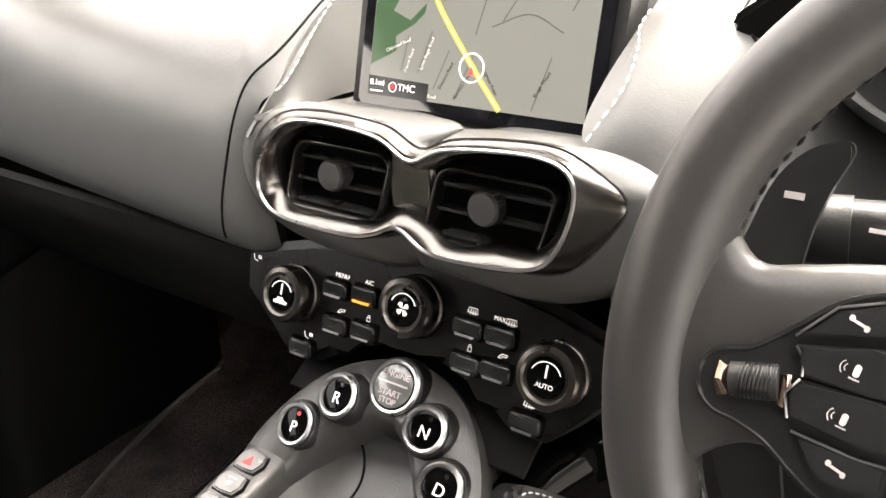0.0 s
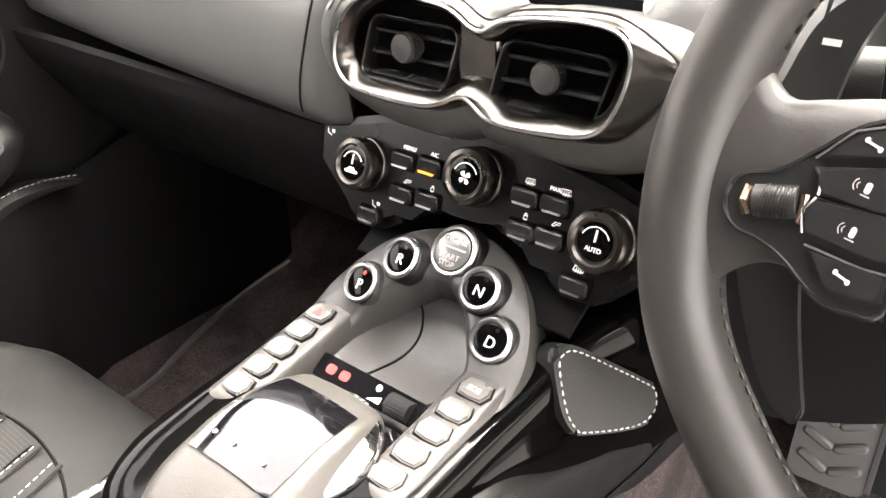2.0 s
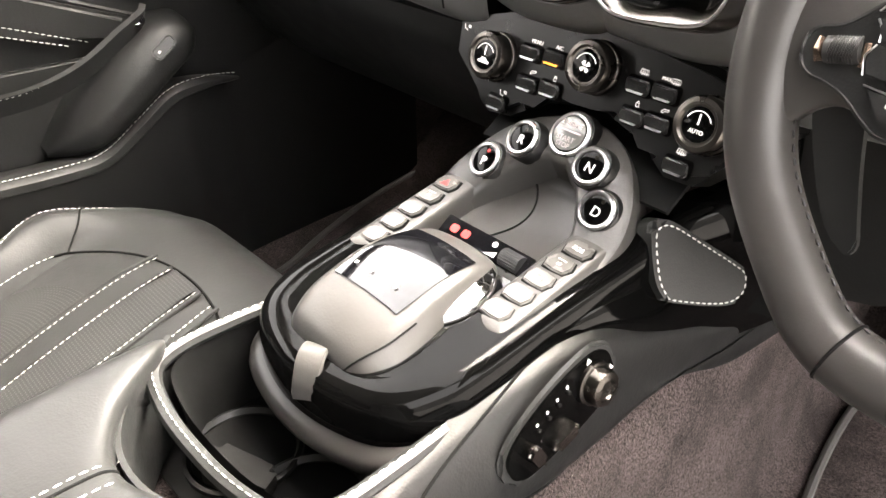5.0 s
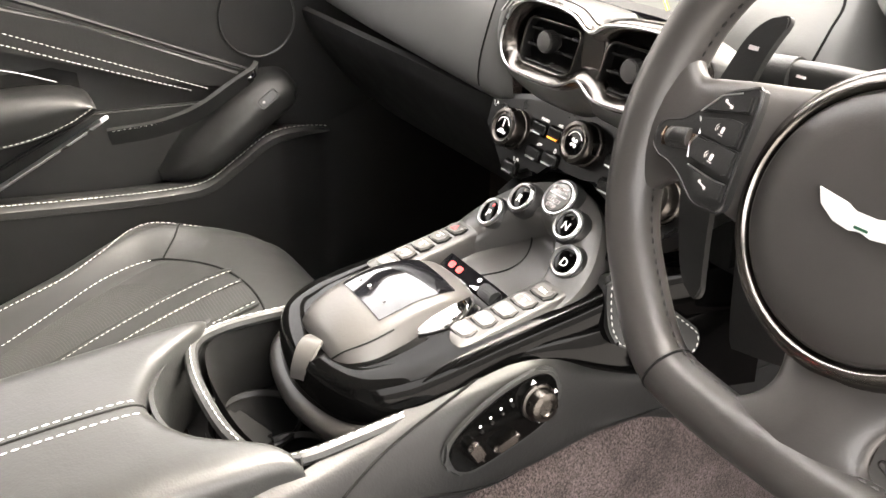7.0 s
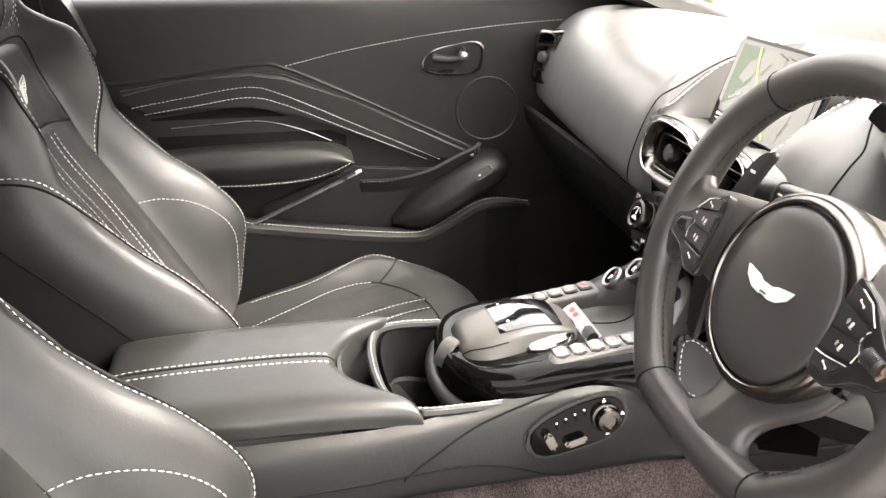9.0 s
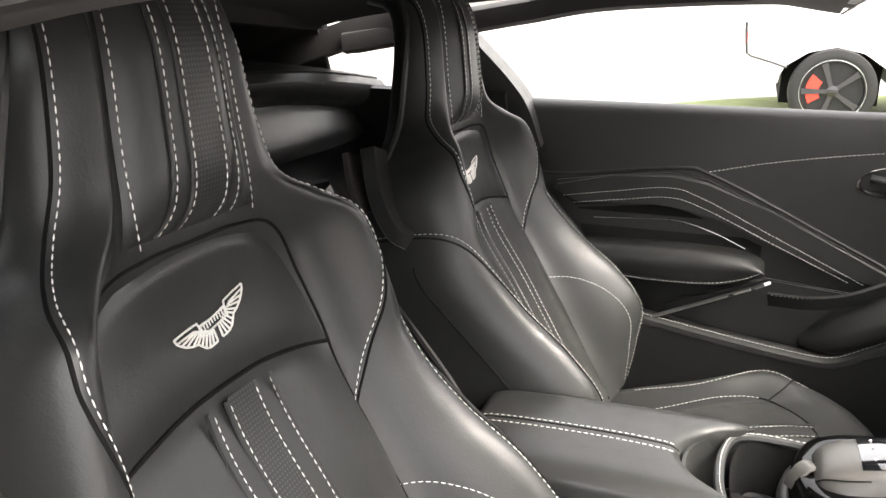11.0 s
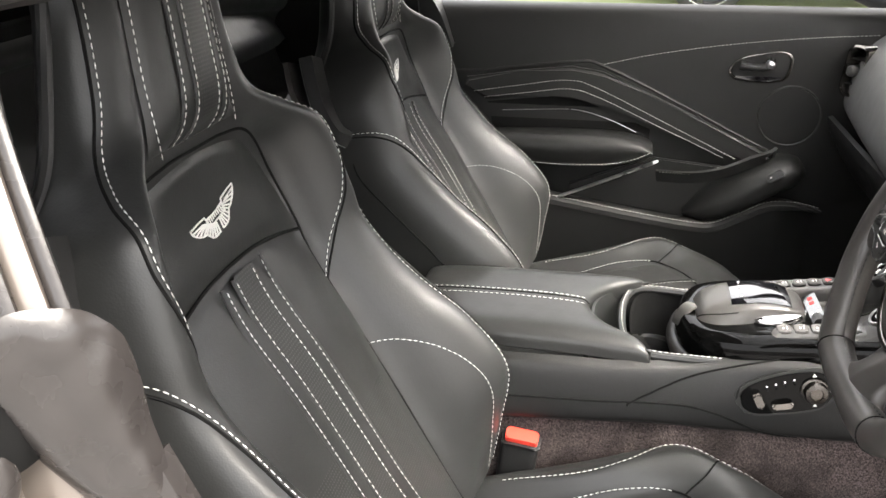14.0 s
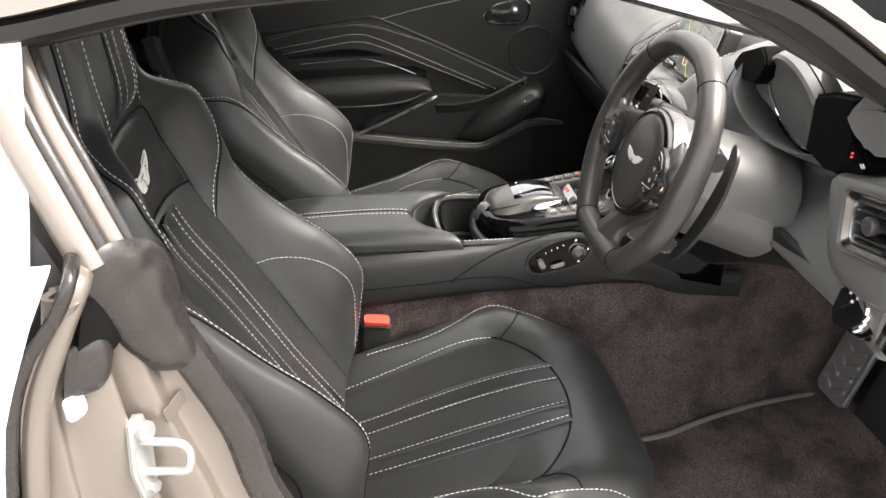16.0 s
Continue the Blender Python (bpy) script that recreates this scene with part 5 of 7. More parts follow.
PADLOCK = [[(-1.3, -2.2), (1.3, -2.2), (1.3, 0.6), (-1.3, 0.6), (-1.3, -2.2)], [(-0.8, 0.6), (-0.7, 2.0), (0.7, 2.0), (0.8, 0.6)]]
for sym, x, y in ((FLAP, -0.0630, -0.0035), (PADLOCK, -0.0382, -0.0025), (PERSON, -0.0909, -0.0285), (SCREEN, 0.0436, 0.0239), (SCREEN, 0.0725, 0.0236), (PADLOCK, 0.0460, -0.0002), (FLAP, 0.0709, 0.0012), (SCREEN, 0.0950, -0.0232), (PERSON, -0.1531, 0.0166), (PERSON, 0.1531, 0.0166)):
    part("symbol", outline_icon(sym, CM @ pose(x, y, 0)), LIT, cl)

# ---- gear console ----
gc = thing("gear_console", "gloss black centre console with grey control insert", "centre console", (0, 0.25, 0.33))


def gz(y):
    """Height of the insert's plane along the console."""
    return 0.374 + (y - 0.24) * 0.14 if y < 0.345 else 0.3887 + (y - 0.345) * 0.66


# gloss surround: an upright horseshoe from the dash round the rear
HALF = [(0.140, 0.56, 0.40), (0.112, 0.47, 0.402), (0.095, 0.42, 0.396), (0.089, 0.36, 0.384), (0.0865, 0.28, 0.377), (0.086, 0.215, 0.372), (0.081, 0.178, 0.369), (0.060, 0.149, 0.366), (0.0, 0.136, 0.365)]
path = curve(HALF + [(-x, y, z) for x, y, z in HALF[-2::-1]], 110)
SEC = [(-0.014, -0.012), (-0.0135, -0.002), (-0.011, 0.0022), (-0.004, 0.0022), (0.005, 0.0014), (0.0105, -0.0008), (0.0145, -0.007), (0.017, -0.018), (0.018, -0.034), (0.016, -0.052), (0.0, -0.056), (-0.010, -0.05)]
part("gloss_surround", sweep(path, [(-a, b) for a, b in SEC]), LACQUER, gc, "gloss black horseshoe surround")
for s in (-1, 1):
    S = Surf([[(s * a, y, za), (s * (0.62 * b + 0.38 * a), y, 0.5 * (za + zb) + 0.003), (s * b, y, zb), (s * (b + 0.001), y, zb - 0.02)] for y, a, za, b, zb in ((0.192, 0.086, 0.340, 0.089, 0.334), (0.21, 0.090, 0.360, 0.098, 0.350), (0.26, 0.0915, 0.367, 0.102, 0.354), (0.32, 0.093, 0.373, 0.109, 0.350), (0.39, 0.096, 0.382, 0.120, 0.316), (0.46, 0.106, 0.396, 0.128, 0.283), (0.56, 0.136, 0.396, 0.138, 0.26))], (s, 0, 0.5))
    part("gloss_flank", S.mesh(12, 40), LACQUER, gc, "gloss black flank below the surround")
deck = [p for p in path if p.y < 0.262]
S = Surf([[V(p.x * (1 - 0.5 * k), 0.198 + (p.y - 0.198) * (1 - 0.38 * k), p.z + 0.0012 + 0.0030 * k) for k in (0.0, 0.33, 0.66, 1.0)] for p in deck[::3]], (0, 0, 1))
part("gloss_deck", S.mesh(10, 50), LACQUER, gc, "gloss black deck round the palm rest")
low = [V(p.x * 1.13, p.y - 0.016 if p.y < 0.2 else p.y, p.z - 0.048) for p in path]
part("leather_lip", tube([p for p in low if p.y < 0.30], 0.012, 12), WHEELLEATHER, gc, "soft grey roll under the surround")
# insert: button banks and raised horseshoe for the gear buttons
for s in (-1, 1):
    S = Surf([[(s * 0.091, y, gz(y) - 0.004 - d), (s * 0.085, y, gz(y) + 0.003 - d), (s * (0.060 + e), y, gz(y) + 0.003 - d), (s * (0.053 + e), y, gz(y) - 0.004 - d), (s * (0.052 + e), y, gz(y) - 0.03)] for y, e, d in ((0.2285, 0.020, 0.016), (0.231, 0.014, 0.004), (0.238, 0.005, 0.0), (0.252, 0.0, 0.0), (0.30, 0.0, 0.0), (0.345, 0.0, 0.0))])
    part("button_bank", S.mesh(16, 20), SOFT, gc, "soft grey bank of buttons")
HS = [(0.0725, 0.262, 0.3735), (0.0725, 0.298, 0.3785), (0.0720, 0.334, 0.3835), (0.0660, 0.361, 0.3985), (0.044, 0.389, 0.420), (0.018, 0.405, 0.4275), (0.0, 0.407, 0.4290)]
hs = curve(HS + [(-x, y, z) for x, y, z in HS[-2::-1]], 80)
part("gear_bank", sweep(hs, [(-0.0235, -0.040), (-0.0222, -0.007), (-0.0195, -0.0010), (-0.016, 0.0016), (0.0, 0.002), (0.020, 0.0016), (0.0245, -0.0015), (0.0262, -0.008), (0.027, -0.04)], up=(0, -0.42, 0.9), scales=[0.62 + 0.38 * min(1.0, min(i, 79 - i) / 22) for i in range(80)]), SOFT, gc, "soft grey horseshoe of gear buttons")
S = Surf([[(x, y, z) for x in (-0.10, -0.05, 0.0, 0.05, 0.10)] for y, z in ((0.40, 0.405), (0.425, 0.418), (0.45, 0.425), (0.50, 0.43))])
part("gear_bank_top", S.mesh(16, 12, thick=0.004), MATTE, gc)
# tray
S = Surf([[(-0.062, y, z + 0.015), (-0.050, y, z), (-0.02, y, z - 0.003), (0.02, y, z - 0.003), (0.050, y, z), (0.062, y, z + 0.015)] for y, z in ((0.29, 0.362), (0.32, 0.366), (0.36, 0.372), (0.392, 0.388), (0.40, 0.41))], (0, 0, 1))
part("tray_mat", S.mesh(20, 20), SOFT, gc, "leather lined tray")
for pts in ([(0.15, 0.98), (0.40, 0.7), (0.45, 0.45), (0.33, 0.12)], [(0.9, 0.42), (0.72, 0.30), (0.62, 0.12)]):
    part("tray_seam", tube(S.line(pts, 30, 0.0003), 0.0010, 5), MATTE, gc)
part("insert_floor", prism(rounded(0.165, 0.25, 0.07, 6), 0.01, pose(0, 0.256, 0.337, 5)), MATTE, gc)


def gear_button(x, y, z, r, text, lamp=None):
    mm = facing((x, y, z), (x * 1.2, -0.72, 0.69), (0, 1, 0))
    b = part("gear_button", lathe([(r + 0.0045, -0.010), (r + 0.0030, 0.0002), (r + 0.0022, 0.0012), (r + 0.0012, 0.0010)], mm, 40), PLASTIC, gc, "round push button")
    part("chrome_ring", lathe([(r + 0.001, -0.002), (r + 0.001, 0.003), (r - 0.0005, 0.0044), (r - 0.0022, 0.0040), (r - 0.003, 0.002)], mm, 40), SILVER, b, "chrome ring")
    part("button_face", lathe([(r - 0.0026, 0.0), (r - 0.003, 0.0028), (r * 0.6, 0.0036), (0, 0.0038)], mm, 40), LACQUER, b, "gloss black face")
    if text:
        words(text, r * 0.76, mm @ pose(0.001, -r * 0.14, 0.0040), LIT, b)
        part("indicator", lathe([(0.0016, 0), (0.0016, 0.0006), (0, 0.0006)], mm @ pose(0.002, r * 0.52, 0.0032), 12), lamp or DARKMETAL, b)
    else:
        CRYSTAL = mat("grey_crystal", (0.16, 0.16, 0.155), 0.12, coat=0.6)
        part("crystal", lathe([(r * 0.80, 0.0), (r * 0.80, 0.0045), (r * 0.72, 0.0054), (0, 0.0058)], mm, 40), CRYSTAL, b, "grey crystal start button")
        words("ENGINE", 0.0062, mm @ pose(0, 0.0078, 0.0058), MARK, b)
        words("START", 0.0062, mm @ pose(0, -0.0050, 0.0058), MARK, b)
        words("STOP", 0.0058, mm @ pose(0, -0.0106, 0.0058), MARK, b)
        part("wing_mark", box(0.024, 0.0014, 0.0004, mm @ pose(0, 0.0018, 0.0058)), MARK, b)


gear_button(0.0, 0.405, 0.434, 0.0185, "")
gear_button(-0.0345, 0.385, 0.427, 0.0148, "R")
gear_button(0.0385, 0.385, 0.427, 0.0148, "N")
gear_button(-0.0595, 0.365, 0.406, 0.0148, "P", REDLIT)
gear_button(0.0625, 0.365, 0.406, 0.0148, "D")
# small buttons down both banks
for s in (-1, 1):
    for i in range(5):
        y = 0.332 - 0.0205 * i
        x = s * (0.0735 - 0.0008 * i)
        mm = facing((x, y, gz(y) + 0.0030), (s * 0.05, -0.14, 0.99), (0, 1, 0))
        hexa = [(-0.0115, 0.0), (-0.009, -0.0075), (0.0, -0.0085), (0.009, -0.0075), (0.0115, 0.0), (0.009, 0.0075), (0.0, 0.0085), (-0.009, 0.0075)]
        b = part("bank_button", prism([(a * 1.14, c * 1.14) for a, c in hexa], 0.0012, mm, 0.0005), MATTE, gc)
        part("button_cap", prism(hexa, 0.0026, mm @ pose(0, 0, 0.0005), 0.0010), KEYCAP, b)
        if s < 0 and i == 0:
            part("hazard_mark", prism([(-0.0045, -0.004), (0.0045, -0.004), (0, 0.004)], 0.0004, mm @ pose(0, 0, 0.0030)), REDLIT, b, "red hazard triangle")
        elif s > 0 and i == 0:
            words("SOS", 0.0058, mm @ pose(0, -0.001, 0.0030), LIT, b)
        else:
            bm = bmesh.new()
            box(0.008, 0.0008, 0.0004, mm @ pose(0, 0.0036, 0.0032), bm=bm)
            box(0.0034, 0.0026, 0.0004, mm @ pose(0.0005, -0.0010, 0.0032), bm=bm)
            part("symbol", bm, MARK, b)
# indicator strip with red symbols and volume roller
mm = facing((0.006, 0.300, 0.3795), (0, -0.52, 0.85), (0, 1, 0))
st = part("indicator_strip", prism(rounded(0.096, 0.018, 0.002, 2), 0.005, mm @ pose(0, 0, -0.003), 0.0008), GLOSS, gc, "gloss black indicator strip")
for x in (-0.034, -0.021):
    part("red_symbol", prism(rounded(0.0085, 0.007, 0.0025, 3), 0.0004, mm @ pose(x, 0.0, 0.0021)), REDLIT, st, "lit red symbol")
part("power_mark", lathe([(0.0024, 0), (0.0024, 0.0004), (0.0017, 0.0004), (0.0017, 0)], mm @ pose(0.009, 0.004, 0.0021), 14), LIT, st)
part("volume_wedge", prism([(0.004, -0.006), (0.015, -0.006), (0.015, -0.001)], 0.0004, mm @ pose(0, 0, 0.0021)), LIT, st)
ro = part("volume_roller", sweep([mm @ V(0.022, -0.001, 0.002), mm @ V(0.041, -0.001, 0.002)], circle(0.0068, 20)), PLASTIC, st, "ribbed volume roller")
bm = bmesh.new()
for i in range(20):
    a = 2 * math.pi * i / 20
    box(0.019, 0.0012, 0.0012, mm @ pose(0.0315, -0.001 + 0.0068 * math.cos(a), 0.002 + 0.0068 * math.sin(a)), bm=bm)
part("roller_ribs", bm, PLASTIC, ro)
part("star_plate", prism(rounded(0.10, 0.03, 0.003, 2), 0.004, facing((0.004, 0.270, 0.366), (-0.05, -0.45, 0.89), (0, 1, 0)), 0.001), GLOSS, gc, "gloss black plate under the dial")
words("*", 0.018, facing((0.046, 0.270, 0.3715), (-0.05, -0.45, 0.89), (0, 1, 0)), LIT, gc)

# rotary dial and touchpad palm rest
tp = thing("touchpad_controller", "grey palm rest touchpad over a chrome rotary dial", "controller", (0.002, 0.21, 0.37))
dm = facing((0.0115, 0.2395, 0.373), (0, -0.08, 0.99), (0, 1, 0))
part("dial", lathe([(0.047, 0.0), (0.048, 0.002), (0.048, 0.008), (0.0465, 0.011), (0.043, 0.0125), (0.038, 0.0145), (0.034, 0.015)], dm, 64), CHROME, tp, "bright chrome rotary dial")
part("dial_groove", lathe([(0.0478, 0.0042), (0.0487, 0.0046), (0.0487, 0.0060), (0.0478, 0.0064)], dm, 64), MATTE, tp, "dark groove round the dial")
S = Surf([[(0.002 + x, y, z + dz) for x, dz in ((-0.047 * k - fl, -0.034 * e), (-0.046 * k - fl * 0.35, -0.012 * e), (-0.037 * k, 0.0), (0.0, 0.003), (0.037 * r, 0.0), (0.046 * r + fl * 0.35, -0.012 * e), (0.047 * r + fl, -0.034 * e))]
          for y, z, k, r, e, fl in ((0.142, 0.360, 0.70, 0.66, 0.1, 0.004), (0.143, 0.369, 0.74, 0.72, 0.4, 0.006), (0.152, 0.380, 0.86, 0.86, 0.7, 0.010), (0.172, 0.389, 0.98, 0.98, 1.0, 0.016), (0.200, 0.396, 1.02, 1.04, 1.1, 0.009), (0.222, 0.399, 1.02, 1.02, 1.0, 0.003), (0.246, 0.398, 0.98, 0.97, 0.8, 0.0), (0.265, 0.394, 0.90, 0.90, 0.6, 0.0), (0.281, 0.388, 0.80, 0.78, 0.45, 0.0), (0.280, 0.381, 0.7, 0.66, 0.2, 0.0))], (0, 0, 1))
part("palm_rest", S.mesh(40, 50), SOFT, tp, "soft grey palm rest")
part("touch_surface", S.mesh(24, 24, u=(0.35, 0.66), v=(0.39, 0.765), off=0.0012, thick=0.001), GLOSS, tp, "gloss black touch surface")
part("seam", tube(S.line([(0.72, 0.08), (0.765, 0.3), (0.77, 0.42)], 24, 0.0), 0.0009, 5), MATTE, tp)
for u in (0.40, 0.47, 0.58):
    q = S.at(u, 0.445, 0.0026)
    part("touch_mark", box(0.0026, 0.0026, 0.0003, facing(q, S.normal(u, 0.445), (0, 1, 0))), LIT, tp)
# strap at the rear
sp = thing("leather_strap", "short grey leather strap over the console's rear edge", "strap", (0.0, 0.12, 0.35))
bm = sweep(curve([(-0.001, 0.148, 0.366), (0.003, 0.142, 0.3705), (0.008, 0.135, 0.3715), (0.0125, 0.128, 0.367), (0.016, 0.1215, 0.356), (0.017, 0.120, 0.346)], 28), [(-0.0095, -0.002), (0.0095, -0.002), (0.0105, 0.0), (0.0095, 0.002), (-0.0095, 0.002), (-0.0105, 0.0)], up=(0, 0, 1))
part("strap", bm, SOFT, sp)

# ---- lower console, bin and armrest ----
lc = thing("lower_console", "black leather lower console with open cup holder bin", "centre console", (0, 0.0, 0.2))
for s in (-1, 1):
    S = Surf([[(s * (0.112 + e), y, z0), (s * (0.126 + (b + e) / 2), y, z0 - 0.012), (s * (0.135 + b), y, z0 - 0.05), (s * (0.137 + b), y, zl + 0.01), (s * (0.13 + b), y, zl)] for y, z0, zl, b, e in
              ((-0.36, 0.315, 0.20, 0.01, 0.01), (-0.2, 0.33, 0.235, 0.008, 0.008), (-0.05, 0.335, 0.245, 0.006, 0.006), (0.03, 0.335, 0.25, 0.004, 0.004), (0.08, 0.337, 0.252, 0.0, 0.0), (0.15, 0.342, 0.25, -0.006, -0.012), (0.25, 0.354, 0.25, -0.008, -0.013), (0.31, 0.350, 0.25, -0.009, -0.006), (0.36, 0.326, 0.25, -0.010, 0.0), (0.42, 0.300, 0.245, -0.008, 0.010), (0.48, 0.276, 0.24, -0.004, 0.014), (0.60, 0.262, 0.24, 0.0, 0.016))], (s, 0, 0.2))
    part("side_panel", S.mesh(24, 60), TRIM, lc, "black leather side panel")
    part("seam", tube(S.line([(0.02, 0.55), (0.16, 0.50), (0.32, 0.42), (0.5, 0.33), (0.55, 0.32)], 40, 0.0004), 0.0013, 6), MATTE, lc)
    part("seam", tube(S.line([(0.55, 0.0), (0.52, 0.2), (0.50, 0.33), (0.56, 0.45), (0.80, 0.53), (0.98, 0.58)], 50, 0.0004), 0.0013, 6), MATTE, lc)
BINRIM = curve([(0.098, 0.19, 0.337), (0.103, 0.13, 0.340), (0.103, 0.085, 0.341), (0.09, 0.058, 0.341), (0.05, 0.046, 0.341), (0.0, 0.043, 0.341), (-0.05, 0.046, 0.341), (-0.09, 0.058, 0.341), (-0.103, 0.085, 0.341), (-0.103, 0.13, 0.340), (-0.098, 0.19, 0.337)], 80)
part("bin_lip", tube(BINRIM, 0.006, 8), LEATHER, lc, "leather edged bin lip")
part("stitching", stitch([p + V(0, 0, 0.0062) for p in BINRIM], r=0.0006), THREAD, lc, "white stitched bin edge")
bm = bmesh.new()
g = [[bm.verts.new((p.x * k, 0.10 + (p.y - 0.10) * k + 0.01, z)) for p in BINRIM[::2]] for k, z in ((0.97, 0.338), (0.94, 0.30), (0.90, 0.262), (0.80, 0.256))]
sheet(bm, g)
part("bin_wall", bm, MATTE, lc, "black bin lining")
part("bin_floor", box(0.19, 0.16, 0.004, pose(0, 0.115, 0.262)), PLASTIC, lc, "black rubber bin floor")
for x, y in ((-0.048, 0.092), (0.030, 0.100)):
    part("cup_holder", lathe([(0.040, 0.0), (0.043, 0.004), (0.046, 0.003), (0.046, -0.002)], pose(x, y, 0.266), 40), PLASTIC, lc, "round cup holder ring")
    part("cup_well", lathe([(0.0395, 0.0), (0.0395, 0.0006), (0, 0.0006)], pose(x, y, 0.2645), 40), MATTE, lc)
part("cup_clip", prism(rounded(0.052, 0.026, 0.006), 0.018, pose(-0.018, 0.072, 0.272, 0, 12, 25), 0.006, 3), MATTE, lc, "black cup holder divider")

ar = thing("armrest", "black leather centre armrest lid with twin stitched seam", "armrest", (0, -0.1, 0.33))
cols = (-1.0, -0.97, -0.80, -0.45, 0.0, 0.45, 0.80, 0.97, 1.0)


def arm_row(y, z, w, dip):
    drop = (-0.028, -0.010, 0.0, 0.002, 0.003, 0.002, 0.0, -0.010, -0.028)
    horn = (0.085, 0.083, 0.070, 0.022, 0.0, 0.022, 0.070, 0.083, 0.085)
    return [(c * w, y + hn * dip, z + d) for c, d, hn in zip(cols, drop, horn)]


A = Surf([arm_row(-0.262, 0.322, 0.103, 0), arm_row(-0.262, 0.345, 0.105, 0), arm_row(-0.250, 0.358, 0.106, 0), arm_row(-0.20, 0.363, 0.108, 0), arm_row(-0.10, 0.365, 0.110, 0.35), arm_row(-0.03, 0.363, 0.114, 0.8), arm_row(-0.008, 0.358, 0.116, 1.0), arm_row(-0.004, 0.345, 0.116, 1.0), arm_row(-0.012, 0.322, 0.114, 1.0)], (0, 0, 1))
part("lid", A.mesh(44, 44), LEATHER, ar, "padded leather lid")
for u in (0.486, 0.530):
    part("stitching", stitch(A.line([(u, 0.16), (u, 0.3), (u, 0.5), (u, 0.755)], 60, 0.0006), r=0.0007), THREAD, ar, "white stitched seam")
part("seam", tube(A.line([(0.5, 0.16), (0.5, 0.5), (0.5, 0.80)], 40, -0.0002), 0.0014, 6), MATTE, ar)
part("lid_base", box(0.232, 0.26, 0.02, pose(0, -0.13, 0.325), 0.006), LEATHER, ar)
part("front_face", Surf([[(x, 0.0 + 0.085 * (abs(x) / 0.115) ** 2.2, z) for x in (-0.112, -0.08, -0.04, 0, 0.04, 0.08, 0.112)] for z in (0.27, 0.31, 0.35)]).mesh(24, 6, thick=0.004), LEATHER, ar)
part("rear_block", box(0.22, 0.22, 0.16, pose(0, -0.38, 0.24), 0.03, 3), LEATHER, lc)

# seat control module on the driver's side of the console
sc = thing("seat_controls", "seat adjustment switches in an oval black plate", "switch panel", (0.125, 0.25, 0.315))
mm = facing((0.1275, 0.253, 0.318), (1, 0, 0.12)) @ pose(0, 0, 0, 0, 0, 8)
OV = [(-0.056, -0.010), (-0.050, -0.022), (-0.030, -0.027), (0.020, -0.024), (0.046, -0.016), (0.056, 0.004), (0.052, 0.020), (0.036, 0.028), (0.0, 0.026), (-0.036, 0.016), (-0.054, 0.004)]
ov = [(p.x, p.y) for p in curve([(a, b, 0) for a, b in OV], 44, True)]
part("recess_ring", prism([(a * 1.10, b * 1.14) for a, b in ov], 0.004, mm @ pose(0, 0, -0.003), 0.003, 3), LEATHER, sc)
part("plate", prism(ov, 0.003, mm, 0.001), LACQUER, sc)
part("knob_base", lathe([(0.017, 0), (0.017, 0.003), (0.015, 0.004)], mm @ pose(0.033, 0.004, 0.003), 32), DARKMETAL, sc)
part("lumbar_knob", lathe([(0.0145, 0), (0.0145, 0.010), (0.013, 0.013), (0.008, 0.014), (0.007, 0.012), (0, 0.012)], mm @ pose(0.033, 0.004, 0.003), 32), DARKMETAL, sc, "round metal knob")
part("back_switch", prism(rounded(0.010, 0.022, 0.0045), 0.009, mm @ pose(-0.035, -0.006, 0.003, 0, 0, 18), 0.003), SMOKE, sc)
part("cushion_switch", prism(rounded(0.026, 0.008, 0.0038), 0.008, mm @ pose(-0.006, -0.014, 0.003, 0, 0, 6), 0.003), SMOKE, sc, "satin metal switch")
for i in range(4):
    part("memory_button", lathe([(0.0016, 0), (0.0016, 0.002), (0, 0.002)], mm @ pose(-0.024 + 0.011 * i, 0.006 + 0.0028 * i, 0.003), 10), MATTE, sc)
    part("memory_mark", box(0.0020, 0.0022, 0.0004, mm @ pose(-0.024 + 0.011 * i, 0.0105 + 0.0028 * i, 0.0032)), LIT, sc)
for x, y in ((0.033, 0.0245), (0.053, 0.004), (0.033, -0.016)):
    part("direction_mark", prism([(-0.0025, -0.002), (0.0025, -0.002), (0, 0.0025)], 0.0005, mm @ pose(x, y, 0.003)), LIT, sc)

# knee pad
kp = thing("knee_pad", "triangular black leather knee pad with white stitching", "knee pad", (0.125, 0.42, 0.35))
KM = facing((0.119, 0.412, 0.352), (0.93, -0.12, 0.36))
TRI = [(-0.034, 0.046), (-0.026, 0.053), (-0.012, 0.048), (0.016, 0.022), (0.048, -0.009), (0.060, -0.024), (0.052, -0.039), (0.026, -0.038), (-0.026, -0.014), (-0.035, -0.005), (-0.039, 0.013)]
tri = [(p.x, p.y) for p in curve([(a, b, 0) for a, b in TRI], 48, True)]
part("pad", prism(tri, 0.016, KM @ pose(0, 0, -0.012), 0.007, 4), LEATHER, kp)
part("stitching", stitch([KM @ V(a * 0.90, b * 0.90 - 0.0005, 0.0046) for a, b in tri + tri[:1]], r=0.0008, length=0.0045, up=(1, 0, 0)), THREAD, kp)

# ---- passenger door ----
pd = thing("passenger_door", "black leather passenger door panel with white stitched lines", "door", (-0.74, 0.1, 0.3))
DX = -0.735
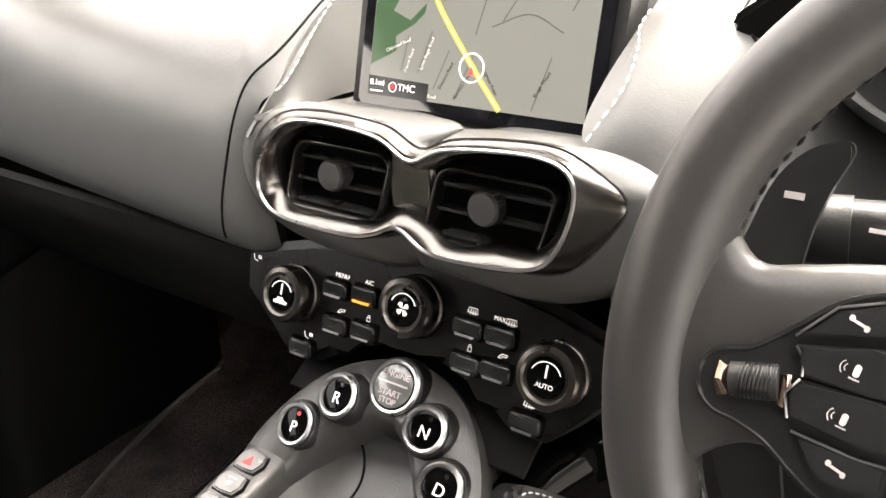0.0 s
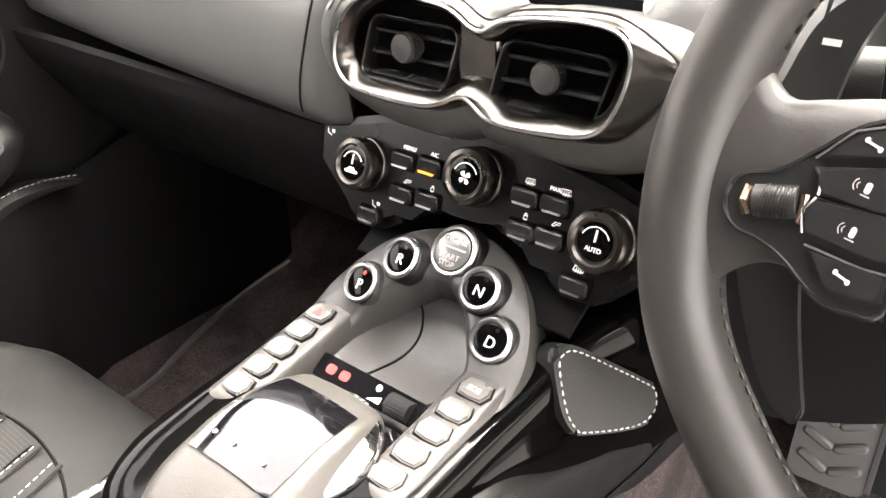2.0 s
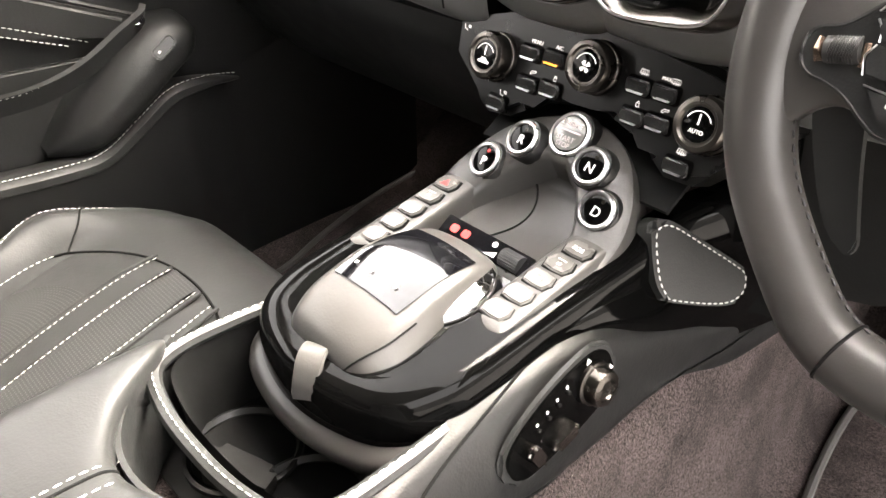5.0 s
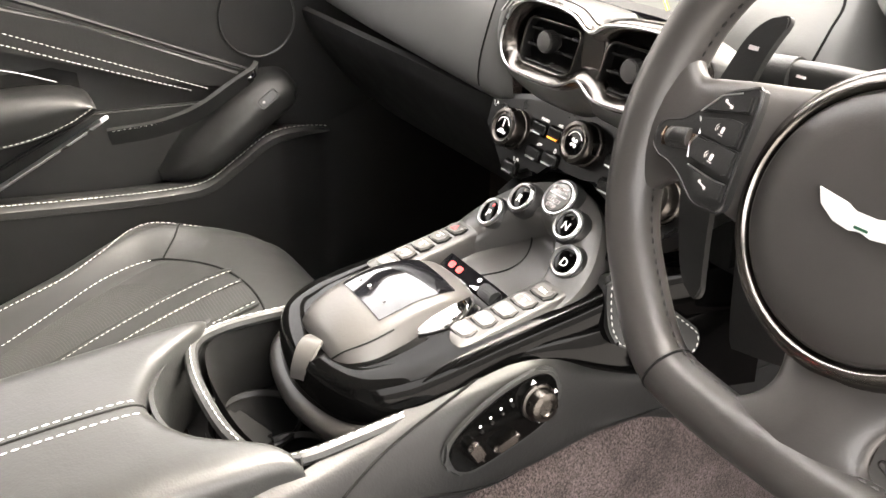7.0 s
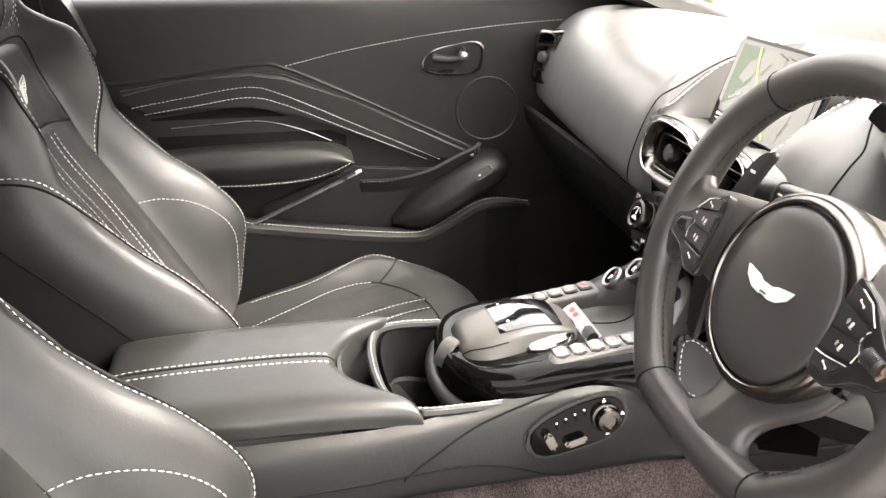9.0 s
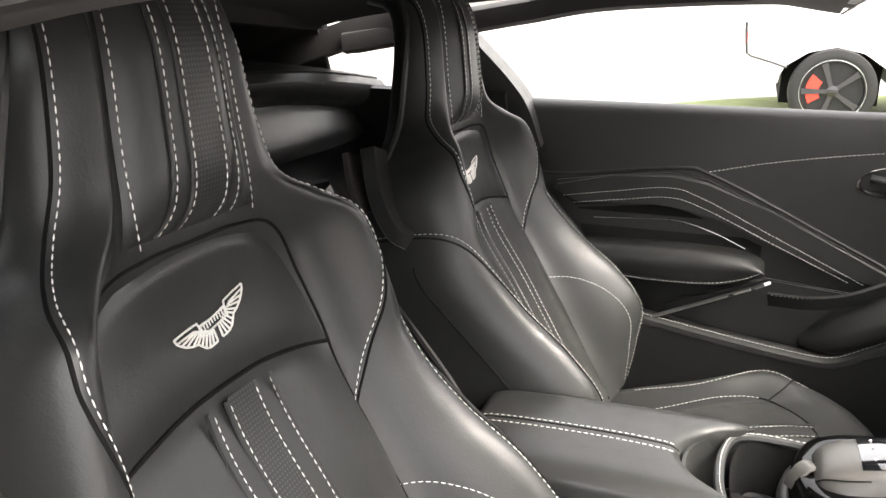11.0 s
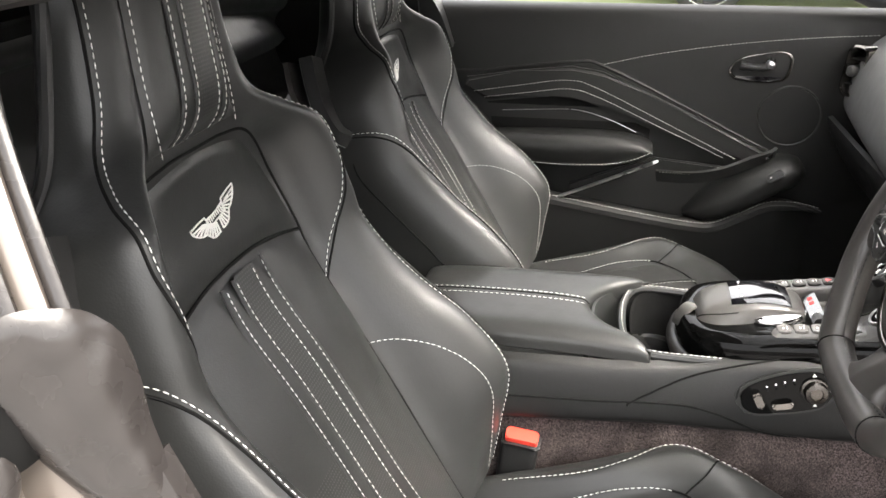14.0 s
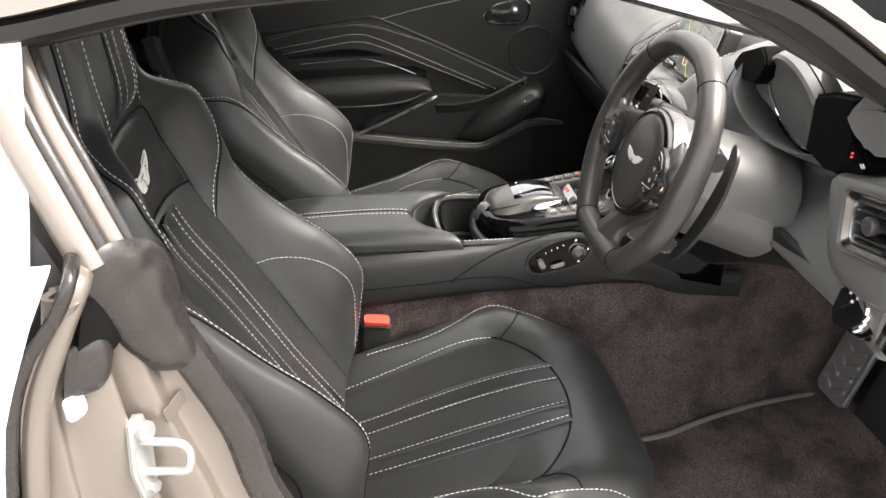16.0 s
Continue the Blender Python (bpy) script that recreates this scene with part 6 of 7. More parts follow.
S = Surf([[(x, y, z) for y in (-0.46, -0.2, 0.05, 0.3, 0.55, 0.80)] for x, z in ((-0.80, 0.675), (-0.785, 0.688), (-0.765, 0.688), (-0.750, 0.680), (-0.742, 0.655), (-0.737, 0.60), (DX, 0.52), (DX, 0.42), (-0.742, 0.30), (-0.742, 0.10), (-0.735, -0.06))])
part("door_card", S.mesh(30, 44, thick=0.004), TRIM, pd)


def dpath(pts, x, n=40):
    return curve([(x, y, z) for y, z in pts], n)


def dslab(pts, depth, x0, bevel=0.006, n=0):
    """A raised pad on the door: outline (y, z) drawn inwards from x0."""
    q = [(p.x, p.y) for p in curve([(a, b, 0) for a, b in pts], n, True)] if n else pts
    return prism(q, depth, Matrix(((0, 0, 1, x0), (1, 0, 0, 0), (0, 1, 0, 0), (0, 0, 0, 1))), bevel, 3)


part("upper_crease", tube(dpath([(-0.40, 0.555), (-0.30, 0.548), (-0.085, 0.574), (-0.018, 0.566), (0.15, 0.49), (0.33, 0.402), (0.40, 0.37)], DX + 0.002), 0.004, 6), TRIM, pd)
part("spear_pad", dslab([(-0.325, 0.515), (-0.315, 0.535), (-0.20, 0.553), (-0.085, 0.566), (-0.02, 0.556), (0.10, 0.505), (0.335, 0.398), (0.31, 0.368), (0.20, 0.405), (0.0, 0.482), (-0.085, 0.508), (-0.16, 0.502), (-0.27, 0.486)], 0.022, DX - 0.004, 0.008), TRIM, pd, "long raised leather spear")
part("stitching", stitch(dpath([(-0.298, 0.506), (-0.20, 0.522), (-0.094, 0.537), (-0.03, 0.522), (0.10, 0.462), (0.272, 0.381)], DX + 0.0185, 80), up=(1, 0, 0)), THREAD, pd, "white stitched line")
part("stitching", stitch(dpath([(-0.276, 0.493), (-0.18, 0.507), (-0.088, 0.518), (-0.02, 0.500), (0.10, 0.447), (0.252, 0.380)], DX + 0.0185, 80), up=(1, 0, 0), r=0.0007), THREAD, pd, "white stitched line")
part("stitching", stitch(dpath([(-0.02, 0.571), (0.10, 0.598), (0.25, 0.622), (0.40, 0.638), (0.52, 0.646)], DX + 0.004, 80), up=(1, 0, 0)), THREAD, pd, "white stitched line below the sill")
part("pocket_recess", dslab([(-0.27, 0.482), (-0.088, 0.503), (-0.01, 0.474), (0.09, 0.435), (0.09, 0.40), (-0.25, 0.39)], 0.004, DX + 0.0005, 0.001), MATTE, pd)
part("bright_line", tube(dpath([(-0.235, 0.463), (-0.15, 0.468), (-0.07, 0.470), (0.0, 0.452), (0.06, 0.426)], DX + 0.006), 0.0006, 6), SILVER, pd, "thin bright trim line")
part("rear_wedge", dslab([(-0.335, 0.515), (-0.24, 0.41), (-0.26, 0.40), (-0.34, 0.395), (-0.40, 0.42)], 0.012, DX - 0.002, 0.004), PLASTIC, pd, "dark triangular filler")
# armrest
S = Surf([[(-0.74, y, z0 - h), (-0.685, y, z0 - h), (-0.670, y, z0 - h * 0.6), (-0.668, y, z0 - h * 0.25), (-0.680, y, z0), (-0.70, y, z0 + 0.004), (-0.745, y, z0 + 0.006)] for y, z0, h in ((-0.30, 0.412, 0.050), (-0.22, 0.418, 0.056), (-0.10, 0.422, 0.066), (0.0, 0.422, 0.062), (0.06, 0.416, 0.044), (0.088, 0.406, 0.022), (0.097, 0.398, 0.008))], (1, 0, 0))
part("armrest", S.mesh(24, 30), TRIM, pd, "padded leather door armrest")
part("stitching", stitch(S.line([(0.20, 0.02), (0.21, 0.3), (0.23, 0.55), (0.30, 0.72), (0.45, 0.86)], 60, 0.0012), up=(1, 0, 0)), THREAD, pd, "white stitched armrest edge")
part("chrome_tip", prism(rounded(0.014, 0.006, 0.0025, 3), 0.003, facing((-0.672, 0.104, 0.378), (1, 0, 0.2)) @ pose(0, 0, 0, 0, 0, 25), 0.0012), SILVER, pd, "chrome tip")
part("diagonal_blade", sweep([V(-0.672, -0.13, 0.272), V(-0.668, 0.0, 0.330), V(-0.668, 0.100, 0.376)], [(-0.010, -0.0018), (0.004, -0.0018), (0.005, 0.0), (0.004, 0.0018), (-0.010, 0.0018)], up=(0, 0, 1)), SILVER, pd, "slim metal blade below the armrest")
# lower pocket with its rolled ledge
LEDGE = [(-0.36, 0.305), (-0.25, 0.300), (-0.146, 0.288), (0.05, 0.258), (0.18, 0.242), (0.236, 0.243), (0.29, 0.270), (0.345, 0.298), (0.40, 0.300), (0.45, 0.290)]
lp = dpath(LEDGE, -0.668, 60)
taper = [1.0] * 46 + [1 - 0.85 * (k / 13) ** 1.5 for k in range(14)]
part("ledge", sweep(lp, [(-0.05, -0.012), (-0.05, 0.0), (-0.02, 0.007), (0.0, 0.006), (0.008, 0.0), (0.009, -0.010), (0.004, -0.014)], up=(0, 0, 1), scales=taper), TRIM, pd, "rolled leather ledge")
part("stitching", stitch([p + V(-0.001, 0, 0.0075) for p in lp], up=(0.6, 0, 1)), THREAD, pd, "white stitched ledge")
lp2 = dpath(LEDGE[:-1] + [(0.45, 0.305), (0.55, 0.33), (0.66, 0.35), (0.80, 0.36)], -0.668, 70)
bm = bmesh.new()
g = []
for k, dz in ((0, -0.01), (0.2, 0), (0.5, 0), (0.8, 0), (1, 0)):
    g.append([bm.verts.new((-0.660 - 0.03 * k - 0.03 * min(max(p.y - 0.36, 0) / 0.08, 1), p.y, (p.z - 0.009) * (1 - k) + (-0.06) * k)) for p in lp2])
part("lower_card", sheet(bm, g), TRIM, pd)
part("pocket_face", dslab([(-0.08, 0.30), (0.10, 0.372), (0.30, 0.355), (0.30, 0.22), (-0.08, 0.26)], 0.012, DX - 0.004, 0.003), TRIM, pd)
# switch pod
S = Surf([[(-0.745, y, z0 + h), (-0.700 + b, y, z0 + h * 0.9), (-0.675 + b, y, z0 + h * 0.5), (-0.668 + b, y, z0), (-0.680 + b, y, z0 - h * 0.6), (-0.74, y, z0 - h)] for y, z0, h, b in ((0.175, 0.254, 0.012, -0.04), (0.21, 0.270, 0.036, -0.008), (0.25, 0.290, 0.052, 0.008), (0.30, 0.320, 0.054, 0.014), (0.35, 0.347, 0.047, 0.011), (0.395, 0.360, 0.032, -0.002), (0.416, 0.360, 0.010, -0.04))], (1, 0, 0))
part("switch_pod", S.mesh(24, 30), TRIM, pd, "moulded switch pod")
q = S.at(0.44, 0.66, 0)
mm = facing(q + V(0.001, 0, 0), (0.86, -0.25, 0.45)) @ pose(0, 0, 0, 0, 0, 35)
part("switch_frame", ring_sheet([[mm @ V(a, b, z) for a, b in rounded(0.034 + k, 0.015 + k, 0.006)] for k, z in ((0.003, -0.002), (0.003, 0.002), (0.0, 0.002), (-0.002, -0.001))]), PLASTIC, pd, "black switch frame")
part("window_switch", box(0.032, 0.0135, 0.003, mm, 0.001), PLASTIC, pd)
part("switch_mark", box(0.004, 0.003, 0.0006, mm @ pose(-0.009, 0, 0.002)), MARK, pd)
# pull strap
path = curve([(-0.705, 0.348, 0.405), (-0.692, 0.335, 0.398), (-0.684, 0.30, 0.385), (-0.676, 0.24, 0.360), (-0.680, 0.18, 0.346), (-0.70, 0.11, 0.340)], 30)
part("pull_strap", sweep(path, [(-0.004, -0.013), (0.004, -0.013), (0.005, 0.0), (0.004, 0.013), (-0.004, 0.013)], up=(0.35, 0.2, 1)), TRIM, pd, "leather pull strap")
part("stitching", stitch([p + V(0.007, 0, 0.010) for p in path], up=(1, 0, 0)), THREAD, pd, "white stitched strap edge")
part("strap_bolt", lathe([(0.0095, 0), (0.0095, 0.004), (0.007, 0.006), (0.004, 0.004), (0, 0.004)], facing((-0.690, 0.333, 0.400), (0.9, -0.2, 0.3)), 24), GLOSS, pd, "round black strap bolt")
part("stitching", stitch([V(-0.716, 0.30, 0.372), V(-0.716, 0.365, 0.350)], up=(1, 0, 0)), THREAD, pd)
# speaker
mm = facing((DX + 0.002, 0.370, 0.476), (1, 0, 0))
part("speaker_grille", lathe([(0.0600, 0.0), (0.0598, 0.0022), (0.03, 0.0026), (0, 0.0026)], mm, 64), TRIM, pd, "round speaker grille")
part("speaker_ring", lathe([(0.0645, 0.0), (0.0640, 0.0040), (0.0625, 0.0050), (0.0608, 0.0040), (0.0602, 0.0)], mm, 64), PLASTIC, pd, "thin round speaker ring")
# release handle in its recess
hm = facing((DX + 0.001, 0.300, 0.575), (1, 0, 0.05))
HO = [(-0.060, -0.004), (-0.050, 0.010), (-0.030, 0.021), (0.020, 0.031), (0.048, 0.031), (0.060, 0.018), (0.057, -0.010), (0.042, -0.026), (0.0, -0.030), (-0.040, -0.026), (-0.057, -0.018)]
ho = [(p.x, p.y) for p in curve([(a, b, 0) for a, b in HO], 48, True)]
part("handle_frame", ring_sheet([[hm @ V(a * k, b * k, z) for a, b in ho] for k, z in ((1.04, -0.001), (1.03, 0.006), (0.97, 0.007), (0.92, 0.004), (0.90, -0.002))]), SMOKE, pd, "smoked metal handle recess frame")
part("handle_recess", prism([(a * 0.93, b * 0.93) for a, b in ho], 0.0015, hm), GLOSS, pd)
part("door_handle", sweep([hm @ Vector(p) for p in ((-0.040, 0.004, 0.006), (-0.01, 0.0, 0.012), (0.016, 0.004, 0.016), (0.020, 0.020, 0.014))], [(a, b) for a, b in rounded(0.014, 0.019, 0.006, 4)], up=(1, 0, 0)), PLASTIC, pd, "black release lever")
part("lever_ball", lathe([(0.0, -0.012), (0.007, -0.009), (0.0105, 0), (0.007, 0.009), (0, 0.012)], hm @ pose(0.016, 0.008, 0.018), 20), SILVER, pd, "bright lever end")
# mirror outside
mr = thing("door_mirror", "white door mirror outside the passenger window", "mirror", (-0.98, 0.45, 0.72))
mg = facing((-1.0, 0.43, 0.752), (0.80, -0.60, 0.0)) @ Matrix.Diagonal((1.0, 0.64, 1, 1))
part("shell", lathe([(0.0, -0.07), (0.06, -0.06), (0.084, -0.02), (0.088, 0.005), (0.086, 0.012)], mg, 40), WHITEPAINT, mr)
part("rim", lathe([(0.0855, 0.008), (0.087, 0.014), (0.084, 0.017), (0.0805, 0.012)], mg, 40), PLASTIC, mr, "thin black rim")
part("mirror_glass", lathe([(0.082, 0.010), (0.0, 0.0105)], mg, 40), CHROME, mr, "mirror glass")
part("stalk", sweep(curve([(-0.80, 0.60, 0.682), (-0.87, 0.54, 0.694), (-0.94, 0.49, 0.715)], 10), circle(0.016, 10)), MATTE, mr)

# ---- steering wheel ----
sw = thing("steering_wheel", "black leather flat-bottomed steering wheel with round airbag", "steering wheel", (0.375, 0.297, 0.604))
WM = facing((0.375, 0.299, 0.604), (0, -math.cos(radians(21)), math.sin(radians(21))))
OUT = [(0.0, 0.152), (0.056, 0.144), (0.106, 0.116), (0.140, 0.074), (0.154, 0.026), (0.154, -0.022), (0.142, -0.064), (0.114, -0.102), (0.083, -0.130), (0.044, -0.137), (0.0, -0.138)]
wl = OUT + [(-x, y) for x, y in OUT[-2:0:-1]]
ring = curve([(x * 1.016, y * 1.016, 0) for x, y in wl], 120, True)


def rim_bm(i0, i1, r):
    bm = bmesh.new()
    g = []
    for i in range(i0, i1 + 1):
        p, a, b = ring[i % 120], ring[(i - 1) % 120], ring[(i + 1) % 120]
        d = (b - a).normalized()
        nrm = V(-d.y, d.x, 0)
        thick = r * (1 + 0.12 * math.exp(-((abs(p.x) - 0.154) / 0.02) ** 2 - (p.y / 0.05) ** 2))
        g.append([bm.verts.new(WM @ (p + nrm * (0.0164 * thick * math.cos(q)) + V(0, 0, 0.0172 * thick * math.sin(q)))) for q in [2 * math.pi * k / 20 for k in range(20)]])
    return sheet(bm, g, wrap=True)


cuts = (0, 11, 49, 71, 109, 120)
for a, b in zip(cuts, cuts[1:]):
    part("rim", rim_bm(a, b, 1.0), WHEELLEATHER, sw, "leather wrapped rim")
for c in (11, 49, 71, 109):
    p, a, b = ring[c], ring[c - 1], ring[c + 1]
    d = (b - a).normalized()
    nrm = V(-d.y, d.x, 0)
    part("rim_seam", tube([WM @ (p + nrm * 0.0165 * math.cos(q) + V(0, 0, 0.0173 * math.sin(q))) for q in [2 * math.pi * k / 24 for k in range(24)]], 0.0009, 5, True), MATTE, sw)
part("rim_stitching", stitch([WM @ V(p.x * 0.893, p.y * 0.888, 0.002) for p in ring] , r=0.0009, length=0.004, gap=0.0026), PLASTIC, sw, "dark stitched seam inside the rim")
# spokes
SM = WM @ pose(0, -0.004, 0)
HM = WM @ pose(-0.003, -0.013, -0.012) @ Matrix.Scale(0.96, 4)
for s in (-1, 1):
    S = Surf([[(s * x, y0, -0.006 - dz), (s * x, y0 + 0.002, 0.007 - dz), (s * x, (y0 + y1) / 2, 0.013 - dz), (s * x, y1 - 0.002, 0.007 - dz), (s * x, y1, -0.006 - dz), (s * x, (y0 + y1) / 2, -0.014 - dz), (s * x, y0, -0.006 - dz)] for x, y0, y1, dz in ((0.154, -0.070, 0.070, 0.000), (0.142, -0.046, 0.046, 0.000), (0.130, -0.031, 0.0325, 0.000), (0.116, -0.025, 0.034, 0.001), (0.10, -0.030, 0.037, 0.006), (0.078, -0.036, 0.040, 0.013), (0.056, -0.044, 0.044, 0.022))])
    S = Surf([[SM @ p for p in r] for r in S.rows])
    part("spoke", S.mesh(36, 24), WHEELLEATHER, sw, "leather side spoke")
S = Surf([[WM @ Vector(p) for p in ((x0, y, -0.010 - d), (x0 + 0.001, y, 0.003 - d), (x0 * 0.6 + x1 * 0.4, y, 0.010 - d), (x0 * 0.4 + x1 * 0.6, y, 0.010 - d), (x1 - 0.001, y, 0.003 - d), (x1, y, -0.010 - d), ((x0 + x1) / 2, y, -0.015 - d), (x0, y, -0.010 - d))] for y, x0, x1, d in
          ((-0.140, -0.066, 0.074, 0.0), (-0.131, -0.046, 0.056, 0.0), (-0.122, -0.028, 0.041, 0.001), (-0.110, -0.019, 0.038, 0.004), (-0.098, -0.019, 0.042, 0.009), (-0.084, -0.026, 0.052, 0.015), (-0.068, -0.040, 0.064, 0.020), (-0.05, -0.05, 0.07, 0.024))])
part("lower_spoke", S.mesh(40, 30), WHEELLEATHER, sw, "leather lower spoke")
# hub
part("hub", lathe([(0.066, -0.075), (0.080, -0.045), (0.083, -0.01), (0.080, 0.006), (0.076, 0.010)], HM, 64), SOFT, sw, "hub shell")
part("hub_ring", lathe([(0.0835, -0.016), (0.0835, 0.002), (0.0815, 0.009), (0.0775, 0.0135), (0.0735, 0.0145), (0.0715, 0.013), (0.0705, 0.009)], HM, 72), SMOKE, sw, "smoked chrome hub ring")
part("airbag_cover", lathe([(0.0705, 0.006), (0.0700, 0.012), (0.067, 0.0155), (0.05, 0.0185), (0.02, 0.020), (0, 0.020)], HM, 72), WHEELLEATHER, sw, "round leather airbag cover")
b = part("emblem", prism([(-0.030, 0.008), (-0.026, 0.000), (-0.016, -0.006), (-0.006, -0.0075), (0.0, -0.0055), (0.006, -0.0075), (0.016, -0.006), (0.026, 0.000), (0.030, 0.008), (0.012, 0.0055), (0.006, 0.0025), (-0.006, 0.0025), (-0.012, 0.0055)], 0.0022, HM @ pose(0, 0.003, 0.0192), 0.0006), BADGE, sw, "bright metal winged emblem")
GREEN = mat("green_enamel", (0.006, 0.06, 0.03), 0.3, coat=0.3)
part("emblem_bar", box(0.008, 0.0015, 0.0006, HM @ pose(0, -0.0015, 0.0213)), GREEN, b, "green enamel bar")
# switch pods on the side spokes
for s in (-1, 1):
    PM = WM @ pose(s * -0.001, -0.006, 0) @ pose(s * 0.1, 0, 0, 0, 0, -2 * s) @ pose(-s * 0.1, 0, 0)
    POD = [(p.x, p.y) for p in curve([(0.1385, -0.001, 0), (0.1370, 0.0055, 0), (0.132, 0.0092, 0), (0.123, 0.0117, 0), (0.1115, 0.021, 0), (0.100, 0.031, 0), (0.088, 0.036, 0), (0.078, 0.036, 0), (0.078, 0.0, 0), (0.078, -0.028, 0), (0.088, -0.031, 0), (0.0966, -0.0305, 0), (0.1045, -0.0255, 0), (0.115, -0.0175, 0), (0.125, -0.0135, 0), (0.132, -0.012, 0), (0.137, -0.0075, 0)], 64, True)]
    pod = part("switch_pod", prism([(s * a, c) for a, c in POD][::s], 0.007, PM @ pose(0, 0, 0.0085), 0.0010, 2), PLASTIC, sw, "black switch pod")
    part("pod_edge", tube([PM @ V(s * a, c, 0.0150) for a, c in POD], 0.0011, 5, True), PLASTIC, pod)
    KEYSET = (((0.1105, 0.0188), (0.100, 0.0300), (0.088, 0.0340), (0.080, 0.034), (0.080, 0.0246), (0.088, 0.0236)), ((0.1098, 0.0158), (0.1068, 0.0118), (0.1066, 0.0066), (0.087, 0.0052), (0.080, 0.0052), (0.080, 0.0200), (0.0884, 0.0196)),
            ((0.1070, 0.0056), (0.1105, 0.0005), (0.1088, -0.0075), (0.0840, -0.0108), (0.079, -0.0108), (0.079, 0.0040), (0.087, 0.0042)), ((0.1070, -0.0112), (0.0869, -0.0146), (0.079, -0.0146), (0.079, -0.0245), (0.088, -0.0262), (0.0977, -0.0250)))
    for n, (poly, cx, cy) in enumerate(zip(KEYSET, (0.0935, 0.0935, 0.0945, 0.0925), (0.0265, 0.0120, -0.0035, -0.0190))):
        k = part("switch_key", prism([(s * a, c) for a, c in poly][::s], 0.004, PM @ pose(0, 0, 0.0145), 0.0012), PLASTIC, pod)
        top = [PM @ V(s * a, c, 0.0180) for a, c in poly[:3]]
        part("key_edge", tube(top, 0.0005, 5), SILVER, k, "thin bright key edge")
        bm = bmesh.new()
        km = PM @ pose(s * cx, cy, 0.0186, 0, 0, -12) @ Matrix.Scale(1.22, 4)
        if n in (1, 2):
            prism(rounded(0.0016, 0.0032, 0.0007, 3), 0.0003, km @ pose(0.0014, 0.0005, 0), bm=bm)
            box(0.0026, 0.0004, 0.0003, km @ pose(0.0014, -0.0018, 0), bm=bm)
            for r in (0.0012, 0.0022):
                tube([km @ V(-0.0004 - r * math.cos(radians(q)), 0.0004 + r * math.sin(radians(q)), 0.0002) for q in range(-50, 51, 20)], 0.0002, 4, bm=bm)
        else:
            box(0.0046, 0.0007, 0.0003, km @ pose(0, 0, 0, 0, 0, -10), bm=bm)
            prism(rounded(0.0013, 0.0016, 0.0006, 3), 0.0003, km @ pose(-0.0020, 0.0007, 0), bm=bm)
            prism(rounded(0.0013, 0.0016, 0.0006, 3), 0.0003, km @ pose(0.0020, -0.0006, 0), bm=bm)
        part("key_mark", bm, MARK, k)
    wn2 = part("roller", sweep([PM @ V(s * 0.1130, 0.0022, 0.0140), PM @ V(s * 0.1280, -0.0002, 0.0135)], circle(0.0062, 24)), KNOB, pod, "ribbed thumb roller")
    bm = bmesh.new()
    for i in range(9):
        c = PM @ V(s * (0.1150 + 0.00125 * i), 0.0019 - 0.0002 * i, 0.0139)
        tube([c + (WM.to_3x3() @ V(0, 0.0063 * math.cos(q), 0.0063 * math.sin(q))) for q in [math.pi * j / 10 for j in range(11)]], 0.0004, 5, bm=bm)
    part("roller_ribs", bm, PLASTIC, wn2)
    part("roller_cap", sweep([PM @ V(s * 0.1298, -0.0056, 0.0150), PM @ V(s * 0.1314, -0.0006, 0.0158), PM @ V(s * 0.1303, 0.0044, 0.0150)], circle(0.0024, 8)), COPPER, pod, "bright copper tinted roller end")
    part("roller_cap", sweep([PM @ V(s * 0.1112, -0.0046, 0.0150), PM @ V(s * 0.1106, 0.0004, 0.0160), PM @ V(s * 0.1114, 0.0054, 0.0150)], circle(0.0018, 8)), COPPER, pod, "bright copper tinted roller end")
    # shift paddle
    blade = curve([(0.1114, 0.0720, 0), (0.1159, 0.0583, 0), (0.1194, 0.0426, 0), (0.1205, 0.0250, 0), (0.1195, 0.0, 0), (0.116, -0.03, 0), (0.110, -0.055, 0), (0.102, -0.080, 0), (0.098, -0.093, 0), (0.103, -0.098, 0), (0.118, -0.085, 0), (0.134, -0.055, 0), (0.143, -0.03, 0), (0.1470, 0.0, 0), (0.1454, 0.0222, 0), (0.1412, 0.0392, 0), (0.1361, 0.0576, 0), (0.1278, 0.0696, 0), (0.1160, 0.0760, 0)], 60, True)
    part("shift_paddle", prism([(s * p.x, p.y) for p in blade][::s], 0.005, WM @ pose(0.007 + 0.007 * s, 0, -0.0425 - 0.0095 * s), 0.0012), PLASTIC, sw, "black shift paddle")
    part("paddle_mark", box(0.007, 0.0026, 0.0006, WM @ pose(s * 0.1278, 0.0540, -0.0277)), MARK, sw)

# column, stalk, cluster
co = thing("steering_column", "black steering column shroud with indicator stalks", "steering column", (0.375, 0.38, 0.56))
S = Surf([[WM @ V(0.088 * k * math.cos(a), (0.075 * k) * math.sin(a) - 0.012, z) for a in [2 * math.pi * i / 12 for i in range(13)]] for z, k in ((-0.038, 0.7), (-0.04, 0.95), (-0.06, 1.0), (-0.12, 1.05), (-0.20, 1.1))])
part("shroud", S.mesh(40, 14), DASHPAD, co)
